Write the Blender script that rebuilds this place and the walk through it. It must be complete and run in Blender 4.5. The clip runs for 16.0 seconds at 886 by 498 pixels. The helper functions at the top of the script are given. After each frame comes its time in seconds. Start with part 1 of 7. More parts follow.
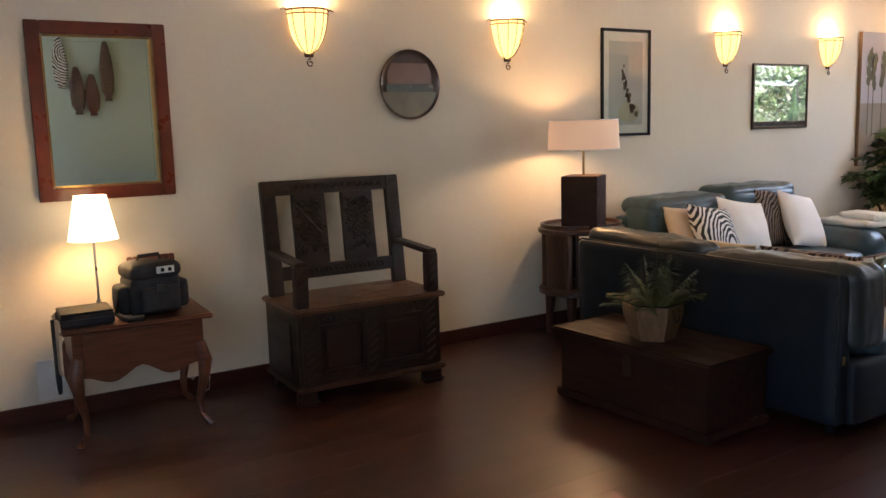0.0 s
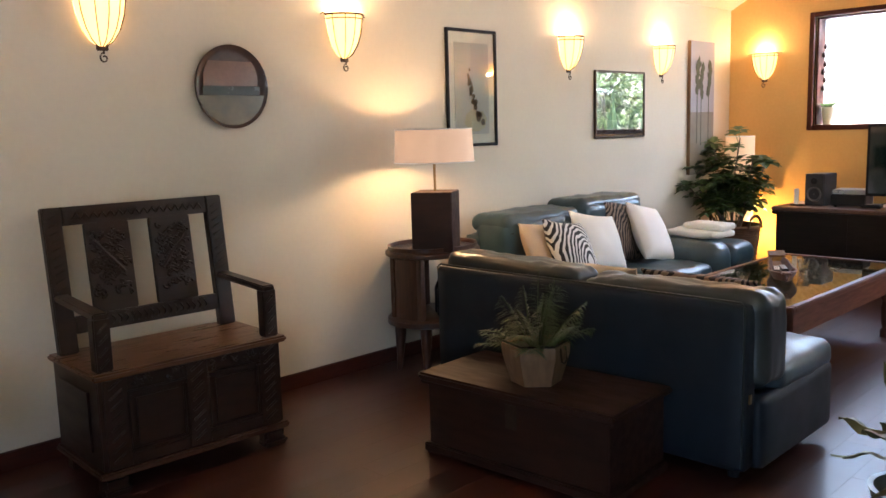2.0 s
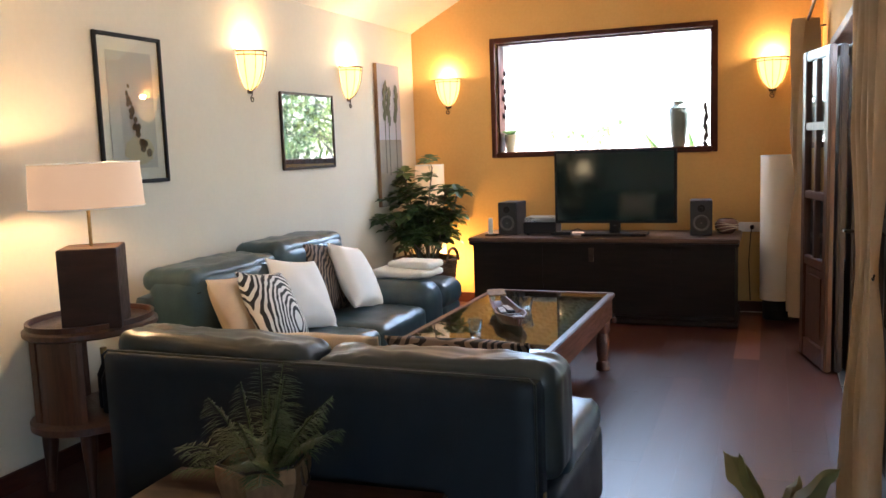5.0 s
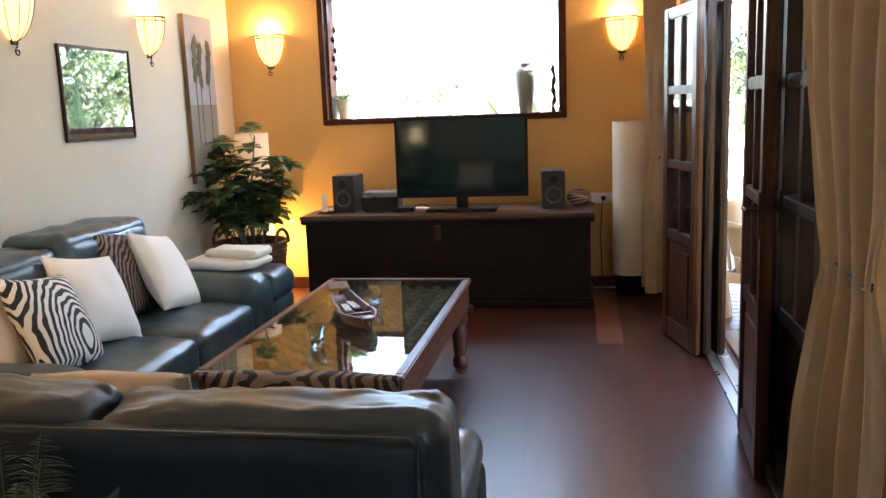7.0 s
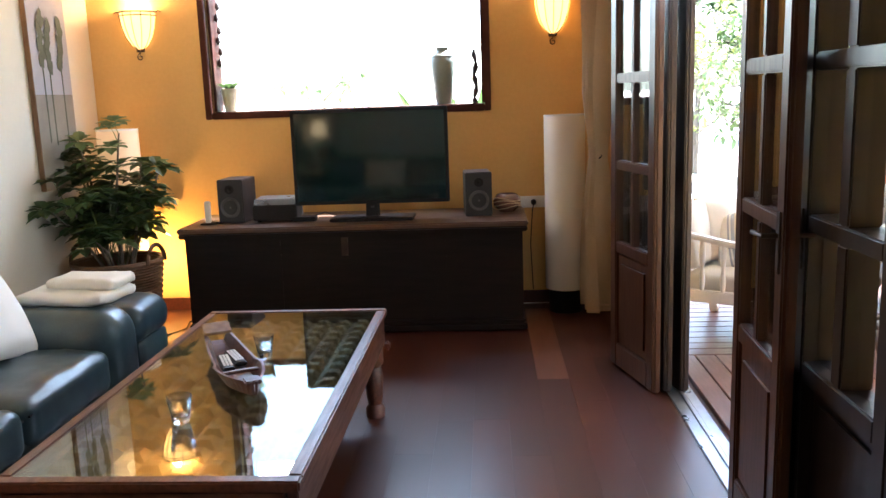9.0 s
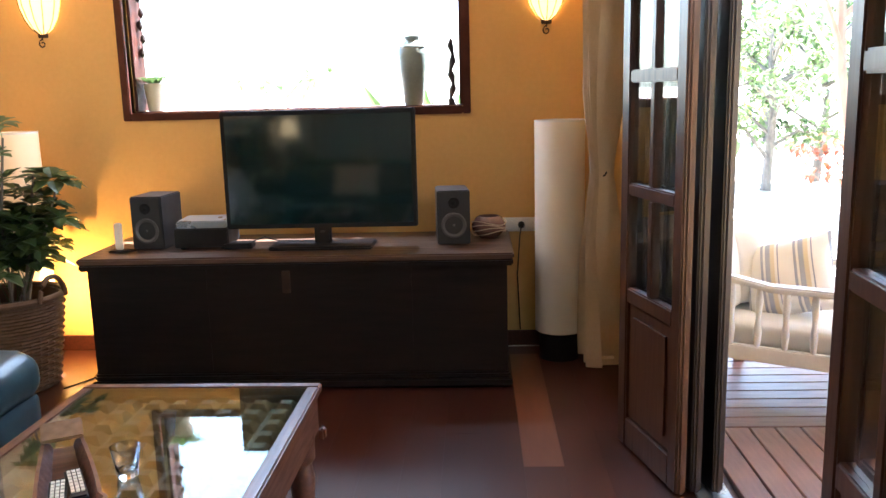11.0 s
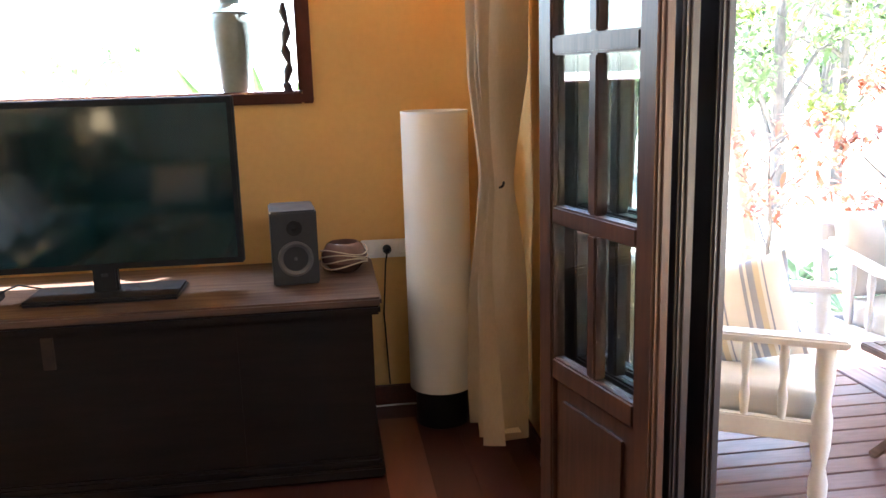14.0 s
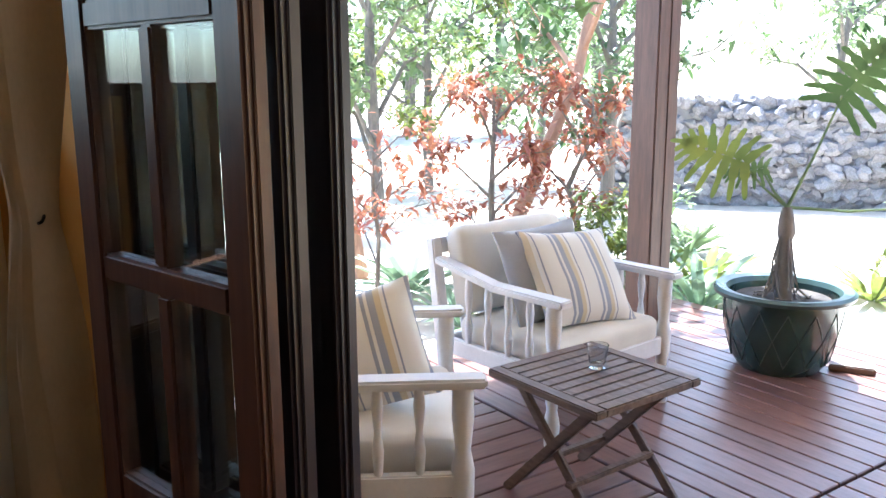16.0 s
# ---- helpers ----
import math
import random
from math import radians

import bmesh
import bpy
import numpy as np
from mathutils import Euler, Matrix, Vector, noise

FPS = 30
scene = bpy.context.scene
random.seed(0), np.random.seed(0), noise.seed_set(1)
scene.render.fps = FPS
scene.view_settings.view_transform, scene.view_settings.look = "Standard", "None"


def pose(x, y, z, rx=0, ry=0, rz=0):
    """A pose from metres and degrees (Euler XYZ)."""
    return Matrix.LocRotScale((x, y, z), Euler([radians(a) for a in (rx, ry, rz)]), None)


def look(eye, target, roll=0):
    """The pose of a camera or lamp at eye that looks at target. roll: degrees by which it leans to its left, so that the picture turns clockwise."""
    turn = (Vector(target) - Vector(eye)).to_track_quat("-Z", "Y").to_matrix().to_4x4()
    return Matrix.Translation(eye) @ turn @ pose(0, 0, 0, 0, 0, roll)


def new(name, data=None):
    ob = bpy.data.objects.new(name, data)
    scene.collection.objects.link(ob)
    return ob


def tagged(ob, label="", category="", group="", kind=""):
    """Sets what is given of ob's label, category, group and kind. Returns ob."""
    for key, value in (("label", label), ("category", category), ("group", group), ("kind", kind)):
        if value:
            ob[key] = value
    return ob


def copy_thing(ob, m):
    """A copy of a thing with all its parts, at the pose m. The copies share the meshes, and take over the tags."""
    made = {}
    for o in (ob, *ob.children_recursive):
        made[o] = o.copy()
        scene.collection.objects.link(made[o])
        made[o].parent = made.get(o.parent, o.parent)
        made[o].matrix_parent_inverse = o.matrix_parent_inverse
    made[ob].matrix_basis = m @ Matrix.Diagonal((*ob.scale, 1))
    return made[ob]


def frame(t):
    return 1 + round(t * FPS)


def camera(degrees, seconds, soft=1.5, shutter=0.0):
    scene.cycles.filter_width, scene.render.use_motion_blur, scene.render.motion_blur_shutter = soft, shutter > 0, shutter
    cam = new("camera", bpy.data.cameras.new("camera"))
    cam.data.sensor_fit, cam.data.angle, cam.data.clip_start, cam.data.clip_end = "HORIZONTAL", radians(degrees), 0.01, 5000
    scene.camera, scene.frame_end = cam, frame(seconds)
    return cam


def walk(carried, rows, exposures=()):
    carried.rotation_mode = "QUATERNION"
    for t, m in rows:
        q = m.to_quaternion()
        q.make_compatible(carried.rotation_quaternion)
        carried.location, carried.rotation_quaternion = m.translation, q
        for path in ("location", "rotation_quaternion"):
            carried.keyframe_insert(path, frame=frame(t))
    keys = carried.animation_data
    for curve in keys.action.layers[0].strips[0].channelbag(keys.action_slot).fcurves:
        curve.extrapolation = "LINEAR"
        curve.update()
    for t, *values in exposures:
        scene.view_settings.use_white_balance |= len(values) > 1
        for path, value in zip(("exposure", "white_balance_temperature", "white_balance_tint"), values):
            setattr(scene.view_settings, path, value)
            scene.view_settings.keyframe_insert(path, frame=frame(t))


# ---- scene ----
cam = camera(55.9, 16.0)
PATH = [
    (0, (0.145, 0.316, 1.484), (1.198, 1.993, 1.197), -1.6),
    (0.5, (0.274, 0.518, 1.499), (1.357, 2.175, 1.214), -1.2),
    (1, (0.354, 0.665, 1.493), (1.492, 2.286, 1.21), -0.8),
    (1.5, (0.408, 0.855, 1.489), (1.686, 2.366, 1.205), -0.7),
    (2, (0.44, 1.039, 1.506), (1.845, 2.435, 1.223), -1.6),
    (2.5, (0.525, 1.161, 1.495), (1.988, 2.494, 1.209), -1.6),
    (3, (0.705, 1.298, 1.511), (2.234, 2.559, 1.237), -1.5),
    (3.5, (0.819, 1.405, 1.508), (2.432, 2.556, 1.239), -1.1),
    (4, (0.956, 1.582, 1.521), (2.688, 2.551, 1.273), -1.9),
    (4.5, (1.022, 1.709, 1.531), (2.83, 2.533, 1.305), -2.3),
    (4.7, (1.058, 1.746, 1.525), (2.882, 2.533, 1.294), -2.2),
    (7, (1.86, 2.116, 1.521), (3.804, 2.447, 1.186), -2.1),
    (7.5, (2.127, 2.11, 1.508), (4.074, 2.398, 1.151), -2.0),
    (8, (2.345, 2.144, 1.492), (4.294, 2.391, 1.119), -1.7),
    (8.5, (2.587, 2.218, 1.503), (4.544, 2.404, 1.132), -2.1),
    (9, (2.788, 2.273, 1.514), (4.752, 2.384, 1.153), -2.0),
    (9.2, (2.905, 2.244, 1.543), (4.868, 2.348, 1.172), -1.7),
    (11.3, (3.952, 2.203, 1.528), (5.915, 2.281, 1.156), -1.2),
    (11.5, (4.005, 2.211, 1.517), (5.969, 2.292, 1.148), -0.5),
    (12, (4.229, 2.225, 1.516), (6.19, 2.315, 1.131), -1.0),
    (12.5, (4.469, 2.251, 1.538), (6.429, 2.289, 1.146), -1.7),
    (13, (4.674, 2.252, 1.515), (6.635, 2.205, 1.128), -1.2),
    (13.5, (4.885, 2.2, 1.516), (6.844, 2.098, 1.125), -0.9),
    (14, (5.07, 2.19, 1.506), (7.01, 1.929, 1.097), -1.6),
    (14.5, (5.329, 2.148, 1.469), (7.203, 1.571, 1.078), -2.1),
    (15, (5.442, 2.123, 1.452), (7.221, 1.297, 1.06), -1.5),
    (15.5, (5.592, 2.014, 1.456), (7.285, 1.024, 1.064), -0.5),
    (16, (5.669, 1.931, 1.457), (7.282, 0.817, 1.061), -0.3),
]
walk(cam, [(t, look(eye, target, roll)) for t, eye, target, roll in PATH], [(0.0, 3.3, 6100, 17), (2.0, 3.65, 5950, 15), (4.0, 3.62, 5850, 12), (8.0, 3.68, 5850, 10), (11.5, 4.0, 5700, 10), (13.0, 4.1, 5550, 10),
      (14.5, 4.15, 5600, 10), (15.2, 3.6, 5500, 9), (16.0, 2.75, 5550, 8)])

# ---------------------------------------------------------------- light
SUN_DIR = Vector((-0.42, 0.50, -1.35)).normalized()
world = bpy.data.worlds.new("sky")
world.use_nodes = True
scene.world = world
_wn = world.node_tree.nodes
_sky = _wn.new("ShaderNodeTexSky")
_sky.sky_type = "NISHITA"
_sky.sun_disc = False
_sky.sun_elevation = math.asin(-SUN_DIR.z)
_sky.sun_rotation = math.atan2(-SUN_DIR.x, -SUN_DIR.y)
_sky.dust_density = 2.0
world.node_tree.links.new(_sky.outputs[0], _wn["Background"].inputs[0])
_wn["Background"].inputs[1].default_value = 0.15

sun = new("sun", bpy.data.lights.new("sun", "SUN"))
sun.data.energy, sun.data.angle, sun.data.color = 5.0, radians(0.6), (1.0, 0.96, 0.90)
sun.matrix_world = look((0, 0, 20), Vector((0, 0, 20)) + SUN_DIR)

WARM = (1.0, 0.62, 0.28)


def lamp(name, at, watts, radius=0.04, colour=WARM):
    ob = new(name, bpy.data.lights.new(name, "POINT"))
    ob.data.energy, ob.data.shadow_soft_size, ob.data.color = watts * 0.74, radius, colour
    ob.location = at
    return ob


# area lamp added as a stand-in for daylight
def fill_light(at, target, w, h, watts, colour=(0.80, 0.90, 1.0)):
    ob = new("daylight_fill", bpy.data.lights.new("daylight_fill", "AREA"))
    ob.data.shape, ob.data.size, ob.data.size_y = "RECTANGLE", w, h
    ob.data.energy, ob.data.color = watts, colour
    ob.matrix_world = look(at, target)
    return ob


# ---------------------------------------------------------------- materials
def material(name, c1, c2=None, rough=0.5, scale=8.0, stretch=(1, 1, 1), bump=0.15, fine=60.0, metal=0.0, spec=0.5,
             sheen=0.0, island=0.0, wear=0.35, detail=6.0, coat=0.0):
    """Two scales of variation between c1 and c2, roughness wear and relief."""
    m = bpy.data.materials.new(name)
    m.use_nodes = True
    nt = m.node_tree
    n, l = nt.nodes, nt.links
    b = n["Principled BSDF"]
    c2 = c2 or tuple(v * 0.75 for v in c1)
    co = n.new("ShaderNodeTexCoord")
    mp = n.new("ShaderNodeMapping")
    mp.inputs["Scale"].default_value = stretch
    l.new(co.outputs["Object"], mp.inputs[0])
    big = n.new("ShaderNodeTexNoise")
    big.inputs["Scale"].default_value, big.inputs["Detail"].default_value = scale, detail
    sm = n.new("ShaderNodeTexNoise")
    sm.inputs["Scale"].default_value, sm.inputs["Detail"].default_value = fine, 3.0
    l.new(mp.outputs[0], big.inputs[0])
    l.new(mp.outputs[0], sm.inputs[0])
    mix = n.new("ShaderNodeMath")
    mix.operation = "MULTIPLY_ADD"
    l.new(sm.outputs[0], mix.inputs[0])
    mix.inputs[1].default_value = 0.35
    l.new(big.outputs[0], mix.inputs[2])
    rng = n.new("ShaderNodeMapRange")
    rng.inputs[1].default_value, rng.inputs[2].default_value = 0.45, 0.90
    l.new(mix.outputs[0], rng.inputs[0])
    fac = rng.outputs[0]
    if island:
        oi = n.new("ShaderNodeObjectInfo")
        ge = n.new("ShaderNodeNewGeometry")
        ad = n.new("ShaderNodeMath")
        ad.operation = "ADD"
        l.new(oi.outputs["Random"], ad.inputs[0])
        l.new(ge.outputs["Random Per Island"], ad.inputs[1])
        fr = n.new("ShaderNodeMath")
        fr.operation = "FRACT"
        l.new(ad.outputs[0], fr.inputs[0])
        mm = n.new("ShaderNodeMix")
        mm.inputs[0].default_value = island
        l.new(fac, mm.inputs[2])
        l.new(fr.outputs[0], mm.inputs[3])
        fac = mm.outputs[0]
    ramp = n.new("ShaderNodeMix")
    ramp.data_type = "RGBA"
    ramp.inputs[6].default_value, ramp.inputs[7].default_value = (*c1, 1), (*c2, 1)
    l.new(fac, ramp.inputs[0])
    l.new(ramp.outputs[2], b.inputs["Base Color"])
    rr = n.new("ShaderNodeMapRange")
    rr.inputs[3].default_value, rr.inputs[4].default_value = max(rough * (1 - wear), 0.02), min(rough * (1 + wear), 1)
    l.new(big.outputs[0], rr.inputs[0])
    l.new(rr.outputs[0], b.inputs["Roughness"])
    b.inputs["Metallic"].default_value = metal
    b.inputs["Specular IOR Level"].default_value = spec
    if sheen:
        b.inputs["Sheen Weight"].default_value = sheen
    if coat:
        b.inputs["Coat Weight"].default_value, b.inputs["Coat Roughness"].default_value = coat, 0.08
    if bump:
        bp = n.new("ShaderNodeBump")
        bp.inputs["Strength"].default_value, bp.inputs["Distance"].default_value = bump, 0.004
        l.new(mix.outputs[0], bp.inputs["Height"])
        l.new(bp.outputs[0], b.inputs["Normal"])
    return m


def glass(name, tint=(0.95, 0.98, 0.97), rough=0.0, mirror=0.045):
    """Thin clear pane: see-through with a mirror sheen."""
    m = bpy.data.materials.new(name)
    m.use_nodes = True
    n, l = m.node_tree.nodes, m.node_tree.links
    tr = n.new("ShaderNodeBsdfTransparent")
    tr.inputs[0].default_value = (*tint, 1)
    gl = n.new("ShaderNodeBsdfGlossy")
    gl.inputs["Roughness"].default_value = rough
    lw = n.new("ShaderNodeLayerWeight")
    lw.inputs[0].default_value = 0.5
    pw = n.new("ShaderNodeMath")
    pw.operation = "POWER"
    l.new(lw.outputs["Facing"], pw.inputs[0])
    pw.inputs[1].default_value = 4.0
    fr = n.new("ShaderNodeMath")
    fr.operation = "MULTIPLY_ADD"
    l.new(pw.outputs[0], fr.inputs[0])
    fr.inputs[1].default_value, fr.inputs[2].default_value = 0.95 - mirror, mirror
    mx = n.new("ShaderNodeMixShader")
    l.new(fr.outputs[0], mx.inputs[0])
    l.new(tr.outputs[0], mx.inputs[1])
    l.new(gl.outputs[0], mx.inputs[2])
    l.new(mx.outputs[0], n["Material Output"].inputs[0])
    return m


def glow(name, colour, strength, body=(0.9, 0.8, 0.6)):
    """A lit lampshade."""
    m = bpy.data.materials.new(name)
    m.use_nodes = True
    n, l = m.node_tree.nodes, m.node_tree.links
    b = n["Principled BSDF"]
    b.inputs["Base Color"].default_value = (*body, 1)
    b.inputs["Roughness"].default_value = 0.5
    b.inputs["Emission Strength"].default_value = strength
    tx = n.new("ShaderNodeTexNoise")
    tx.inputs["Scale"].default_value = 14
    mx = n.new("ShaderNodeMix")
    mx.data_type = "RGBA"
    mx.inputs[6].default_value = (*colour, 1)
    mx.inputs[7].default_value = (*[v * 0.7 for v in colour], 1)
    l.new(tx.outputs[0], mx.inputs[0])
    l.new(mx.outputs[2], b.inputs["Emission Color"])
    return m


def zebra(name, light=(0.75, 0.73, 0.70), dark=(0.02, 0.02, 0.022), scale=10.5, distort=4.0):
    m = material(name, light, rough=0.8, bump=0.3, fine=220)
    n, l = m.node_tree.nodes, m.node_tree.links
    b = n["Principled BSDF"]
    co = n.new("ShaderNodeTexCoord")
    w = n.new("ShaderNodeTexWave")
    w.wave_type, w.rings_direction = "RINGS", "SPHERICAL"
    w.inputs["Scale"].default_value, w.inputs["Distortion"].default_value = scale, distort
    w.inputs["Detail"].default_value, w.inputs["Detail Scale"].default_value = 1.0, 1.3
    mp = n.new("ShaderNodeMapping")
    mp.inputs["Location"].default_value = (-0.06, 0.0, -0.10)
    mp.inputs["Scale"].default_value = (1.0, 0.4, 0.8)
    l.new(co.outputs["Object"], mp.inputs[0])
    l.new(mp.outputs[0], w.inputs[0])
    cr = n.new("ShaderNodeValToRGB")
    cr.color_ramp.elements[0].position, cr.color_ramp.elements[1].position = 0.47, 0.53
    cr.color_ramp.elements[0].color, cr.color_ramp.elements[1].color = (*dark, 1), (*light, 1)
    l.new(w.outputs[1], cr.inputs[0])
    l.new(cr.outputs[0], b.inputs["Base Color"])
    return m


def striped(name):
    """Cream cotton with blue-grey and ochre stripes along y."""
    m = material(name, (0.62, 0.60, 0.56), rough=0.9, bump=0.3, fine=260)
    n, l = m.node_tree.nodes, m.node_tree.links
    co = n.new("ShaderNodeTexCoord")
    sx = n.new("ShaderNodeSeparateXYZ")
    l.new(co.outputs["Object"], sx.inputs[0])
    mu = n.new("ShaderNodeMath")
    mu.operation = "MULTIPLY_ADD"
    l.new(sx.outputs[0], mu.inputs[0])
    mu.inputs[1].default_value, mu.inputs[2].default_value = 6.2, 20.0
    fr = n.new("ShaderNodeMath")
    fr.operation = "FRACT"
    l.new(mu.outputs[0], fr.inputs[0])
    cr = n.new("ShaderNodeValToRGB")
    cr.color_ramp.interpolation = "CONSTANT"
    stops = ((0.0, (0.66, 0.64, 0.60)), (0.25, (0.28, 0.30, 0.36)), (0.33, (0.66, 0.64, 0.60)), (0.40, (0.30, 0.32, 0.38)),
             (0.55, (0.55, 0.47, 0.33)), (0.68, (0.66, 0.64, 0.60)), (0.76, (0.24, 0.26, 0.32)), (0.80, (0.66, 0.64, 0.60)))
    e = cr.color_ramp.elements
    e[0].position, e[0].color = 0.0, (*stops[0][1], 1)
    e[1].position, e[1].color = stops[1][0], (*stops[1][1], 1)
    for p, c in stops[2:]:
        e.new(p).color = (*c, 1)
    l.new(fr.outputs[0], cr.inputs[0])
    l.new(cr.outputs[0], n["Principled BSDF"].inputs["Base Color"])
    return m


def foliage(name, c1, c2, trans=0.35, rough=0.45):
    m = material(name, c1, c2, rough=rough, scale=3.0, bump=0.1, fine=40, island=0.6)
    n, l = m.node_tree.nodes, m.node_tree.links
    b = n["Principled BSDF"]
    tr = n.new("ShaderNodeBsdfTranslucent")
    l.new(b.inputs["Base Color"].links[0].from_socket, tr.inputs[0])
    mx = n.new("ShaderNodeMixShader")
    mx.inputs[0].default_value = trans
    l.new(b.outputs[0], mx.inputs[1])
    l.new(tr.outputs[0], mx.inputs[2])
    l.new(mx.outputs[0], n["Material Output"].inputs[0])
    return m


M_WALL = material("white_plaster", (0.74, 0.69, 0.58), (0.68, 0.63, 0.53), 0.85, 1.2, bump=0.12, fine=35, wear=0.1)
M_OCHRE = material("ochre_plaster", (0.71, 0.45, 0.16), (0.62, 0.38, 0.125), 0.85, 1.2, bump=0.12, fine=35, wear=0.1)
M_CEIL = material("ceiling_plaster", (0.80, 0.76, 0.68), (0.74, 0.70, 0.62), 0.9, 1.0, bump=0.08, fine=30, wear=0.1)
M_AQUA = material("pale_green_plaster", (0.55, 0.68, 0.62), (0.50, 0.62, 0.57), 0.9, 1.0, bump=0.08, fine=30, wear=0.1)
M_FLOOR = material("merbau_plank", (0.036, 0.0085, 0.0055), (0.064, 0.016, 0.010), 0.42, 1.3, (0.9, 5, 5), 0.0, 9, island=0.8, coat=0.4, spec=0.45, wear=0.15)
M_FLOOR.node_tree.nodes["Principled BSDF"].inputs["Coat Roughness"].default_value = 0.27
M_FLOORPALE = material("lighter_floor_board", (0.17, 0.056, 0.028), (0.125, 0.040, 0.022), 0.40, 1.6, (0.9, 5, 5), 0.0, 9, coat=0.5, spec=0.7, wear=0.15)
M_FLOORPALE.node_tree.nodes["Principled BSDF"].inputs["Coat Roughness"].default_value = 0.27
M_BASE = material("red_baseboard", (0.075, 0.018, 0.010), (0.045, 0.012, 0.008), 0.4, 3, (3, 20, 20), 0.06)
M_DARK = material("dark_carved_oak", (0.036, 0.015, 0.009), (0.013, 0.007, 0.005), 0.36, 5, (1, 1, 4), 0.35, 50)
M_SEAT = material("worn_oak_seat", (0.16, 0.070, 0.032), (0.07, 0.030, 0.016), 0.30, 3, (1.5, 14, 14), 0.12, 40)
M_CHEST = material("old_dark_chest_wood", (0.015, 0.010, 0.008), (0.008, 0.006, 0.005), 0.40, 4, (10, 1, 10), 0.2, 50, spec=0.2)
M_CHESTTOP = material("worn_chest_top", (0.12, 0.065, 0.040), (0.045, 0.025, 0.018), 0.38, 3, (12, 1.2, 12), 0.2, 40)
M_CABINET = material("dark_brown_cabinet_wood", (0.085, 0.034, 0.018), (0.042, 0.017, 0.010), 0.35, 4, (14, 14, 1.5), 0.1, 40)
M_CHERRY = material("cherry_wood", (0.17, 0.058, 0.026), (0.085, 0.028, 0.014), 0.32, 4, (1.5, 14, 14), 0.1, 40, coat=0.2)
M_MAHOG = material("red_mahogany", (0.15, 0.030, 0.014), (0.085, 0.018, 0.009), 0.3, 4, (3, 3, 3), 0.08, 40, coat=0.3)
M_WINWOOD = material("dark_window_wood", (0.075, 0.020, 0.012), (0.045, 0.013, 0.008), 0.6, 4, (3, 3, 3), 0.08, 40, spec=0.2)
M_ROOFBOARD = material("pale_bounce_boards", (0.70, 0.66, 0.60), (0.60, 0.56, 0.50), 0.8, 4, (1, 10, 10), 0.2)
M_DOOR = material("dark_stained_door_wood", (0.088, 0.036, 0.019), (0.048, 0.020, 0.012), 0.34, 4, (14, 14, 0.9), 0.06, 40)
# darker copy of the door wood: shade on some leaves put into colour
M_DOORSHADE = material("shaded_door_wood", (0.026, 0.016, 0.016), (0.017, 0.011, 0.011), 0.33, 3, (8, 8, 0.5), 0.03, 40)
M_TABLE = material("coffee_table_wood", (0.14, 0.052, 0.030), (0.070, 0.026, 0.016), 0.36, 4, (1.5, 14, 14), 0.25, 40)
M_CARVED = material("carved_door_panel_wood", (0.30, 0.17, 0.075), (0.17, 0.085, 0.038), 0.55, 4, (1.5, 12, 12), 0.3, 40)
M_TRUNK = material("trunk_wood", (0.040, 0.015, 0.008), (0.020, 0.009, 0.006), 0.5, 4, (6, 1.5, 6), 0.1, 40, spec=0.25)
M_LEATHER = material("teal_leather", (0.046, 0.086, 0.104), (0.028, 0.052, 0.068), 0.31, 8, bump=0.10, fine=120, wear=0.25)
M_LEATHERTOP = material("worn_grey_teal_leather", (0.032, 0.040, 0.040), (0.020, 0.027, 0.028), 0.36, 9, (1, 0.5, 1), 0.15, fine=110, wear=0.25)
M_SOFABACK = material("navy_sofa_backing", (0.012, 0.018, 0.026), (0.009, 0.014, 0.020), 0.55, 5, bump=0.2, fine=180, spec=0.3)
M_WHITEFAB = material("white_cotton", (0.90, 0.89, 0.87), (0.84, 0.83, 0.81), 0.9, 6, bump=0.35, fine=180)
M_BEIGEFAB = material("beige_cotton", (0.62, 0.48, 0.34), (0.52, 0.40, 0.28), 0.9, 6, bump=0.35, fine=180)
M_TOWEL = material("white_towel", (0.80, 0.78, 0.72), (0.72, 0.70, 0.64), 0.95, 8, bump=0.8, fine=260)
M_CURTAIN = material("cream_curtain_linen", (0.66, 0.52, 0.36), (0.54, 0.42, 0.28), 0.9, 4, (1, 1, 0.4), 0.2, 120)
M_ZEBRA = zebra("zebra_print_cotton")
M_ZEBRA2 = zebra("brown_zebra_print", (0.22, 0.155, 0.115), (0.013, 0.008, 0.007), 12.0, 5.0)
M_BLACK = material("black_plastic", (0.014, 0.014, 0.016), (0.009, 0.009, 0.010), 0.5, 8, bump=0.05, spec=0.2)
M_SCREEN = material("tv_screen", (0.004, 0.017, 0.018), (0.003, 0.013, 0.014), 0.07, 2, bump=0, wear=0.1, spec=0.9)
M_GREY = material("grey_plastic", (0.026, 0.027, 0.031), (0.018, 0.019, 0.022), 0.45, 8, bump=0.05)
M_CONE = material("speaker_cone", (0.10, 0.10, 0.105), (0.06, 0.06, 0.065), 0.5, 8, bump=0.05)
M_WHITEPL = material("white_plastic", (0.80, 0.80, 0.78), (0.74, 0.74, 0.72), 0.35, 6, bump=0.03)
M_SILVER = material("brushed_silver", (0.40, 0.43, 0.46), (0.32, 0.35, 0.38), 0.3, 6, bump=0.04, metal=0.8)
M_IRON = material("wrought_iron", (0.075, 0.048, 0.030), (0.035, 0.025, 0.018), 0.5, 12, bump=0.3, metal=0.6)
M_BRASS = material("aged_brass", (0.45, 0.32, 0.14), (0.30, 0.20, 0.09), 0.35, 10, bump=0.1, metal=1.0)
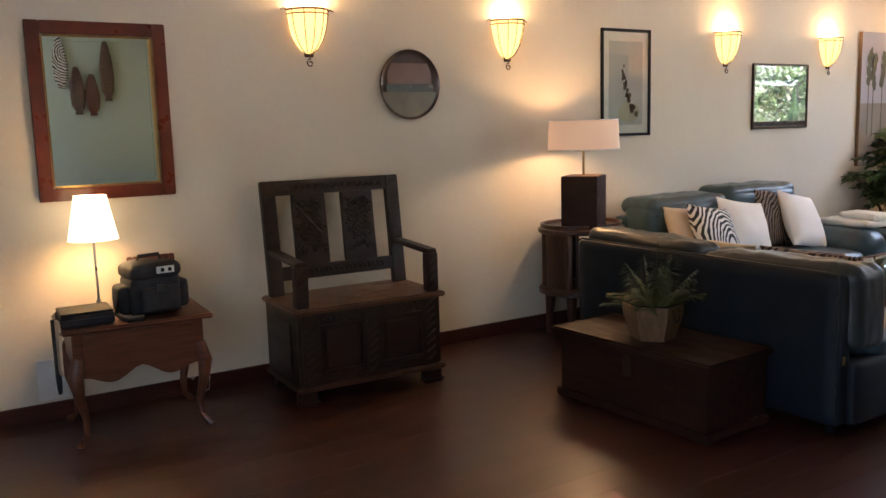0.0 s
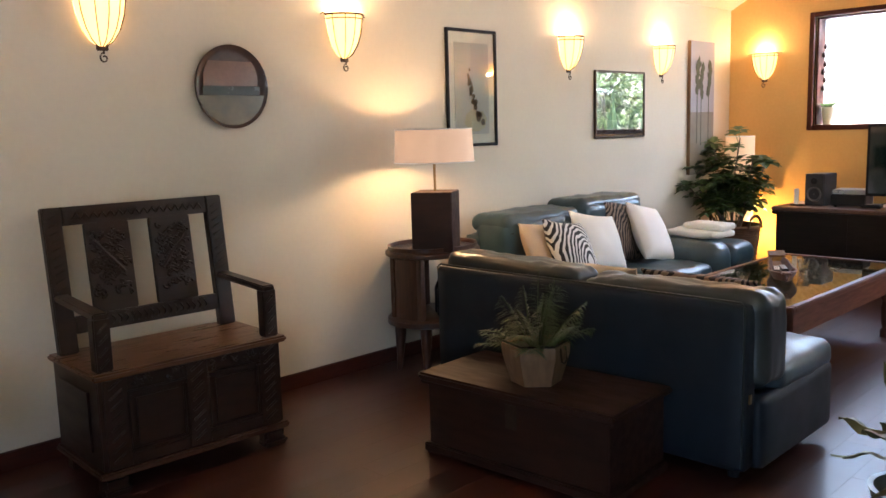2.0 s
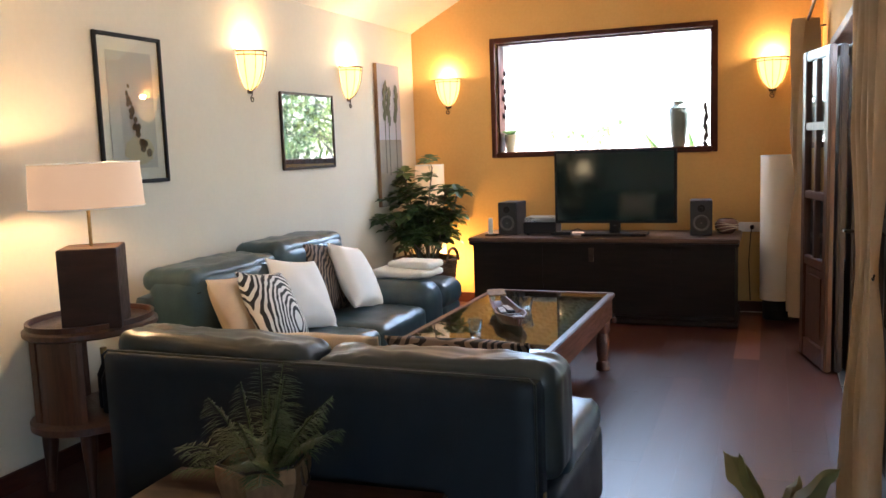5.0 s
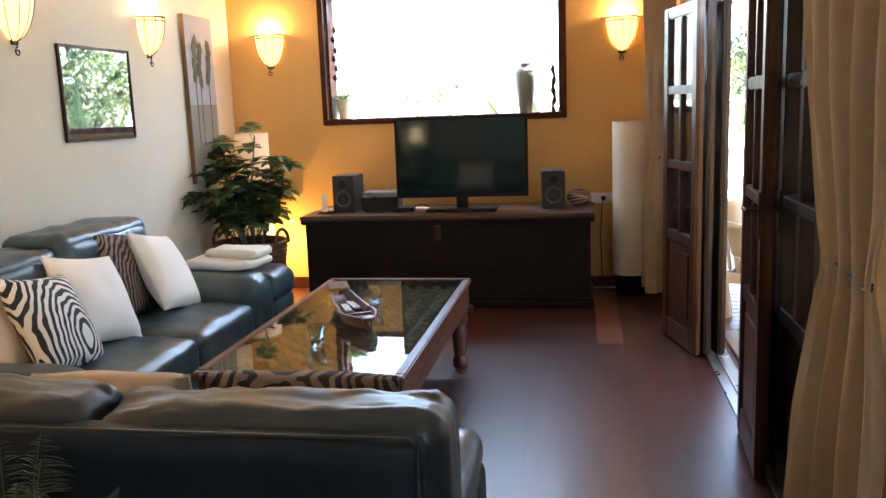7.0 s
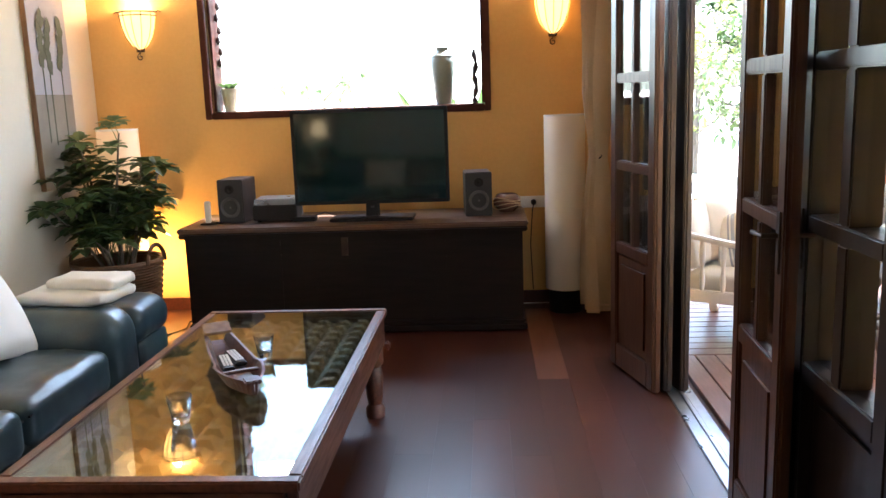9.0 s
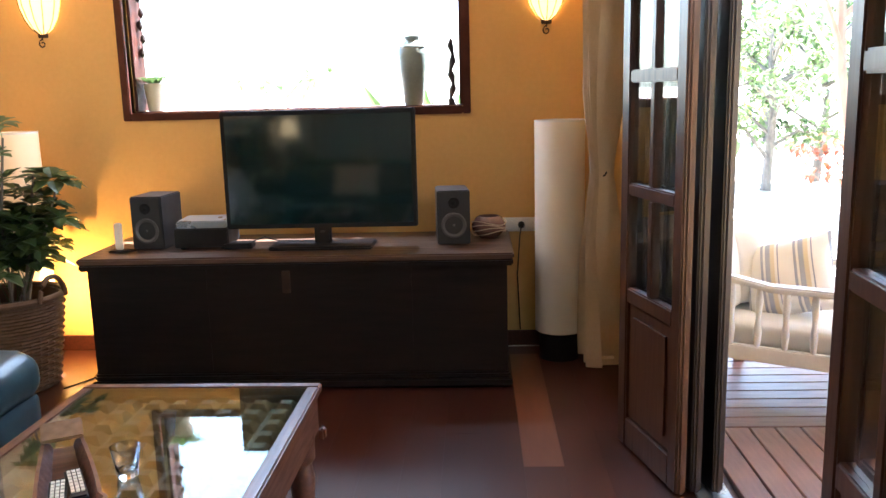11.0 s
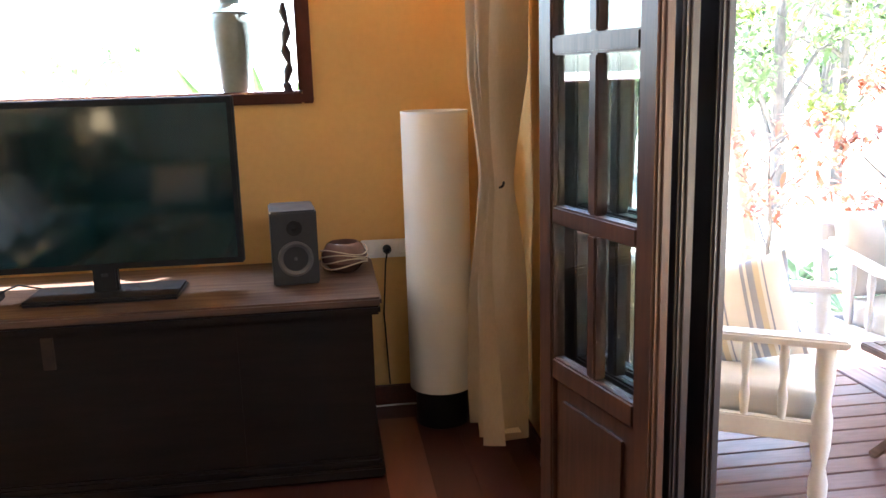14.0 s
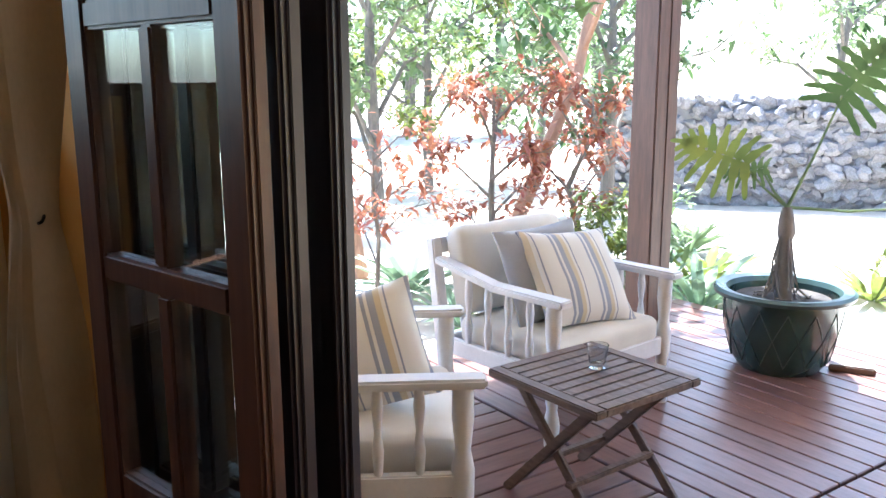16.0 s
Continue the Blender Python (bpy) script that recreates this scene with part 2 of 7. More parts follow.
M_BLACKCLOTH = material("black_nylon", (0.020, 0.021, 0.026), (0.012, 0.013, 0.016), 0.75, 14, bump=0.5, fine=200)
M_WICKER = material("brown_wicker", (0.16, 0.088, 0.048), (0.070, 0.038, 0.022), 0.55, 14, bump=0.4, fine=80, island=0.5)
M_POTWOOD = material("pale_wood_pot", (0.22, 0.125, 0.058), (0.15, 0.085, 0.040), 0.6, 4, (10, 10, 2), 0.2)
M_SOIL = material("potting_soil", (0.035, 0.024, 0.017), (0.018, 0.013, 0.010), 0.95, 20, bump=1.0, fine=90)
M_CERAMIC = material("grey_green_ceramic", (0.20, 0.235, 0.215), (0.14, 0.17, 0.16), 0.35, 5, bump=0.1)
M_CREAMCER = material("cream_ceramic", (0.66, 0.68, 0.55), (0.58, 0.60, 0.48), 0.35, 5, bump=0.05)
M_PLATE = material("painted_plate_clay", (0.105, 0.058, 0.044), (0.040, 0.032, 0.032), 0.25, 5, bump=0.15, fine=30, coat=0.3)
M_PLATELOW = material("plate_olive_glaze", (0.17, 0.12, 0.06), (0.09, 0.068, 0.040), 0.25, 6, bump=0.15, fine=30, coat=0.3)
M_PLATEBAND = material("plate_dark_band", (0.022, 0.024, 0.020), (0.045, 0.042, 0.030), 0.25, 9, bump=0.1, coat=0.3)
M_PLATEROSE = material("plate_rose_glaze", (0.22, 0.115, 0.088), (0.13, 0.075, 0.062), 0.25, 5, bump=0.1, coat=0.3)
M_MAT = material("picture_mat", (0.72, 0.70, 0.64), (0.68, 0.66, 0.60), 0.8, 3, bump=0.05)
M_SKYPAPER = material("blue_grey_watercolour", (0.42, 0.44, 0.46), (0.50, 0.50, 0.47), 0.8, 3, bump=0.05)
M_SANDPAPER = material("sand_watercolour", (0.48, 0.45, 0.33), (0.42, 0.40, 0.30), 0.8, 6, bump=0.05)
M_INK = material("dark_ink", (0.06, 0.065, 0.055), (0.11, 0.10, 0.08), 0.8, 14, bump=0.05)
M_PICTURE = material("dark_print", (0.045, 0.055, 0.05), (0.02, 0.028, 0.026), 0.6, 5, bump=0.05)
M_CANVAS_T = material("canvas_lavender", (0.42, 0.40, 0.44), (0.36, 0.36, 0.40), 0.85, 3, bump=0.3, fine=220)
M_CANVAS_B = material("canvas_sand", (0.33, 0.29, 0.23), (0.22, 0.20, 0.17), 0.85, 4, bump=0.3, fine=220)
M_PALMINK = material("palm_green_paint", (0.06, 0.075, 0.045), (0.11, 0.12, 0.08), 0.85, 10, bump=0.2)
M_MIRROR = material("mirror_silver", (0.86, 0.90, 0.89), (0.85, 0.89, 0.88), 0.01, 2, bump=0, metal=1.0, wear=0.0)
M_GLASS = glass("window_glass")
M_TABLEGLASS = glass("table_glass", (0.86, 0.94, 0.91), 0.0, 0.14)
M_TUMBLER = bpy.data.materials.new("tumbler_glass")
M_TUMBLER.use_nodes = True
_tb = M_TUMBLER.node_tree.nodes["Principled BSDF"]
_tb.inputs["Transmission Weight"].default_value, _tb.inputs["Roughness"].default_value, _tb.inputs["IOR"].default_value = 1.0, 0.02, 1.45
M_PICGLASS = glass("picture_glass", mirror=0.06)
M_SHINYGLASS = glass("shiny_picture_glass", mirror=0.34)
M_DOORGLASS = glass("door_pane_glass", mirror=0.11)
M_STRIP = material("grey_print_foot", (0.20, 0.195, 0.19), (0.14, 0.14, 0.14), 0.7, 6, bump=0.05)
M_GREYFAB = material("plain_grey_cotton", (0.36, 0.37, 0.39), (0.30, 0.31, 0.33), 0.9, 6, bump=0.35, fine=180)
M_SHADE_LIT = glow("sconce_shade_lit", (1.0, 0.50, 0.13), 0.38, (0.85, 0.58, 0.24))
M_SHADE_DRUM = glow("drum_shade_lit", (1.0, 0.58, 0.33), 0.046, (0.58, 0.44, 0.33))
M_SHADE_SMALL = glow("small_shade_lit", (1.0, 0.72, 0.38), 0.5)
M_SHADE_FLOOR = glow("floor_shade_lit", (1.0, 0.55, 0.24), 0.045, (0.85, 0.70, 0.55))
M_PAPER = material("white_paper_shade", (0.85, 0.79, 0.71), (0.81, 0.75, 0.67), 0.8, 3, bump=0.08, fine=80)
M_WHITEPAINT = material("white_painted_wood", (0.72, 0.72, 0.74), (0.60, 0.60, 0.62), 0.5, 6, bump=0.15, fine=60)
M_CREAMCUSH = material("cream_outdoor_cushion", (0.68, 0.645, 0.59), (0.60, 0.57, 0.51), 0.9, 6, bump=0.3, fine=180)
M_STRIPE = striped("striped_cotton")
M_TEAK = material("weathered_teak", (0.175, 0.118, 0.090), (0.095, 0.062, 0.048), 0.5, 5, (2, 12, 12), 0.2, 50)
M_DECK = material("red_deck_board", (0.20, 0.098, 0.075), (0.105, 0.050, 0.040), 0.34, 3, (2, 14, 14), 0.12, 40, island=0.4)
M_POSTWOOD = material("veranda_post_wood", (0.115, 0.050, 0.032), (0.065, 0.029, 0.020), 0.45, 4, (12, 12, 1.5), 0.12)
M_GREENPOT = material("green_glazed_pot", (0.030, 0.075, 0.062), (0.016, 0.040, 0.038), 0.22, 5, bump=0.1, coat=0.4)
M_POTLIP = material("pot_lip_glaze", (0.060, 0.105, 0.095), (0.035, 0.070, 0.065), 0.3, 6, bump=0.1)
M_GROUND = material("pale_gravel_ground", (0.60, 0.55, 0.47), (0.44, 0.39, 0.32), 0.95, 3, bump=1.0, fine=45)
M_STONE = material("grey_field_stone", (0.44, 0.42, 0.43), (0.16, 0.15, 0.155), 0.9, 5, bump=0.9, fine=30, island=0.5)
M_BARK = material("pinkish_bark", (0.42, 0.25, 0.165), (0.28, 0.165, 0.115), 0.85, 8, (1, 1, 0.4), 0.6, 40)
M_GREYBARK = material("grey_bark", (0.20, 0.17, 0.14), (0.11, 0.095, 0.080), 0.9, 10, (1, 1, 0.4), 0.7, 40)
M_LEAF = foliage("green_leaf", (0.045, 0.095, 0.030), (0.11, 0.17, 0.055))
M_LEAFDARK = foliage("dark_green_leaf", (0.030, 0.060, 0.020), (0.075, 0.110, 0.032), 0.3, 0.35)
M_LEAFPALE = foliage("pale_green_leaf", (0.13, 0.20, 0.08), (0.22, 0.28, 0.12), 0.4)
M_LEAFRED = foliage("red_croton_leaf", (0.24, 0.055, 0.045), (0.33, 0.145, 0.060), 0.4)
M_LEAFYEL = foliage("yellow_green_leaf", (0.24, 0.26, 0.05), (0.12, 0.18, 0.05), 0.4)
M_FERN = foliage("fern_green", (0.022, 0.048, 0.014), (0.050, 0.085, 0.024), 0.25)
M_AGAVE = foliage("agave_green", (0.14, 0.22, 0.13), (0.22, 0.30, 0.17), 0.2)
M_CROTON = foliage("variegated_leaf", (0.060, 0.075, 0.022), (0.17, 0.13, 0.045), 0.2)


# ---------------------------------------------------------------- mesh helpers
def thing(name, x=0, y=0, z=0, rz=0, label="", category="", group="", kind=""):
    ob = new(name)
    ob.empty_display_size = 0.1
    ob.matrix_world = pose(x, y, z, 0, 0, rz)
    return tagged(ob, label, category, group, kind)


def finish(name, bm, mat, smooth=False):
    me = bpy.data.meshes.new(name)
    bmesh.ops.recalc_face_normals(bm, faces=bm.faces)
    bm.to_mesh(me)
    bm.free()
    me.materials.append(mat)
    if smooth:
        me.polygons.foreach_set("use_smooth", [True] * len(me.polygons))
        me.set_sharp_from_angle(angle=radians(40))
    return me


def part(name, bm, mat, parent, label="", smooth=False, at=None):
    ob = new(name, finish(name, bm, mat, smooth))
    ob.parent = parent
    if at is not None:
        ob.matrix_local = at
    return tagged(ob, label)


def single(name, bm, mat, at, label, category, group="", smooth=False, kind=""):
    ob = new(name, finish(name, bm, mat, smooth))
    ob.matrix_world = at
    return tagged(ob, label, category, group, kind)


def boxes(*bs, bev=0.004):
    bm = bmesh.new()
    for x0, y0, z0, x1, y1, z1 in bs:
        r = bmesh.ops.create_cube(bm, size=1, matrix=Matrix.LocRotScale(((x0 + x1) / 2, (y0 + y1) / 2, (z0 + z1) / 2), None,
                                                                       (abs(x1 - x0), abs(y1 - y0), abs(z1 - z0))))
        if bev:
            es = {e for v in r["verts"] for e in v.link_edges}
            lim = min(abs(x1 - x0), abs(y1 - y0), abs(z1 - z0)) * 0.45
            bmesh.ops.bevel(bm, geom=list(es), offset=min(bev, lim), segments=2, affect="EDGES")
    return bm


def lathe(profile, seg=24, arc=360, bm=None, at=(0, 0, 0), start=0):
    bm = bm or bmesh.new()
    full = arc >= 360
    cols = seg if full else seg + 1
    rings = []
    for r, z in profile:
        ring = []
        for i in range(cols):
            a = radians(start + arc * i / seg)
            ring.append(bm.verts.new((at[0] + r * math.cos(a), at[1] + r * math.sin(a), at[2] + z)))
        rings.append(ring)
    for a, b in zip(rings, rings[1:]):
        for i in range(seg):
            j = (i + 1) % cols
            bm.faces.new((a[i], a[j], b[j], b[i]))
    return bm


def capped(profile, seg=24, bm=None, at=(0, 0, 0)):
    p = [(0.0005, profile[0][1])] + list(profile) + [(0.0005, profile[-1][1])]
    return lathe(p, seg, bm=bm, at=at)


def tube(pts, r, seg=8, bm=None):
    """A round bar along pts; r is one radius or one for each point."""
    bm = bm or bmesh.new()
    pts = [Vector(p) for p in pts]
    rs = r if isinstance(r, (list, tuple)) else [r] * len(pts)
    rings = []
    for i, p in enumerate(pts):
        d = (pts[min(i + 1, len(pts) - 1)] - pts[max(i - 1, 0)]).normalized()
        up = Vector((0, 0, 1)) if abs(d.z) < 0.9 else Vector((1, 0, 0))
        s = d.cross(up).normalized()
        u = s.cross(d)
        rings.append([bm.verts.new(p + (s * math.cos(2 * math.pi * k / seg) + u * math.sin(2 * math.pi * k / seg)) * rs[i]) for k in range(seg)])
    for a, b in zip(rings, rings[1:]):
        for k in range(seg):
            bm.faces.new((a[k], a[(k + 1) % seg], b[(k + 1) % seg], b[k]))
    bm.faces.new(rings[0][::-1])
    bm.faces.new(rings[-1])
    return bm


def rounded(x0, y0, z0, x1, y1, z1, r=0.05, cuts=9, puff=(0, 0, 0), wrinkle=0.0, seed=0):
    """A soft rounded block; puff swells each pair of faces, wrinkle adds creases."""
    bm = bmesh.new()
    bmesh.ops.create_cube(bm, size=2)
    bmesh.ops.subdivide_edges(bm, edges=bm.edges[:], cuts=cuts, use_grid_fill=True)
    c = Vector(((x0 + x1) / 2, (y0 + y1) / 2, (z0 + z1) / 2))
    h = Vector((abs(x1 - x0) / 2, abs(y1 - y0) / 2, abs(z1 - z0) / 2))
    r = min(r, *(v * 0.98 for v in h))
    for v in bm.verts:
        u = v.co.copy()
        # crowd the rows to the rim so that the round shows
        u = Vector([math.copysign(abs(k) ** 0.75, k) for k in u])
        p = Vector((u.x * h.x, u.y * h.y, u.z * h.z))
        q = Vector([max(-(hh - r), min(hh - r, k)) for k, hh in zip(p, h)])
        d = p - q
        if d.length > 1e-6:
            p = q + d.normalized() * r
        f = [(1 - u.y ** 2) * (1 - u.z ** 2), (1 - u.x ** 2) * (1 - u.z ** 2), (1 - u.x ** 2) * (1 - u.y ** 2)]
        for k in range(3):
            p[k] += puff[k] * f[k] * (1 if u[k] > 0 else -1) * abs(u[k])
        if wrinkle:
            p += Vector((0.4, 0.4, 1)) * wrinkle * (0.75 * noise.noise((p + c) * 7 + Vector((seed, 0, 0))) + 0.45 * noise.noise(Vector(((p + c).x * 30, (p + c).y * 30, (p + c).z * 8)) + Vector((0, seed, 0))))
        v.co = c + p
    return bm


def pillow(w, h, t, n=14, seed=0):
    """A stuffed cushion standing in the x-z plane, thickness along y, base at z 0."""
    bm = bmesh.new()
    sides = []
    for s in (-1, 1):
        g = []
        for i in range(n + 1):
            row = []
            for j in range(n + 1):
                u, v = 2 * i / n - 1, 2 * j / n - 1
                x = u * w / 2 * (1 - 0.07 * (1 - v * v) * abs(u))
                z = v * h / 2 * (1 - 0.07 * (1 - u * u) * abs(v))
                k = max(0.0, (1 - u ** 2) * (1 - v ** 2)) ** 0.42
                y = s * (t / 2 * k + 0.006) + 0.012 * noise.noise(Vector((x * 7 + seed, s * 3, z * 7))) * k
                row.append(bm.verts.new((x, y, z + h / 2)))
            g.append(row)
        sides.append(g)
        for i in range(n):
            for j in range(n):
                bm.faces.new((g[i][j], g[i + 1][j], g[i + 1][j + 1], g[i][j + 1]))
    a, b = sides
    for i in range(n):
        for p, q, in (((i, 0), (i + 1, 0)), ((i, n), (i + 1, n)), ((0, i), (0, i + 1)), ((n, i), (n, i + 1))):
            bm.faces.new((a[p[0]][p[1]], a[q[0]][q[1]], b[q[0]][q[1]], b[p[0]][p[1]]))
    return bm


def leaf(bm, base, d, length, width, droop=0.25, fold=0.15):
    """One pointed leaf from base along d."""
    d = Vector(d).normalized()
    up = Vector((0, 0, 1)) if abs(d.z) < 0.95 else Vector((1, 0, 0))
    s = d.cross(up).normalized()
    u = s.cross(d)
    rows = []
    for f, wd in ((0, 0.12), (0.33, 0.9), (0.66, 0.85), (1, 0.05)):
        c = Vector(base) + d * length * f - Vector((0, 0, 1)) * droop * length * f * f
        e = s * width * wd / 2
        rows.append((bm.verts.new(c - e + u * fold * width * wd), bm.verts.new(c), bm.verts.new(c + e + u * fold * width * wd)))
    for a, b in zip(rows, rows[1:]):
        bm.faces.new((a[0], a[1], b[1], b[0]))
        bm.faces.new((a[1], a[2], b[2], b[1]))


def joined(ms):
    """One bmesh out of several."""
    out = bmesh.new()
    for b in ms:
        me = bpy.data.meshes.new("tmp")
        b.to_mesh(me)
        b.free()
        out.from_mesh(me)
        bpy.data.meshes.remove(me)
    return out


def shifted(bm, m):
    bmesh.ops.transform(bm, matrix=m, verts=bm.verts)
    return bm


def wall(name, bs, mat, label):
    ob = new(name, finish(name, boxes(*bs, bev=0), mat))
    return tagged(ob, label, "wall", kind="structure")


# ---------------------------------------------------------------- structure
YN, XE, YS, XW, YB, XR = 5.08, 8.77, 1.42, -2.4, -3.4, 3.30
EAVE, RIDGE_Y, RIDGE_Z = 2.62, 3.25, 3.58
WY0, WY1, WZ0, WZ1 = 2.282, 4.232, 1.447, 2.466      # east window opening
DX0, DX1, DTOP = 4.04, 7.56, 2.10                 # folding door opening

sub = new("floor", finish("floor", boxes((XW - 0.2, YB - 0.2, -0.20, XR + 0.2, YN + 0.2, -0.020), (XR + 0.2, 1.30, -0.20, XE + 0.2, YN + 0.2, -0.020), bev=0), M_FLOOR))
tagged(sub, "dark red hardwood plank floor with a soft shine", "floor", kind="structure")
wall("wall_north", [(XW - 0.2, YN, -0.1, XE + 0.2, YN + 0.2, 2.75)], M_WALL, "long white plaster wall with sconces and pictures")


def gable(name, x0, x1, mat, label, hole=None):
    """An end wall under the pitched ceiling, with a window hole."""
    y0, y1 = (WY0, WY1) if hole else (RIDGE_Y, RIDGE_Y)
    bs = [(x0, y1, -0.1, x1, YN + 0.0, 2.60), (x0, YS - 0.12, -0.1, x1, y0, 2.60)]
    if hole:
        bs += [(x0, y0, -0.1, x1, y1, WZ0), (x0, y0, WZ1, x1, y1, 2.60)]
    bm = boxes(*bs, bev=0)
    tri = [(YS - 0.12, 2.60), (YN, 2.60), (YN, EAVE), (RIDGE_Y, RIDGE_Z + 0.05), (YS - 0.12, EAVE)]
    f = [bm.verts.new((x0, y, z)) for y, z in tri]
    g = [bm.verts.new((x1, y, z)) for y, z in tri]
    bm.faces.new(f)
    bm.faces.new(g[::-1])
    for i in range(5):
        bm.faces.new((f[i], f[(i + 1) % 5], g[(i + 1) % 5], g[i]))
    return tagged(new(name, finish(name, bm, mat)), label, "wall", kind="structure")


gable("wall_east", XE, XE + 0.22, M_OCHRE, "ochre yellow plaster gable wall with a wide window", hole=True)
wall("wall_south", [(DX1, 1.26, -0.1, XE, YS, 2.70), (XR, 1.26, -0.1, DX0, YS, 2.70), (DX0, 1.26, DTOP + 0.06, DX1, YS, 2.70)], M_OCHRE,
     "ochre plaster wall around the folding doors")
wall("wall_return", [(XR, YB, -0.1, XR + 0.16, 1.26, 3.2)], M_OCHRE, "ochre plaster return wall of the hall")
wall("wall_back", [(XW - 0.2, YB - 0.2, -0.1, XR + 0.16, YB, 3.2)], M_AQUA, "pale green plaster wall at the back of the hall")
wall("wall_west", [(XW - 0.2, YB, -0.1, XW, -2.2, 3.6), (XW - 0.2, -2.2, -0.1, XW, 0.6, 0.85), (XW - 0.2, -2.2, 2.10, XW, 0.6, 3.6), (XW - 0.2, 0.6, -0.1, XW, YN, 3.6)],
     M_WALL, "unseen white plaster wall with an assumed opening for daylight")


def slope(name, pts, label):
    bm = bmesh.new()
    f = [bm.verts.new(p) for p in pts]
    g = [bm.verts.new((p[0], p[1], p[2] + 0.14)) for p in pts]
    bm.faces.new(f)
    bm.faces.new(g[::-1])
    n = len(pts)
    for i in range(n):
        bm.faces.new((f[i], f[(i + 1) % n], g[(i + 1) % n], g[i]))
    return tagged(new(name, finish(name, bm, M_CEIL)), label, "ceiling", kind="structure")


slope("ceiling_north", [(XW - 0.2, YN + 0.2, EAVE - 0.10), (XE + 0.25, YN + 0.2, EAVE - 0.10), (XE + 0.25, RIDGE_Y, RIDGE_Z), (XW - 0.2, RIDGE_Y, RIDGE_Z)], "pitched off-white plaster ceiling slope")
slope("ceiling_south", [(XR, 1.26, EAVE - 0.08), (XE + 0.25, 1.26, EAVE - 0.08), (XE + 0.25, RIDGE_Y, RIDGE_Z), (XR, RIDGE_Y, RIDGE_Z)], "pitched off-white plaster ceiling slope")
slope("ceiling_hall", [(XW - 0.2, YB - 0.2, 2.9), (XR + 0.16, YB - 0.2, 2.9), (XR + 0.16, RIDGE_Y, RIDGE_Z + 0.02), (XW - 0.2, RIDGE_Y, RIDGE_Z + 0.02)], "off-white plaster ceiling over the hall")

for nm, b in (("baseboard_north", (XW, YN - 0.016, 0, XE, YN, 0.095)), ("baseboard_east", (XE - 0.016, 1.44, 0, XE, YN - 0.018, 0.095)),
              ("baseboard_south", (7.6, YS, 0, XE - 0.018, YS + 0.016, 0.095))):
    tagged(new(nm, finish(nm, boxes(b, bev=0.004), M_BASE)), "dark red wooden baseboard along the wall", "baseboard", kind="structure")

# added daylight fill in the hall's assumed west opening, behind the walk
fill_light((XW - 0.05, -0.8, 1.5), (3, 1.2, 1.0), 2.6, 1.2, 0.7)
# added fill strips, out of view under the doorway and east window lintels
fill_light((6.15, 1.30, 2.04), (6.5, 3.4, 0.4), 0.8, 0.10, 0.9)
fill_light((XE + 0.24, (WY0 + WY1) / 2, WZ1 - 0.09), (6.0, 3.0, 0.3), 1.8, 0.12, 3.0)

# east window
win = thing("window_1", XE, 0, 0, label="wide dark wood framed window in the ochre wall", category="window", kind="structure")
F = 0.046
part("window_frame", boxes((-0.022, WY0 - F, WZ0 - F, 0.05, WY0, WZ1 + F), (-0.022, WY1, WZ0 - F, 0.05, WY1 + F, WZ1 + F),
                           (-0.022, WY0, WZ1, 0.05, WY1, WZ1 + F), (-0.022, WY0, WZ0 - F, 0.05, WY1, WZ0), bev=0.005), M_WINWOOD, win, "dark mahogany frame")
part("window_sill", boxes((0.052, WY0 + 0.002, WZ0 - 0.02, 0.30, WY1 - 0.002, WZ0 + 0.006), bev=0.004), M_WINWOOD, win, "red wooden sill")
part("window_lining", boxes((0.052, WY0, WZ0 + 0.008, 0.22, WY0 + 0.018, WZ1), (0.052, WY1 - 0.018, WZ0 + 0.008, 0.22, WY1, WZ1), (0.052, WY0 + 0.02, WZ1 - 0.018, 0.22, WY1 - 0.02, WZ1), bev=0.002), M_WINWOOD, win)
pane = part("pane", boxes((0.215, WY0 + 0.02, WZ0 + 0.03, 0.220, WY1 - 0.02, WZ1 - 0.02), bev=0), M_GLASS, win)
pane.visible_shadow = False


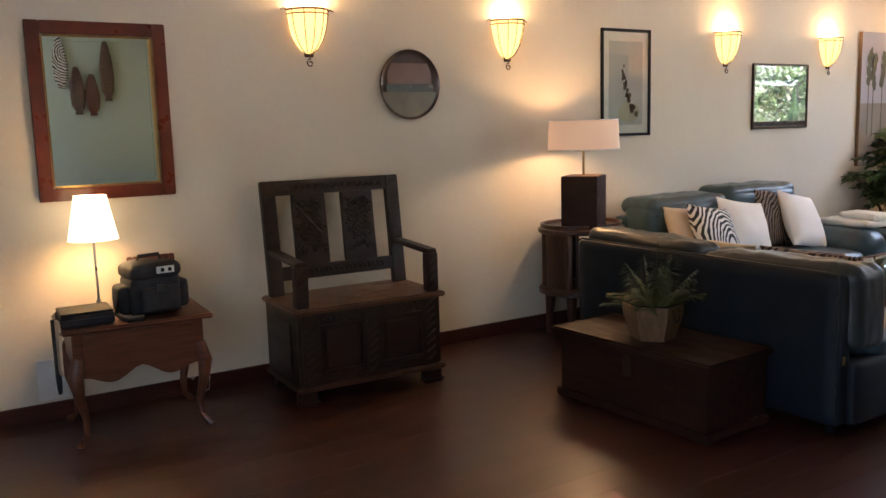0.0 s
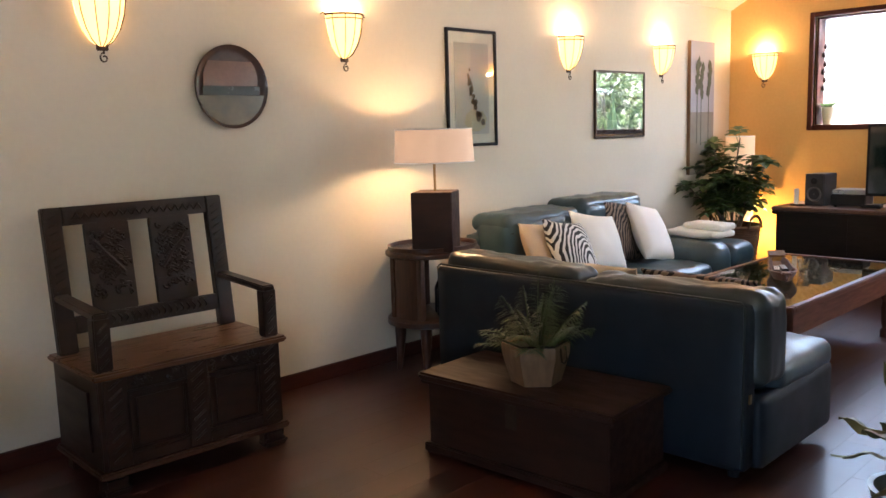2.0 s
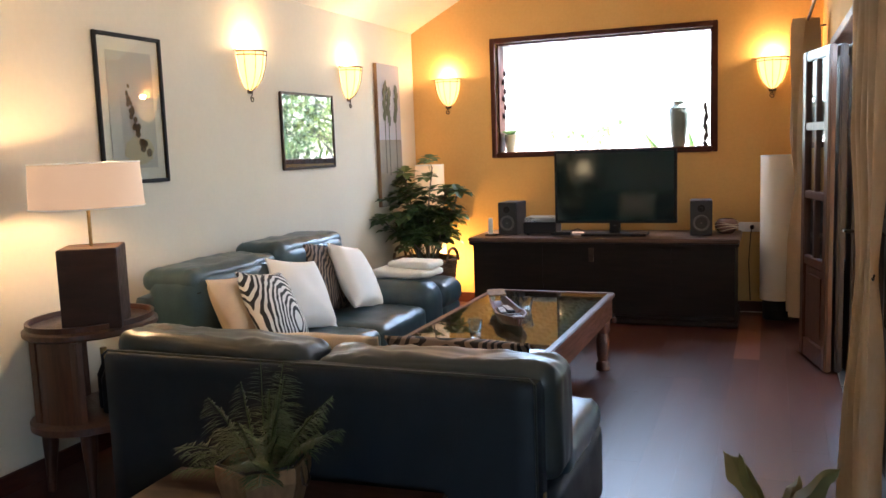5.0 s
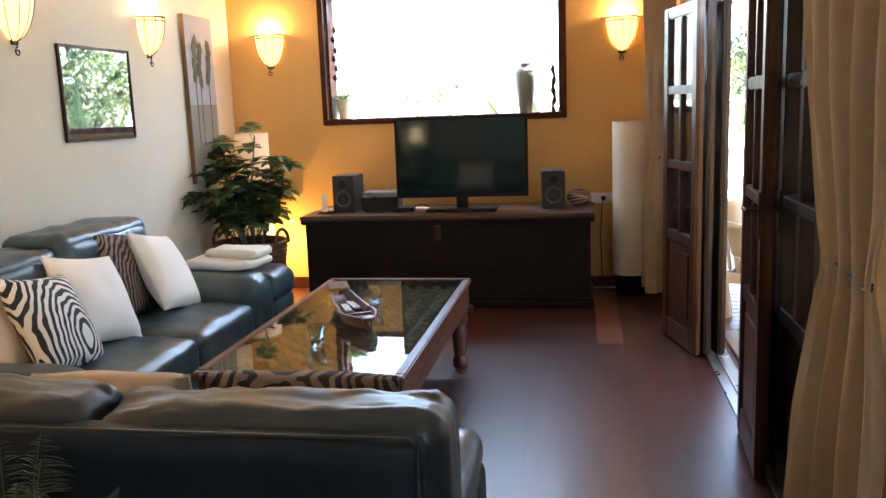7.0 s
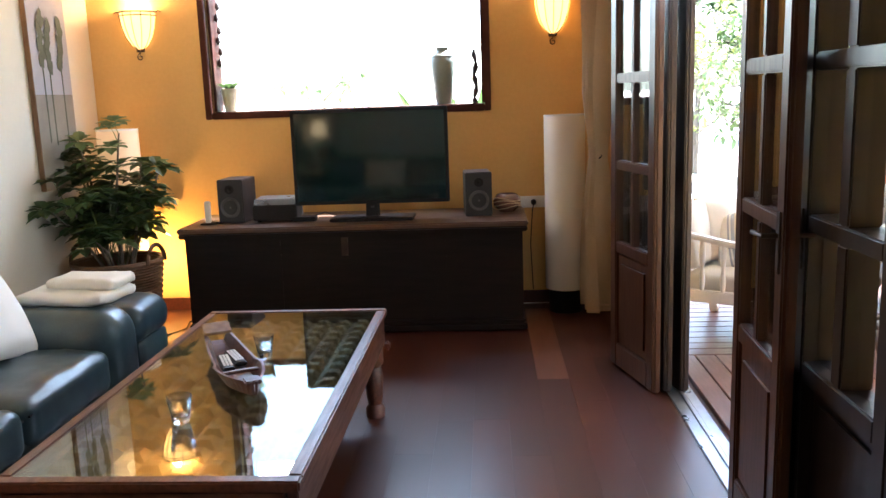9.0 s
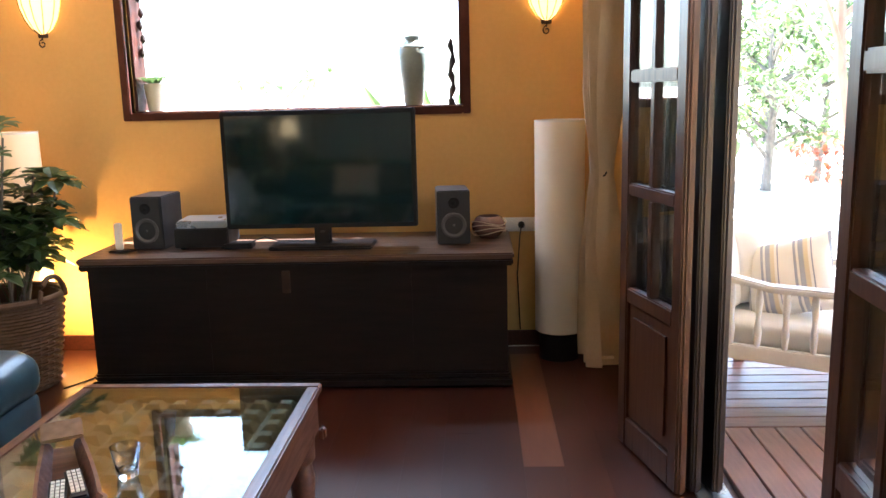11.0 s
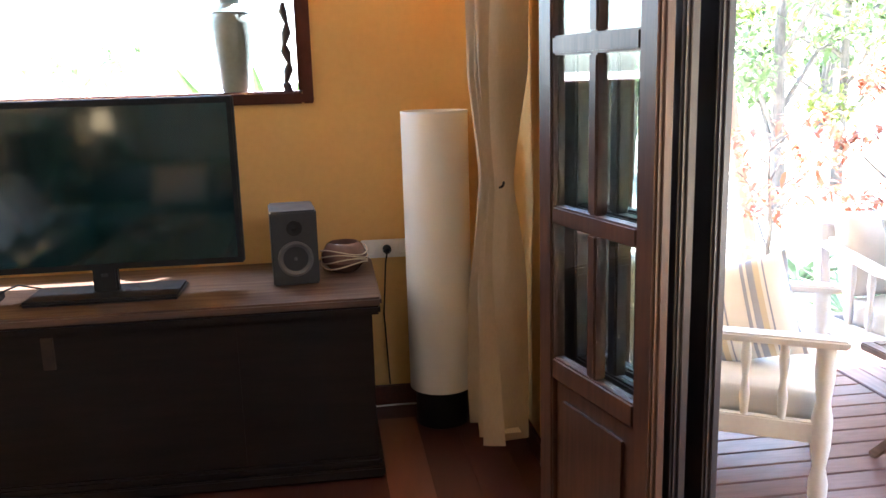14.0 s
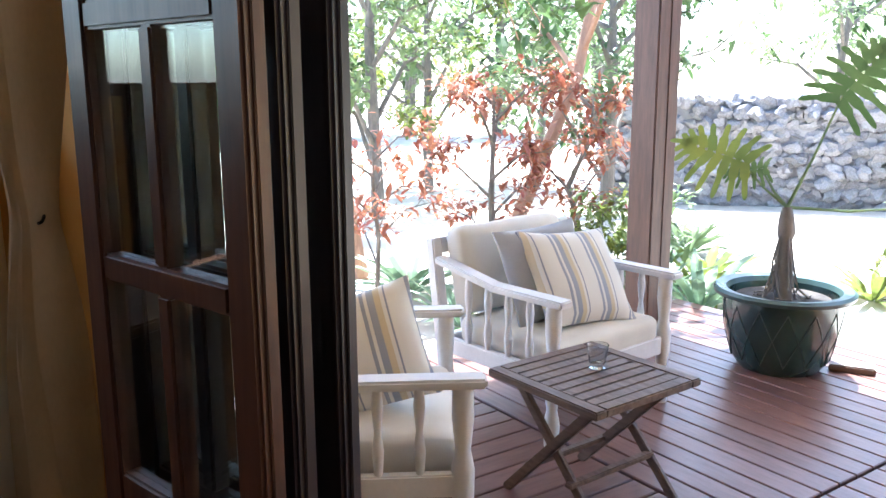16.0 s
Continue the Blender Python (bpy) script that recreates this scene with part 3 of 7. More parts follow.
# ---------------------------------------------------------------- folding doors
def door_leaf(name, a, b, label, handle=None, thick=0.046, fluted=False, wood=None):
    """A glazed leaf from plan point a to b, six panes over a panel."""
    (ax, ay), (bx, by) = a, b
    w = math.hypot(bx - ax, by - ay)
    d = thing(name, ax, ay, 0.012, math.degrees(math.atan2(by - ay, bx - ax)), label, "door", "folding door leaves", "structure")
    M_WOOD = wood or M_DOOR
    t = thick / 2
    S = 0.095 if fluted else 0.072
    mid = w / 2
    hm = 0.030 if thick > 0.06 else 0.019
    part("stile", boxes((0, -t, 0, S, t, 2.05), bev=0.006), M_WOOD, d)
    part("stile", boxes((w - S, -t, 0, w, t, 2.05), bev=0.006), M_WOOD, d)
    for z0, z1 in ((0, 0.13), (0.635, 0.70), (1.085, 1.135), (1.535, 1.585), (1.985, 2.05)):
        part("rail", boxes((S, -t + 0.002, z0, w - S, t - 0.002, z1), bev=0.006), M_WOOD, d)
    for z0, z1 in ((0.70, 1.085), (1.135, 1.535), (1.585, 1.985)):
        part("muntin", boxes((mid - hm, -t + 0.004, z0, mid + hm, t - 0.004, z1), bev=0.005), M_WOOD, d)
        for x0, x1 in ((S, mid - hm), (mid + hm, w - S)):
            g = part("pane", boxes((x0, -0.002, z0, x1, 0.002, z1), bev=0), M_DOORGLASS, d)
            g.visible_shadow = False
    part("panel", boxes((S, -0.008, 0.13, w - S, 0.008, 0.635), (S + 0.045, -0.016, 0.175, w - S - 0.045, 0.016, 0.59), bev=0.008), M_WOOD, d)
    # moulded closing edges
    for x in (-0.006, w + 0.006):
        part("edge_bead", boxes((min(x, x * 0 + (0 if x < 0 else w)), -t * 0.35, 0, max(x, 0 if x < 0 else w), t * 0.35, 2.05), bev=0.002), M_WOOD, d)
    for x in (0.016, 0.036, 0.056, w - 0.056, w - 0.036, w - 0.016):
        for s in (-1, 1):
            part("stile_bead", boxes((x - 0.005, min(s * t, s * (t - 0.004)), 0.01, x + 0.005, max(s * t, s * (t + 0.003)), 2.04), bev=0.002), M_WOOD, d) if fluted else None
    if handle is not None:
        hx = S / 2 if handle == 0 else w - S / 2
        for s in (1, -1):
            h = part("door_handle", joined([boxes((hx - 0.016, s * t, 0.97, hx + 0.016, s * (t + 0.006), 1.15), bev=0.002),
                                            tube([(hx, s * t, 1.08), (hx, s * (t + 0.045), 1.08), (hx + (0.10 if handle == 0 else -0.10), s * (t + 0.05), 1.075)], 0.008)]), M_IRON, d, "black iron lever handle", True)
    return d


door_leaf("door_1", (7.345, 1.587), (6.822, 1.457), "folded back dark wood door leaf with small panes")
door_leaf("door_2", (7.362, 1.526), (6.838, 1.394), "dark wood glazed leaf folded into the stack", fluted=True, wood=M_DOORSHADE)
door_leaf("door_3", (7.362, 1.466), (6.836, 1.312), "dark wood glazed leaf folded into the stack", fluted=True, wood=M_DOORSHADE)
door_leaf("door_4", (5.683, 1.400), (5.125, 1.432), "open dark wood glazed leaf with a lever handle", handle=1)
# the doorway leaves also take the wood darkened for shade
door_leaf("door_5", (5.265, 1.319), (4.66, 1.319), "closed dark wood glazed leaf with a lever handle", handle=0, thick=0.096, wood=M_DOORSHADE)
door_leaf("door_7", (5.70, 1.347), (5.275, 1.352), "dark wood glazed leaf folded behind the open one")
door_leaf("door_6", (4.655, 1.319), (4.045, 1.319), "closed dark wood glazed leaf in the doorway", thick=0.096, wood=M_DOORSHADE)
tagged(new("door_frame", finish("door_frame", boxes((DX0 - 0.004, 1.27, DTOP, DX1, 1.435, DTOP + 0.058), (DX1 - 0.055, 1.27, 0, DX1 - 0.002, 1.44, DTOP), (DX0 + 0.000, 1.27, 0, DX0 - 0.05, 1.435, DTOP), bev=0.005), M_DOOR)),
       "dark wood frame around the folding doors", "door frame", kind="structure")
tagged(new("door_track", finish("door_track", boxes((DX0 + 0.002, 1.315, -0.018, DX1 - 0.06, 1.335, 0.010), (DX0 + 0.002, 1.375, -0.018, DX1 - 0.06, 1.395, 0.010), (DX0 + 0.002, 1.335, -0.018, DX1 - 0.06, 1.375, 0.001), (DX0 + 0.002, 1.262, -0.018, DX1 - 0.06, 1.312, 0.002), bev=0.002), M_SILVER)),
       "metal floor track of the folding doors", "track", kind="structure")


def curtain(name, x0, x1, y, top, bottom, tie, folds, amp, flare0, flare1, label, shift=0.0, pinch=0.42):
    """Gathered curtain pinched at the tie height."""
    c = thing(name, (x0 + x1) / 2, y, 0, label=label, category="curtain", group="tied curtains")
    bm = bmesh.new()
    nx, nz = folds * 10, 44
    g = []
    mid = (x1 - x0) / 2
    for j in range(nz + 1):
        z = bottom + (top - bottom) * j / nz
        k = abs(z - tie)
        wz = pinch + (flare1 - pinch) * min(1, (k / 1.0) ** 0.6) if z > tie else pinch + (flare0 - pinch) * min(1, (k / 0.9) ** 0.6)
        row = []
        for i in range(nx + 1):
            u = 2 * i / nx - 1
            ph = u * folds * math.pi
            a = amp * (0.55 + 0.45 * min(1, k / 0.4)) * (1 + 0.4 * noise.noise(Vector((u * 3, z * 0.8, 4))))
            x = u * mid * wz + shift * (1 - min(1, k / 1.0)) + 0.014 * noise.noise(Vector((u * 4, z * 2.0, 9)))
            yy = a * math.sin(ph + 0.7 * math.sin(z * 1.3)) + 0.012 * noise.noise(Vector((u * 6, z * 3, 1)))
            row.append(bm.verts.new((x, yy, z)))
        g.append(row)
    for j in range(nz):
        for i in range(nx):
            bm.faces.new((g[j][i], g[j][i + 1], g[j + 1][i + 1], g[j + 1][i]))
    bmesh.ops.solidify(bm, geom=bm.faces[:], thickness=0.004)
    part("cloth", bm, M_CURTAIN, c, smooth=True)
    part("hem", boxes((-mid * flare0 * 0.98, -amp * 0.55, bottom + 0.045, mid * flare0 * 0.98, amp * 0.35, bottom + 0.048), bev=0), M_CURTAIN, c)
    t = mid * (pinch - 0.01)
    part("tieback", tube([(shift + t * math.cos(a), amp * 0.15 * math.sin(a), tie + 0.01 * math.sin(2 * a)) for a in [2 * math.pi * i / 20 for i in range(21)]], 0.0045, 6), M_BLACK, c, "dark cord tieback", True)
    return c


curtain("curtain", 7.92, 8.27, 1.575, 2.37, 0.13, 1.11, 4, 0.092, 0.86, 0.92, "cream linen curtain tied beside the folded doors", 0.02, 0.74)
curtain("curtain", 3.48, 4.29, 1.545, 2.37, 0.05, 1.13, 4, 0.034, 1.0, 0.95, "cream patterned curtain tied at the wall end", -0.13, 0.36)
rod = thing("curtain_rod", 0, 1.56, 2.36, label="thin black iron curtain rod above the doors", category="curtain rod")
part("rod", tube([(3.45, 0, 0), (8.45, 0, 0)], 0.011), M_IRON, rod, smooth=True)
for x in (3.45, 8.45):
    part("finial", capped([(0.012, -0.02), (0.026, -0.01), (0.026, 0.01), (0.012, 0.02)], 12, at=(x, 0, 0)), M_IRON, rod, smooth=True)
for x in (3.7, 5.9, 8.3):
    part("bracket", boxes((x - 0.01, -0.139, -0.02, x + 0.01, 0, -0.008), bev=0.002), M_IRON, rod)


# ---------------------------------------------------------------- sconces
def sconce(x, y, rz, watts, z=2.16, group="wall sconces"):
    """Half-bowl glass shade in an iron cage; wall plane at local y 0, room at -y."""
    s = thing("wall_sconce", x, y, z, rz, "lit amber glass wall sconce in a wrought iron cage", "wall lamp", group)
    prof = [(0.018, -0.250), (0.055, -0.222), (0.088, -0.168), (0.110, -0.100), (0.121, -0.03), (0.124, 0.0)]
    sh = part("shade", lathe(prof, 22, 180, start=180), M_SHADE_LIT, s, "glowing amber glass shade", True)
    part("rim", tube([(0.127 * math.cos(radians(a)), 0.127 * math.sin(radians(a)), 0.004) for a in range(180, 361, 10)], 0.006, 6), M_IRON, s, smooth=True)
    part("rim", tube([(0.128 * math.cos(radians(a)), 0.128 * math.sin(radians(a)), -0.022) for a in range(180, 361, 10)], 0.004, 6), M_IRON, s, smooth=True)
    for a in (205, 240, 270, 300, 335):
        ca, sa = math.cos(radians(a)), math.sin(radians(a))
        part("rib", tube([((r + 0.004) * ca, (r + 0.004) * sa, z) for r, z in prof], 0.0028, 5), M_IRON, s, smooth=True)
    part("back_plate", boxes((-0.03, -0.012, -0.27, 0.03, -0.001, -0.05), bev=0.004), M_IRON, s)
    curl = [(0, -0.02, -0.25), (0.0, -0.022, -0.285)]
    for i in range(14):
        a, r = radians(90 + 32 * i), 0.026 * (1 - i / 18)
        curl.append((0.012 + r * math.cos(a) * 0.9 - 0.012, -0.022, -0.305 + r * math.sin(a)))
    part("scroll", tube(curl, 0.0042, 6), M_IRON, s, smooth=True)
    for sx in (-1, 1):
        part("horn", tube([(sx * 0.124, -0.01, 0.0), (sx * 0.15, -0.012, 0.012), (sx * 0.17, -0.012, 0.002)], [0.005, 0.004, 0.003], 6), M_IRON, s, smooth=True)
    m = pose(x, y, z, 0, 0, rz)
    lamp("sconce_bulb", m @ Vector((0, -0.062, 0.032)), watts, 0.03)
    return s


for x, watts in ((2.22, 1.05), (3.70, 1.1), (5.97, 1.35), (7.39, 1.35)):
    sconce(x, YN - 0.002, 0, watts, 2.195)
for y in (4.71, 1.80):
    sconce(XE - 0.002, y, -90, 1.5)


# ---------------------------------------------------------------- pictures and wall pieces (local x along wall, y 0 at wall, -y to room)
def frame_bm(w, h, f, d):
    return boxes((-w / 2, -d, 0, -w / 2 + f, 0, h), (w / 2 - f, -d, 0, w / 2, 0, h), (-w / 2 + f, -d, 0, w / 2 - f, 0, f), (-w / 2 + f, -d, h - f, w / 2 - f, 0, h), bev=0.004)


def flat(x0, z0, x1, z1, y, t=0.002):
    return boxes((x0, y - t, z0, x1, y, z1), bev=0)


def wobbly(cx, cz, rx, rz_, y, n=14, seed=0, jag=0.25):
    """A thin hand-painted blot."""
    bm = bmesh.new()
    vs = []
    for i in range(n):
        a = 2 * math.pi * i / n
        k = 1 + jag * noise.noise(Vector((math.cos(a) * 2 + seed, math.sin(a) * 2, seed * 1.7)))
        vs.append((cx + rx * k * math.cos(a), cz + rz_ * k * math.sin(a)))
    f = [bm.verts.new((x, y, z)) for x, z in vs]
    g = [bm.verts.new((x, y - 0.001, z)) for x, z in vs]
    bm.faces.new(f)
    bm.faces.new(g[::-1])
    for i in range(n):
        bm.faces.new((f[i], f[(i + 1) % n], g[(i + 1) % n], g[i]))
    return bm


p = thing("framed_picture", 4.828, YN - 0.002, 1.383, label="watercolour of a plant in a black frame with white mat", category="picture")
part("frame", frame_bm(0.515, 0.807, 0.022, 0.022), M_BLACK, p, "thin black frame")
part("mat", flat(-0.236, 0.022, 0.236, 0.785, -0.004), M_MAT, p)
part("paper", flat(-0.175, 0.085, 0.175, 0.715, -0.008), M_SKYPAPER, p)
part("ground_wash", wobbly(0.03, 0.18, 0.12, 0.075, -0.011, 20, 3), M_SANDPAPER, p)
ms = []
for i in range(22):
    f = i / 21
    ms.append(wobbly(-0.06 + 0.13 * f * f + random.uniform(-0.02, 0.02) + 0.02, 0.52 - 0.34 * f + random.uniform(-0.02, 0.02), 0.010 + 0.012 * f, 0.012 + 0.012 * f, -0.0135, 9, i))
part("painted_plant", joined(ms), M_INK, p)
g = part("glass", flat(-0.236, 0.022, 0.236, 0.785, -0.016, 0.001), M_PICGLASS, p)
g.visible_shadow = False

p = thing("framed_picture", 6.708, YN - 0.002, 1.395, label="glazed dark print in a slim pewter frame", category="picture")
part("frame", frame_bm(0.77, 0.565, 0.020, 0.022), M_IRON, p, "slim pewter frame")
part("print", flat(-0.366, 0.020, 0.366, 0.546, -0.006), M_PICTURE, p)
part("print_foot", flat(-0.366, 0.020, 0.366, 0.150, -0.009), M_STRIP, p, "grey strip with slanting strokes")
for i in range(4):
    part("painted_stroke", shifted(flat(-0.010, 0.0, 0.010, 0.105, -0.0115, 0.001), pose(-0.27 + 0.16 * i, 0, 0.030, 0, 28, 0)), M_INK, p)
part("glass", flat(-0.366, 0.020, 0.366, 0.546, -0.014, 0.001), M_SHINYGLASS, p).visible_shadow = False

p = thing("canvas_painting", 8.12, YN - 0.002, 1.005, label="tall unframed canvas of three palms at dusk", category="painting")
part("stretcher", boxes((-0.235, -0.034, 0, 0.235, 0, 1.275), bev=0.003), M_POTWOOD, p)
part("sky", flat(-0.233, 0.60, 0.233, 1.273, -0.035), M_CANVAS_T, p)
part("beach", flat(-0.233, 0.002, 0.233, 0.598, -0.035), M_CANVAS_B, p)
for i, (px, pz, hh) in enumerate(((-0.11, 0.92, 0.62), (-0.03, 0.88, 0.60), (0.12, 0.90, 0.68))):
    part("painted_trunk", flat(px - 0.006, pz - hh, px + 0.006, pz - 0.05, -0.0385, 0.001), M_PALMINK, p)
    part("painted_crown", joined([wobbly(px + random.uniform(-0.02, 0.02), pz - 0.10 + 0.05 * k, 0.035, 0.05, -0.0395 - 0.0012 * k, 12, i * 9 + k, 0.6) for k in range(6)]), M_PALMINK, p)

p = thing("wall_mirror", 1.025, YN - 0.002, 1.16, label="large clear mirror in a broad red mahogany frame", category="mirror")
part("frame", frame_bm(0.69, 0.92, 0.068, 0.034), M_MAHOG, p, "broad mahogany frame")
part("bead", shifted(frame_bm(0.552, 0.782, 0.010, 0.026), Matrix.Translation((0, 0, 0.069))), M_BRASS, p, "thin gilt inner bead")
part("mirror_glass", flat(-0.268, 0.080, 0.268, 0.842, -0.010), M_MIRROR, p)
part("bevel", shifted(frame_bm(0.534, 0.760, 0.022, 0.004), Matrix.Translation((0, -0.0125, 0.081))), M_MIRROR, p)

p = thing("wall_plate", 2.90, YN - 0.004, 1.765, label="large round painted clay plate hung on the wall", category="plate")
RP = 0.222
part("dish", shifted(lathe([(0.0005, 0.012), (0.185, 0.014), (0.208, 0.024), (RP, 0.036), (RP, 0.030), (0.20, 0.012), (0.12, 0.001), (0.0005, 0.001)], 48), pose(0, 0, 0, 90, 0, 0)), M_PLATE, p, smooth=True)


def segment(r, z0, z1, y, n=26):
    bm = bmesh.new()
    zs = [z0 + (z1 - z0) * i / n for i in range(n + 1)]
    rim = [(-math.sqrt(max(r * r - z * z, 1e-5)), z) for z in zs] + [(math.sqrt(max(r * r - z * z, 1e-5)), z) for z in reversed(zs)]
    f = [bm.verts.new((x, y, z)) for x, z in rim]
    g = [bm.verts.new((x, y + 0.003, z)) for x, z in rim]
    bm.faces.new(f)
    bm.faces.new(g[::-1])
    k = len(rim)
    for i in range(k):
        bm.faces.new((f[i], f[(i + 1) % k], g[(i + 1) % k], g[i]))
    return bm


part("lower_glaze", segment(0.205, -0.203, -0.045, -0.026), M_PLATELOW, p)
part("dark_band", segment(0.175, -0.043, 0.002, -0.026), M_PLATEBAND, p, "dark painted band")
part("rose_glaze", shifted(segment(0.165, -0.03, 0.10, -0.024), Matrix.Translation((0, 0, 0.036))), M_PLATEROSE, p)

# carved fish hung on the back wall, seen in the mirror
for i, (fx, fz, hh, mt) in enumerate(((2.06, 2.55, 0.72, M_ZEBRA), (2.26, 2.16, 0.68, M_TEAK), (2.46, 2.10, 0.60, M_TABLE), (2.68, 2.44, 0.86, M_TEAK))):
    fsh = thing("carved_fish", fx, YB + 0.02, fz, label="carved wooden fish hung nose up on the wall", category="ornament", group="carved fish")
    bm = shifted(rounded(-0.07, -0.0, -hh / 2, 0.07, 0.05, hh / 2, 0.03, 9), Matrix.Identity(4))
    for v in bm.verts:
        f = v.co.z / hh + 0.5
        v.co.x *= 0.35 + 1.1 * math.sin(math.pi * min(1, f * 0.8 + 0.16)) if f > 0.12 else 0.9 - 3 * f
    part("body", bm, mt, fsh, smooth=True)
    part("fin", boxes((-0.10, 0.015, -0.06, -0.05, 0.03, 0.08), bev=0.004), mt, fsh)


# ---------------------------------------------------------------- hall furniture
def side_table():
    t = thing("side_table", 1.02, 4.75, 0, -3, "small cherry wood side table with curved legs", "side table")
    w, d, h = 0.62, 0.46, 0.585
    part("tabletop", boxes((-w / 2 - 0.05, -d / 2 - 0.04, h - 0.024, w / 2 + 0.05, d / 2 + 0.02, h), bev=0.010), M_CHERRY, t)
    part("drawer_front", boxes((-w / 2 + 0.05, -d / 2 - 0.004, 0.40, w / 2 - 0.05, -d / 2 + 0.012, h - 0.035), bev=0.004), M_CHERRY, t)
    part("apron", boxes((-w / 2, -d / 2 + 0.012, 0.385, w / 2, d / 2 - 0.02, h - 0.025), bev=0.006), M_CHERRY, t)
    bm = bmesh.new()
    top, low = [], []
    for i in range(25):
        x = -w / 2 + 0.03 + (w - 0.06) * i / 24
        u = abs(2 * i / 24 - 1)
        z = 0.335 + 0.030 * math.cos(u * math.pi * 2.0) * (1 - 0.3 * u) - 0.02 * u
        top.append((x, 0.392))
        low.append((x, z))
    for y in (-d / 2 + 0.004, -d / 2 + 0.022):
        r0 = [bm.verts.new((x, y, z)) for x, z in top]
        r1 = [bm.verts.new((x, y, z)) for x, z in low]
        for i in range(24):
            bm.faces.new((r0[i], r0[i + 1], r1[i + 1], r1[i]))
    part("scalloped_skirt", bm, M_CHERRY, t)
    for sx in (-1, 1):
        for sy in (-1, 1):
            x, y = sx * (w / 2 - 0.025), sy * (d / 2 - 0.025)
            pts = [(x, y, 0.43), (x + sx * 0.022, y + sy * 0.022, 0.34), (x + sx * 0.012, y + sy * 0.012, 0.24), (x - sx * 0.012, y - sy * 0.012, 0.13), (x - sx * 0.006, y - sy * 0.006, 0.05), (x + sx * 0.026, y + sy * 0.026, 0.012), (x + sx * 0.034, y + sy * 0.034, 0.0)]
            part("leg", tube(pts, [0.034, 0.036, 0.026, 0.018, 0.014, 0.021, 0.018], 10), M_CHERRY, t, smooth=True)


side_table()
TT = 0.585
l1 = thing("table_lamp", 0.885, 4.84, TT, label="lit table lamp with white shade and slim silver stem", category="table lamp")
part("base", capped([(0.062, 0), (0.060, 0.008), (0.022, 0.030), (0.016, 0.055), (0.010, 0.075)], 24), M_SILVER, l1, smooth=True)
part("stem", tube([(0, 0, 0.07), (0, 0, 0.42)], 0.006), M_SILVER, l1, smooth=True)
part("shade", lathe([(0.122, 0.385), (0.078, 0.610)], 32), M_SHADE_SMALL, l1, "glowing white fabric shade", True)
lamp("table_lamp_bulb", (0.885, 4.84, TT + 0.50), 1.15, 0.05)

bag = thing("camera_bag", 1.115, 4.70, TT, 8, "black padded camera bag on the side table", "bag")
part("body", rounded(-0.125, -0.095, 0, 0.125, 0.095, 0.205, 0.026, 10, (0.008, 0.010, 0.0), 0.007, 3), M_BLACKCLOTH, bag, smooth=True)
part("lid", rounded(-0.132, -0.108, 0.188, 0.132, 0.102, 0.262, 0.030, 11, (0, 0, 0.016), 0.010, 9), M_BLACKCLOTH, bag, "padded lid flap", True)
part("front_pocket", rounded(-0.100, -0.138, 0.022, 0.105, -0.088, 0.150, 0.020, 9, (0, 0.008, 0), 0.005, 4), M_BLACKCLOTH, bag, smooth=True)
for sx in (-1, 1):
    part("side_pocket", rounded(sx * 0.150 - 0.028, -0.065, 0.018, sx * 0.150 + 0.028, 0.065, 0.165, 0.022, 8, (0.008, 0, 0), 0.005, sx), M_BLACKCLOTH, bag, smooth=True)
part("badge", boxes((-0.005, -0.118, 0.214, 0.085, -0.109, 0.248), bev=0.002), M_WHITEPL, bag, "pale badge with two dark squares")
for x in (0.014, 0.052):
    part("badge_square", boxes((x, -0.121, 0.221, x + 0.018, -0.1182, 0.241), bev=0.001), M_BLACK, bag)
part("buckle", boxes((-0.02, -0.146, 0.125, 0.02, -0.136, 0.165), bev=0.004), M_GREY, bag)
part("handle", tube([(-0.06, 0, 0.268), (-0.052, 0, 0.296), (0.052, 0, 0.298), (0.06, 0, 0.268)], 0.010), M_BLACKCLOTH, bag, smooth=True)
part("strap", tube([(-0.17, -0.03, 0.14), (-0.205, -0.07, 0.03), (-0.185, -0.13, 0.016), (-0.10, -0.165, 0.016), (-0.12, -0.19, 0.016), (-0.19, -0.17, 0.016)], 0.013, 6), M_BLACKCLOTH, bag, "coiled shoulder strap", True)

box_ = thing("storage_case", 0.785, 4.66, TT, -2, "flat dark green zipped case on the side table", "case")
part("body", rounded(-0.125, -0.115, 0.0, 0.125, 0.115, 0.062, 0.018, 7), M_BLACKCLOTH, box_, smooth=True)
part("lid", boxes((-0.12, -0.11, 0.062, 0.12, 0.11, 0.072), bev=0.004), M_BLACK, box_)
part("zip", tube([(-0.126, -0.116, 0.04), (0.126, -0.116, 0.04)], 0.003, 6), M_GREY, box_)
cl = thing("hanging_cloth", 0.655, 4.62, 0.36, label="pink and black cloth hanging over the table edge", category="cloth")
part("pink_cloth", rounded(-0.012, -0.07, 0.0, 0.004, 0.04, 0.262, 0.006, 5, wrinkle=0.01), M_BEIGEFAB, cl, smooth=True)
part("black_strap", rounded(-0.022, 0.02, -0.11, 0.0, 0.085, 0.262, 0.008, 5, wrinkle=0.01), M_BLACKCLOTH, cl, smooth=True)
fr = thing("small_photo_frame", 1.19, 4.945, TT, label="small wooden photo frame leaning behind the bag", category="photo frame")
part("frame", shifted(frame_bm(0.25, 0.26, 0.03, 0.016), pose(0, 0, 0, -10, 0, 0)), M_TABLE, fr)
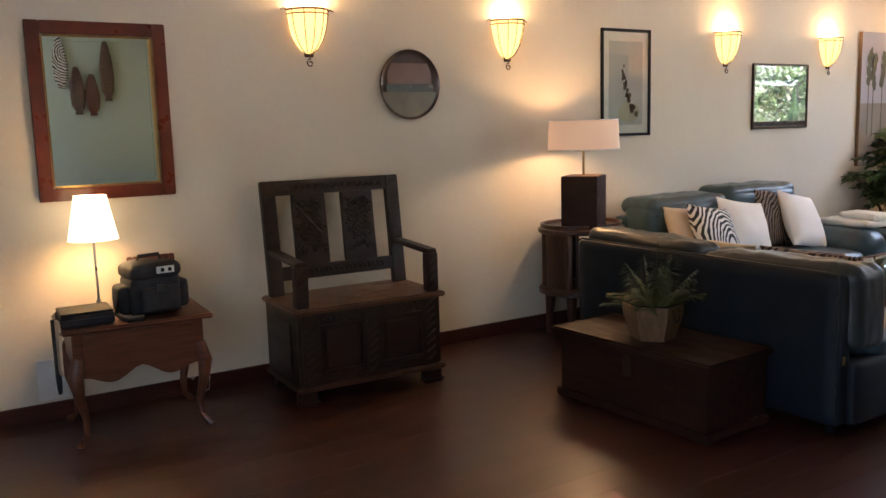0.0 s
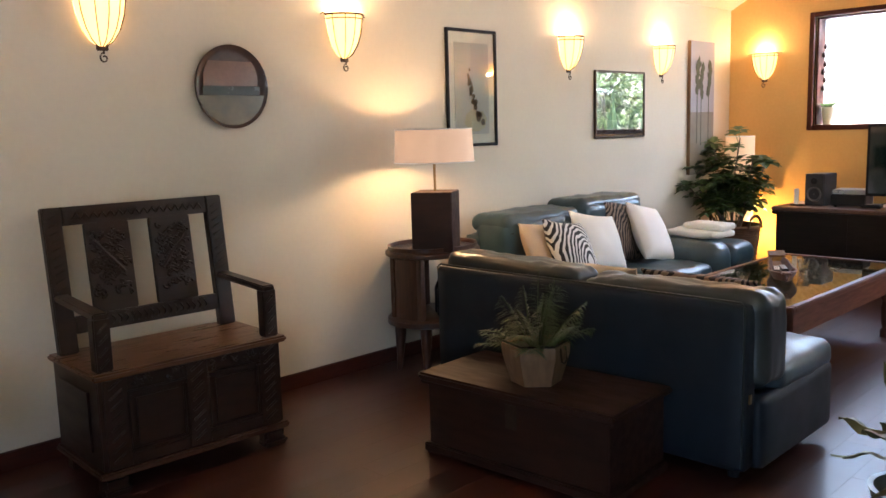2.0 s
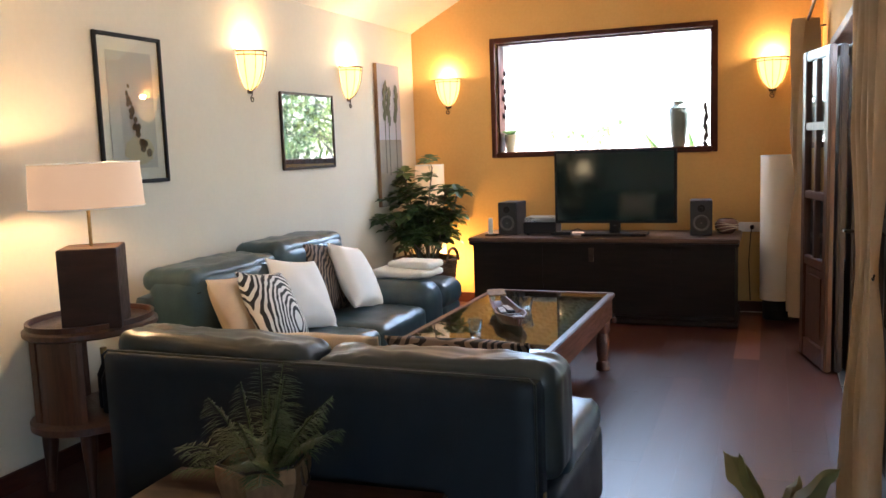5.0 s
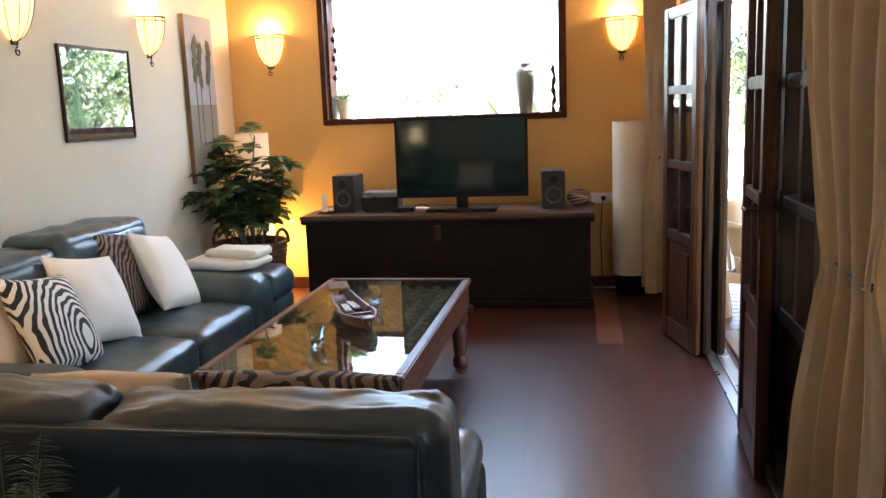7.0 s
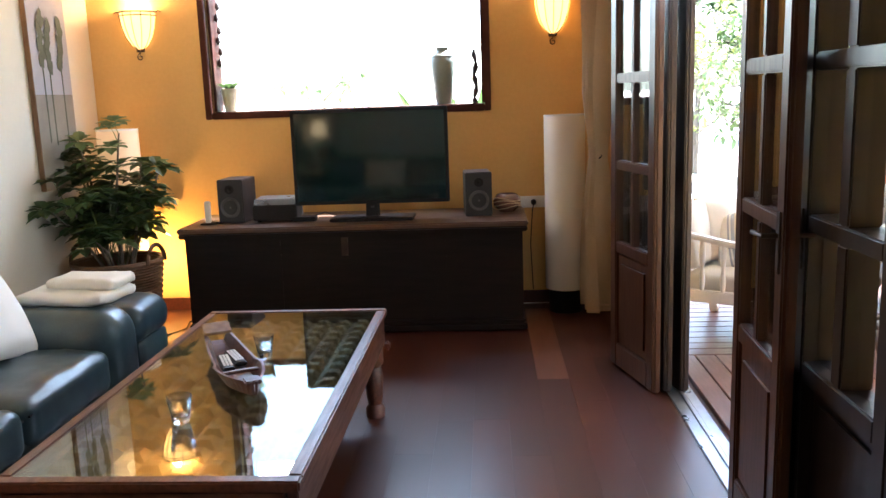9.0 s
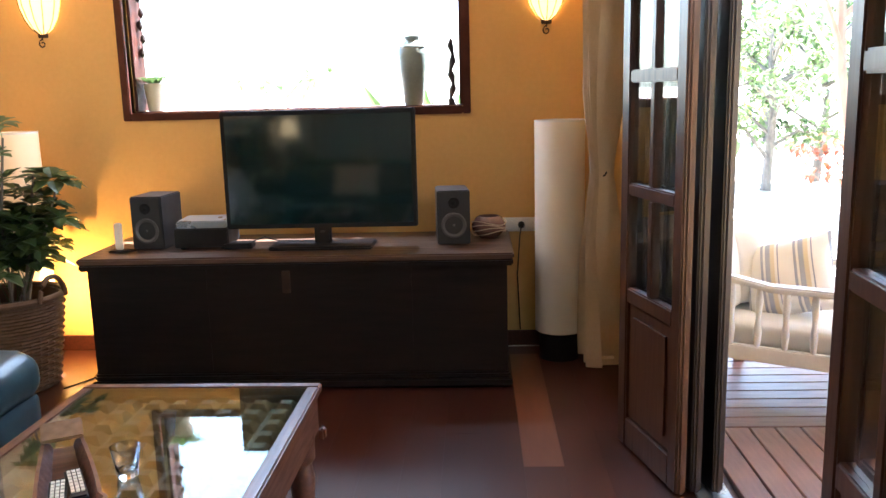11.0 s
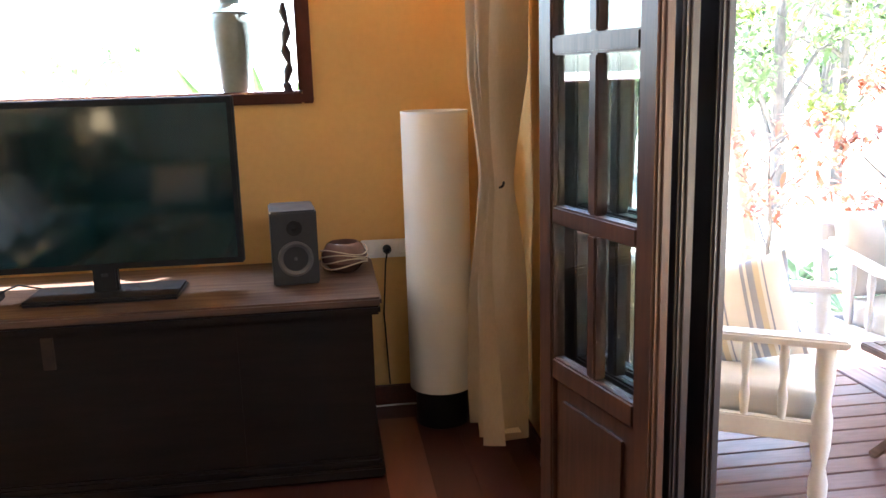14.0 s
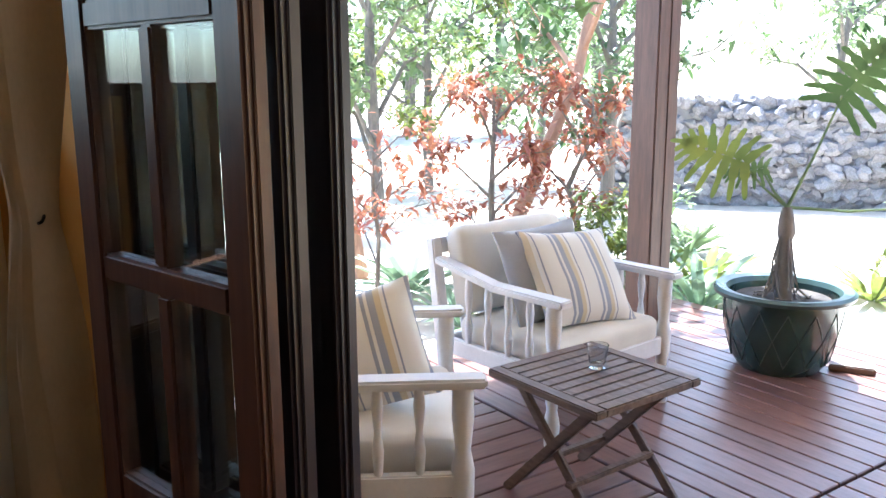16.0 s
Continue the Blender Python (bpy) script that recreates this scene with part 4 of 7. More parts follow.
part("photo", shifted(flat(-0.096, 0.03, 0.096, 0.23, -0.004), pose(0, 0, 0, -10, 0, 0)), M_PICTURE, fr)
sk = thing("wall_socket", 1.345, YN - 0.002, 0.26, label="white round wall socket with a plugged adaptor", category="socket")
part("plate", shifted(capped([(0.044, 0), (0.044, 0.010), (0.036, 0.014)], 24), pose(0, 0, 0, 90, 0, 0)), M_WHITEPL, sk, smooth=True)
part("plug", boxes((-0.022, -0.055, -0.026, 0.022, -0.012, 0.026), bev=0.008), M_WHITEPL, sk)
part("cable", tube([(0, -0.05, -0.02), (-0.02, -0.06, -0.10), (0.03, -0.07, -0.16), (0.09, -0.06, -0.10), (0.13, -0.07, -0.16), (0.12, -0.07, -0.235), (0.06, -0.06, -0.25)], 0.0035, 6), M_WHITEPL, sk, smooth=True)
sk2 = thing("wall_cover", 0.66, YN - 0.002, 0.22, label="square white blank wall cover low on the wall", category="cover plate")
part("plate", boxes((-0.075, -0.008, -0.11, 0.075, 0, 0.11), bev=0.004), M_WHITEPL, sk2)


def carved(bm_list, cx, cz, w, h, y, n, seed):
    """Raised carved scrolls on a board face (-y)."""
    rnd = random.Random(seed)
    for i in range(n):
        a, r = rnd.uniform(0, 6.28), rnd.uniform(0.012, 0.024)
        x, z = cx + rnd.uniform(-w / 2, w / 2), cz + rnd.uniform(-h / 2, h / 2)
        bm_list.append(tube([(x + r * math.cos(a + k * 0.7) * (1 - k / 9), y, z + r * math.sin(a + k * 0.7) * (1 - k / 9)) for k in range(7)], 0.0075, 5))


def bench():
    b = thing("hall_bench", 2.24, 4.66, 0, -2, "dark carved oak box bench with arms and open back", "bench")
    w, d = 0.88, 0.50
    x0, x1, y0, y1 = -w / 2, w / 2, -0.25, 0.26
    part("base_moulding", boxes((x0 - 0.022, y0 - 0.024, 0.085, x1 + 0.022, y1, 0.115), bev=0.008), M_CABINET, b, "worn brown base moulding")
    part("chest", boxes((x0, y0, 0.115, x1, y1, 0.515), bev=0.004), M_DARK, b)
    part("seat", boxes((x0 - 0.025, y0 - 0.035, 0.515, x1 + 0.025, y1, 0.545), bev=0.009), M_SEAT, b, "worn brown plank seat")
    for cx in (x0 + 0.07, 0.0, x1 - 0.07):
        part("front_stile", boxes((cx - 0.05, y0 - 0.014, 0.118, cx + 0.05, y0 - 0.001, 0.512), bev=0.003), M_DARK, b)
        ms = []
        for k in range(8):
            z = 0.15 + 0.046 * k
            ms.append(tube([(cx - 0.028, y0 - 0.016, z), (cx + 0.028, y0 - 0.016, z + 0.036)], 0.007, 5))
        part("rope_carving", joined(ms), M_DARK, b)
    for z0, z1 in ((0.118, 0.17), (0.45, 0.512)):
        for a, c in ((x0 + 0.12, -0.05), (0.05, x1 - 0.12)):
            part("front_rail", boxes((a, y0 - 0.012, z0, c, y0 - 0.001, z1), bev=0.003), M_DARK, b)
    for a, c in ((x0 + 0.12, -0.05), (0.05, x1 - 0.12)):
        part("front_panel", boxes((a + 0.035, y0 - 0.012, 0.205, c - 0.035, y0 - 0.001, 0.415), bev=0.009), M_DARK, b)
        part("panel_moulding", boxes((a, y0 - 0.018, 0.172, c, y0 - 0.001, 0.190), (a, y0 - 0.018, 0.430, c, y0 - 0.001, 0.448), (a, y0 - 0.018, 0.190, a + 0.018, y0 - 0.001, 0.430), (c - 0.018, y0 - 0.018, 0.190, c, y0 - 0.001, 0.430), bev=0.005), M_DARK, b)
        ms = []
        carved(ms, (a + c) / 2, 0.48, c - a - 0.04, 0.03, y0 - 0.013, 9, int(a * 100))
        for scroll in ms:
            part("carved_scroll", scroll, M_DARK, b)
    for x, s in ((x0, -1), (x1, 1)):
        part("side_panel", boxes((x + s * 0.001, -0.16, 0.18, x + s * 0.010, 0.18, 0.45), bev=0.004), M_DARK, b)
    for x in (x0 + 0.05, x1 - 0.05):
        part("foot", joined([boxes((x - 0.055, y0 - 0.005, 0, x + 0.055, y0 + 0.075, 0.086), bev=0.016), boxes((x - 0.065, y0 - 0.018, 0, x + 0.065, y0 + 0.06, 0.040), bev=0.014)]), M_DARK, b)
        part("foot", boxes((x - 0.03, y1 - 0.08, 0, x + 0.03, y1 - 0.02, 0.076), bev=0.004), M_DARK, b)
    tilt = pose(0, y1 - 0.085, 0.545, -7, 0, 0)

    def bp(name, bx_, mat=M_DARK, lab=""):
        return part(name, shifted(bx_, tilt), mat, b, lab)
    H = 0.665
    bp("back_post", boxes((x0 + 0.0, -0.02, 0, x0 + 0.085, 0.025, H), bev=0.005))
    bp("back_post", boxes((x1 - 0.085, -0.02, 0, x1, 0.025, H), bev=0.005))
    bp("crest_rail", boxes((x0 + 0.085, -0.018, H - 0.085, x1 - 0.085, 0.022, H), bev=0.005))
    bp("lower_rail", boxes((x0 + 0.085, -0.018, 0.085, x1 - 0.085, 0.022, 0.165), bev=0.005))
    bp("rail_carving", joined([tube([(-0.28 + 0.031 * k, -0.020, 0.105), (-0.265 + 0.031 * k, -0.022, 0.125), (-0.28 + 0.031 * k, -0.020, 0.146)], 0.005, 5) for k in range(19)]))
    bp("crest_carving", joined([tube([(-0.31 + 0.04 * k, -0.020, H - 0.060), (-0.292 + 0.04 * k, -0.023, H - 0.034), (-0.274 + 0.04 * k, -0.020, H - 0.060)], 0.005, 5) for k in range(16)]))
    for sx in (-1, 1):
        bp("post_carving", joined([tube([(sx * (w / 2 - 0.042) - 0.02, -0.022, 0.25 + 0.036 * k), (sx * (w / 2 - 0.042) + 0.02, -0.022, 0.27 + 0.036 * k)], 0.005, 5) for k in range(11)]))
    for i, cx in enumerate((-0.155, 0.155)):
        bp("splat", boxes((cx - 0.105, -0.010, 0.165, cx + 0.105, 0.012, H - 0.085), bev=0.004))
        ms = []
        carved(ms, cx, 0.39, 0.16, 0.30, -0.012, 64, 5 + i)
        for k in range(7):
            zz = 0.30 + 0.033 * k
            ms.append(tube([(cx - 0.045, -0.014, zz), (cx - 0.02, -0.017, zz + 0.018), (cx + 0.005, -0.014, zz + 0.004)], 0.006, 5))
            ms.append(tube([(cx + 0.01, -0.014, zz + 0.02), (cx + 0.035, -0.017, zz + 0.036), (cx + 0.06, -0.014, zz + 0.022)], 0.006, 5))
        s = 1 if i == 0 else -1
        ms.append(tube([(cx - s * 0.07, -0.014, 0.50), (cx + s * 0.06, -0.014, 0.34)], 0.010, 6))
        ms.append(boxes((cx - 0.10, -0.016, 0.275, cx + 0.10, -0.010, 0.285), (cx - 0.10, -0.016, 0.555, cx + 0.10, -0.010, 0.565), bev=0.002))
        bp("splat_carving", joined(ms))
    for s in (-1, 1):
        x = s * (w / 2 - 0.04)
        part("arm", shifted(boxes((x - 0.032, -0.20, 0, x + 0.032, 0.30, 0.030), bev=0.006), pose(0, -0.05, 0.775, 3, 0, 0)), M_DARK, b)
        part("arm_post", boxes((x - 0.036, y0 - 0.005, 0.545, x + 0.036, y0 + 0.055, 0.775), bev=0.006), M_DARK, b)
        ms = [tube([(x - 0.02, y0 - 0.008, 0.565 + 0.05 * k), (x + 0.02, y0 - 0.008, 0.60 + 0.05 * k)], 0.006, 5) for k in range(4)]
        part("arm_carving", joined(ms), M_DARK, b)


bench()


# ---------------------------------------------------------------- sofa corner
def trunk():
    t = thing("blanket_chest", 3.30, 3.29, 0, 3.0, "low dark wooden chest standing behind the sofa", "chest")
    part("body", boxes((-0.22, -0.48, 0.05, 0.24, 0.48, 0.36), bev=0.004), M_TRUNK, t)
    part("lid", boxes((-0.255, -0.52, 0.36, 0.245, 0.52, 0.392), bev=0.010), M_TRUNK, t)
    part("lid_moulding", boxes((-0.245, -0.51, 0.340, -0.222, 0.51, 0.360), bev=0.006), M_TRUNK, t)
    part("plinth", boxes((-0.24, -0.50, 0.012, 0.24, 0.50, 0.052), bev=0.006), M_TRUNK, t)
    part("lock_plate", boxes((-0.226, -0.03, 0.22, -0.220, 0.03, 0.33), bev=0.002), M_IRON, t, "small iron lock plate")
    for sx in (-0.2, 0.2):
        for sy in (-0.46, 0.46):
            part("foot", boxes((sx - 0.03, sy - 0.03, 0, sx + 0.03, sy + 0.03, 0.012), bev=0.003), M_TRUNK, t)


trunk()
pt = thing("fern_pot", 3.265, 3.285, 0.392, 12, "feathery green fern in a square pale wooden pot on the trunk", "potted plant")
bm = lathe([(0.112, 0.0), (0.150, 0.130), (0.152, 0.178), (0.141, 0.178), (0.136, 0.150), (0.0008, 0.146)], 6)
bm.faces.new([v for v in bm.verts if v.co.z < 0.001])
part("pot", bm, M_POTWOOD, pt, "six-sided pale wooden pot")
part("soil", capped([(0.134, 0.148), (0.11, 0.158)], 6), M_SOIL, pt)
part("liner", tube([(0.140 * math.cos(radians(60 * k)), 0.140 * math.sin(radians(60 * k)), 0.182) for k in range(7)], 0.006, 5), M_BLACK, pt, "black plastic pot liner")
part("pot_handle", tube([(-0.030, -0.132, 0.168), (-0.034, -0.140, 0.110), (-0.012, -0.142, 0.100), (0.018, -0.142, 0.110), (0.022, -0.132, 0.168)], 0.005, 6), M_IRON, pt, smooth=True)


def fern(parent, n, length, seed, mat, rise=(0.5, 1.3)):
    rnd = random.Random(seed)
    for k in range(n):
        bm = bmesh.new()
        a, el, L = rnd.uniform(0, 6.28), rnd.uniform(*rise), length * rnd.uniform(0.6, 1.0)
        pts = []
        for i in range(9):
            f = i / 8
            r = L * f * math.cos(el) * 0.95 + 0.02
            z = L * f * math.sin(el) - 0.38 * L * f * f * math.cos(el) + 0.12
            pts.append(Vector((r * math.cos(a), r * math.sin(a), z)))
        tube(pts, [0.003 - 0.0002 * i for i in range(9)], 4, bm)
        d = Vector((math.cos(a), math.sin(a), 0))
        s = Vector((-d.y, d.x, 0))
        for i in range(7, 46):
            f = i / 46
            j = min(7, int(f * 8))
            q = pts[j].lerp(pts[j + 1], f * 8 - j)
            ll = L * 0.22 * math.sin(math.pi * min(1, f * 0.93 + 0.07)) ** 0.7 + 0.008
            for sg in (-1, 1):
                leaf(bm, q, s * sg + d * 0.6 + Vector((0, 0, 0.15 + rnd.uniform(-0.35, 0.35))), ll * rnd.uniform(0.8, 1.1), 0.0035 + 0.016 * ll, 0.3)
        part("frond", bm, mat, parent)


fern(pt, 26, 0.43, 4, M_FERN, (0.40, 1.45))


def cabinet():
    c = thing("corner_cabinet", 4.10, 4.765, 0, 0, "half-round brown side cabinet with open niche", "cabinet")
    R = 0.298
    top = [(R + 0.01, 0.735), (R + 0.022, 0.745), (R + 0.022, 0.765), (R + 0.008, 0.775)]
    part("top", shifted(capped(top, 40), Matrix.Diagonal((1, 0.86, 1, 1))), M_CABINET, c, smooth=True)
    part("raised_rim", shifted(lathe([(R + 0.004, 0.775), (R + 0.006, 0.800), (R - 0.010, 0.800), (R - 0.012, 0.776)], 40), Matrix.Diagonal((1, 0.86, 1, 1))), M_CABINET, c, smooth=True)
    part("carcass", shifted(lathe([(R - 0.015, 0.36), (R - 0.015, 0.735)], 34, 150, start=62), Matrix.Diagonal((1, 0.86, 1, 1))), M_CABINET, c, smooth=True)
    part("carcass_lining", shifted(lathe([(R - 0.035, 0.36), (R - 0.035, 0.735)], 34, 150, start=62), Matrix.Diagonal((1, 0.86, 1, 1))), M_CABINET, c, smooth=True)
    for a in (62, 160, 212, 300, 0):
        x, y = (R - 0.022) * math.cos(radians(a)), (R - 0.022) * math.sin(radians(a)) * 0.86
        part("pilaster", boxes((x - 0.02, y - 0.02, 0.36, x + 0.02, y + 0.02, 0.735), bev=0.004), M_CABINET, c)
    part("bottom", shifted(capped([(R - 0.01, 0.305), (R + 0.020, 0.315), (R + 0.020, 0.345), (R, 0.36)], 40), Matrix.Diagonal((1, 0.86, 1, 1))), M_CABINET, c, smooth=True)
    for a in (30, 140, 215, 320):
        x, y = 0.235 * math.cos(radians(a)), 0.235 * math.sin(radians(a)) * 0.86
        part("leg", tube([(x, y, 0.306), (x, y, 0.24), (x * 1.03, y * 1.03, 0.10), (x * 1.06, y * 1.06, 0.0)], [0.038, 0.036, 0.024, 0.018], 10), M_CABINET, c, smooth=True)
    bt = thing("bottle", 4.17, 4.56, 0.362, label="dark glass bottle standing in the cabinet niche", category="bottle", group="bottles in the cabinet")
    part("glass_body", capped([(0.034, 0), (0.036, 0.01), (0.036, 0.16), (0.014, 0.21), (0.014, 0.26)], 16), M_BLACK, bt, smooth=True)
    part("cap", capped([(0.016, 0.255), (0.016, 0.285)], 12), M_BRASS, bt, smooth=True)
    copy_thing(bt, pose(4.05, 4.64, 0.362))
    copy_thing(bt, pose(4.11, 4.72, 0.362))
    copy_thing(bt, pose(4.24, 4.66, 0.362))


cabinet()
tl = thing("table_lamp", 4.03, 4.66, 0.776, 33, "lit table lamp, white drum shade on a dark block base", "table lamp")
part("base", boxes((-0.125, -0.125, 0, 0.125, 0.125, 0.36), bev=0.004), M_TRUNK, tl, "dark wooden block base")
part("stem", tube([(0, 0, 0.36), (0, 0, 0.60)], 0.008), M_BRASS, tl, smooth=True)
part("shade", lathe([(0.243, 0.535), (0.233, 0.735)], 44), M_SHADE_DRUM, tl, "glowing cream drum shade", True)
part("shade_rim", lathe([(0.246, 0.535), (0.246, 0.541), (0.240, 0.541), (0.240, 0.535)], 44), M_WHITEFAB, tl)
part("shade_rim", lathe([(0.236, 0.731), (0.236, 0.737), (0.230, 0.737), (0.230, 0.731)], 44), M_WHITEFAB, tl)
lamp("drum_lamp_bulb", (4.03, 4.66, 0.776 + 0.61), 2.1, 0.04)


def sofa_front():
    """The two-seater whose back is to the hall."""
    s = thing("sofa", 3.60, 2.478, 0, 0, "dark teal leather sofa with its back to the hall", "sofa", "leather sofas")
    L = 1.765
    part("back_panel", rounded(0, 0.0, 0.06, 0.11, L, 0.778, 0.034, 15, (0.004, 0, 0)), M_SOFABACK, s, "navy padded back", True)
    part("piping", tube([(0.004, 0.012, 0.09), (0.004, 0.012, 0.765), (0.012, 0.03, 0.782), (0.012, L - 0.03, 0.782), (0.004, L - 0.012, 0.765)], 0.005, 6), M_LEATHERTOP, s, smooth=True)
    for i, (a, b, top) in enumerate(((-0.045, 0.875, 0.812), (0.88, L, 0.838))):
        cu = rounded(0.070, a, 0.40, 0.335, b, top, 0.075, 26, (0.02, 0.0, 0.0), 0.019, i * 7 + 2)
        for v in cu.verts:
            f = (v.co.y - a) / (b - a)
            k = max(0.0, (v.co.z - 0.62) / 0.2)
            # slumped: full at the outer ends, hanging over the back
            v.co.z += k * (0.020 * (f if i else 1 - f) - 0.012)
            v.co.x -= 0.022 * k * k
        part("back_cushion", cu, M_LEATHERTOP, s, "creased grey-teal back cushion", True)
        part("cushion_seam", tube([(0.085 - 0.012, a + 0.06 + (b - a - 0.12) * j / 12, top - 0.050 + 0.004 * math.sin(j * 1.7 + i)) for j in range(13)], 0.0035, 5), M_BLACK, s, smooth=True)
        part("seat_cushion", rounded(0.25, max(a, -0.038) + 0.004, 0.335, 0.885, b - 0.004, 0.478, 0.062, 18, (0.01, 0, 0.018), 0.010, i * 3), M_LEATHER, s, "seat cushion with a piped edge", True)
    part("base", rounded(0.06, 0.02, 0.06, 0.84, L - 0.02, 0.33, 0.05, 9), M_SOFABACK, s, smooth=True)
    part("side_panel", rounded(0.08, -0.040, 0.06, 0.865, 0.05, 0.375, 0.035, 12, (0, 0.006, 0)), M_SOFABACK, s, smooth=True)
    part("tag", boxes((0.03, -0.006, 0.36, 0.05, 0.001, 0.40), bev=0.001), M_BRASS, s, "small brass maker's tag")
    for x in (0.12, 0.78):
        for y in (0.10, L - 0.10):
            part("foot", capped([(0.025, 0), (0.03, 0.062)], 12, at=(x, y, 0)), M_BLACK, s)


sofa_front()


def sofa_wall():
    """The sofa along the north wall, facing -y."""
    s = thing("sofa", 4.62, 5.00, 0, 0, "teal leather sofa with cushions along the white wall", "sofa", "leather sofas")
    W = 2.06
    part("base", rounded(0.06, -0.98, 0.06, W - 0.04, -0.06, 0.30, 0.05, 9), M_LEATHER, s, smooth=True)
    part("back_frame", rounded(-0.02, -0.14, 0.06, W - 0.04, -0.02, 0.80, 0.05, 9), M_LEATHER, s, smooth=True)
    for i, (a, b, h) in enumerate(((0.03, 0.87, 0.935), (0.88, 1.72, 0.975))):
        part("back_cushion", rounded(a, -0.40, 0.40, b, -0.06, h - 0.02, 0.09, 22, (0, 0.02, 0.006), 0.016, 11 + i), M_LEATHER, s, "creased teal back cushion", True)
        part("headrest_roll", rounded(a + 0.004, -0.385, h - 0.13, b - 0.004, -0.03, h - 0.008, 0.058, 22, (0, 0.004, 0.004), 0.014, 21 + i), M_LEATHER, s, smooth=True)
        part("roll_seam", tube([(a + 0.03, -0.392, h - 0.13), ((a + b) / 2, -0.412, h - 0.136), (b - 0.03, -0.392, h - 0.13)], 0.0035, 5), M_BLACK, s, smooth=True)
    for i, (a, b) in enumerate(((0.20, 1.02), (1.025, 1.74))):
        part("seat_cushion", rounded(a, -1.00, 0.24, b, -0.34, 0.445, 0.060, 20, (0, 0.01, 0.020), 0.012, 31 + i), M_LEATHER, s, "seat cushion with a piped edge", True)
        part("piping", tube([(a + 0.02, -0.992, 0.385), (b - 0.02, -0.992, 0.385)], 0.005, 6), M_BLACK, s, smooth=True)
    part("armrest", rounded(1.72, -1.02, 0.06, 2.05, -0.08, 0.595, 0.13, 13, (0.01, 0.01, 0.004), 0.010, 41), M_LEATHER, s, smooth=True)
    part("armrest", rounded(-0.08, -0.98, 0.06, 0.22, -0.08, 0.575, 0.12, 13, (0.01, 0.01, 0.004), 0.010, 45), M_LEATHER, s, smooth=True)
    for x in (0.12, 1.9):
        for y in (-0.9, -0.15):
            part("foot", capped([(0.025, 0), (0.03, 0.062)], 12, at=(x, y, 0)), M_BLACK, s)


sofa_wall()
ot = thing("ottoman", 6.885, 4.33, 0, 0, "teal leather pouf beside the sofa arm", "ottoman")
part("cushion", rounded(-0.19, -0.33, 0.34, 0.22, 0.33, 0.53, 0.085, 11, (0, 0, 0.02), 0.012, 3), M_LEATHER, ot, smooth=True)
part("base", rounded(-0.18, -0.31, 0.03, 0.20, 0.31, 0.36, 0.04, 8), M_LEATHER, ot, smooth=True)
for x in (-0.13, 0.15):
    for y in (-0.25, 0.25):
        part("foot", capped([(0.02, 0), (0.024, 0.032)], 10, at=(x, y, 0)), M_BLACK, ot)
tw = thing("folded_towels", 6.66, 4.28, 0.600, -8, "two folded white towels on the sofa arm", "towel")
part("towel", rounded(-0.17, -0.23, 0.0, 0.15, 0.23, 0.055, 0.026, 10, (0, 0, 0.006), 0.014, 2), M_TOWEL, tw, smooth=True)
part("towel", rounded(-0.06, -0.22, 0.052, 0.17, 0.14, 0.105, 0.025, 10, (0, 0, 0.006), 0.014, 5), M_TOWEL, tw, smooth=True)


def throw_pillow(x, y, z, rz, lean, w, h, t, mat, label, roll=0, seed=0):
    c = single("throw_pillow", pillow(w, h, t, 14, seed), mat, pose(x, y, z, 0, 0, rz) @ pose(0, 0, 0, -lean, roll, 0), label, "pillow", "pillows on the sofa", True)
    return c


throw_pillow(4.95, 4.44, 0.455, 12, 24, 0.46, 0.44, 0.16, M_BEIGEFAB, "beige cotton pillow behind the zebra one", 4, 1)
throw_pillow(5.04, 4.28, 0.455, 4, 28, 0.47, 0.46, 0.17, M_ZEBRA, "black and white zebra print pillow on the sofa", 9, 2)
throw_pillow(5.44, 4.36, 0.455, -8, 28, 0.46, 0.47, 0.17, M_WHITEFAB, "plain white cotton pillow on the sofa", 10, 3)
throw_pillow(5.96, 4.50, 0.455, 4, 18, 0.50, 0.50, 0.15, M_ZEBRA2, "brown and black zebra print pillow on the sofa", 6, 4)
throw_pillow(6.13, 4.33, 0.455, 2, 28, 0.46, 0.48, 0.17, M_WHITEFAB, "plain white cotton pillow leaning on zebra one", 12, 5)
single("throw_pillow", pillow(0.58, 0.38, 0.14, 16, 6), M_ZEBRA2, pose(4.19, 2.90, 0.49, 0, 0, 90) @ pose(0, 0, 0, -34, 0, 0), "zebra print pillow lying on the near sofa seat", "pillow", "pillows on the sofa", True)
single("throw_pillow", pillow(0.48, 0.36, 0.14, 16, 7), M_BEIGEFAB, pose(4.14, 3.46, 0.49, 0, 0, 92) @ pose(0, 0, 0, -30, 0, 0), "beige cotton pillow on the near sofa seat", "pillow", "pillows on the sofa", True)


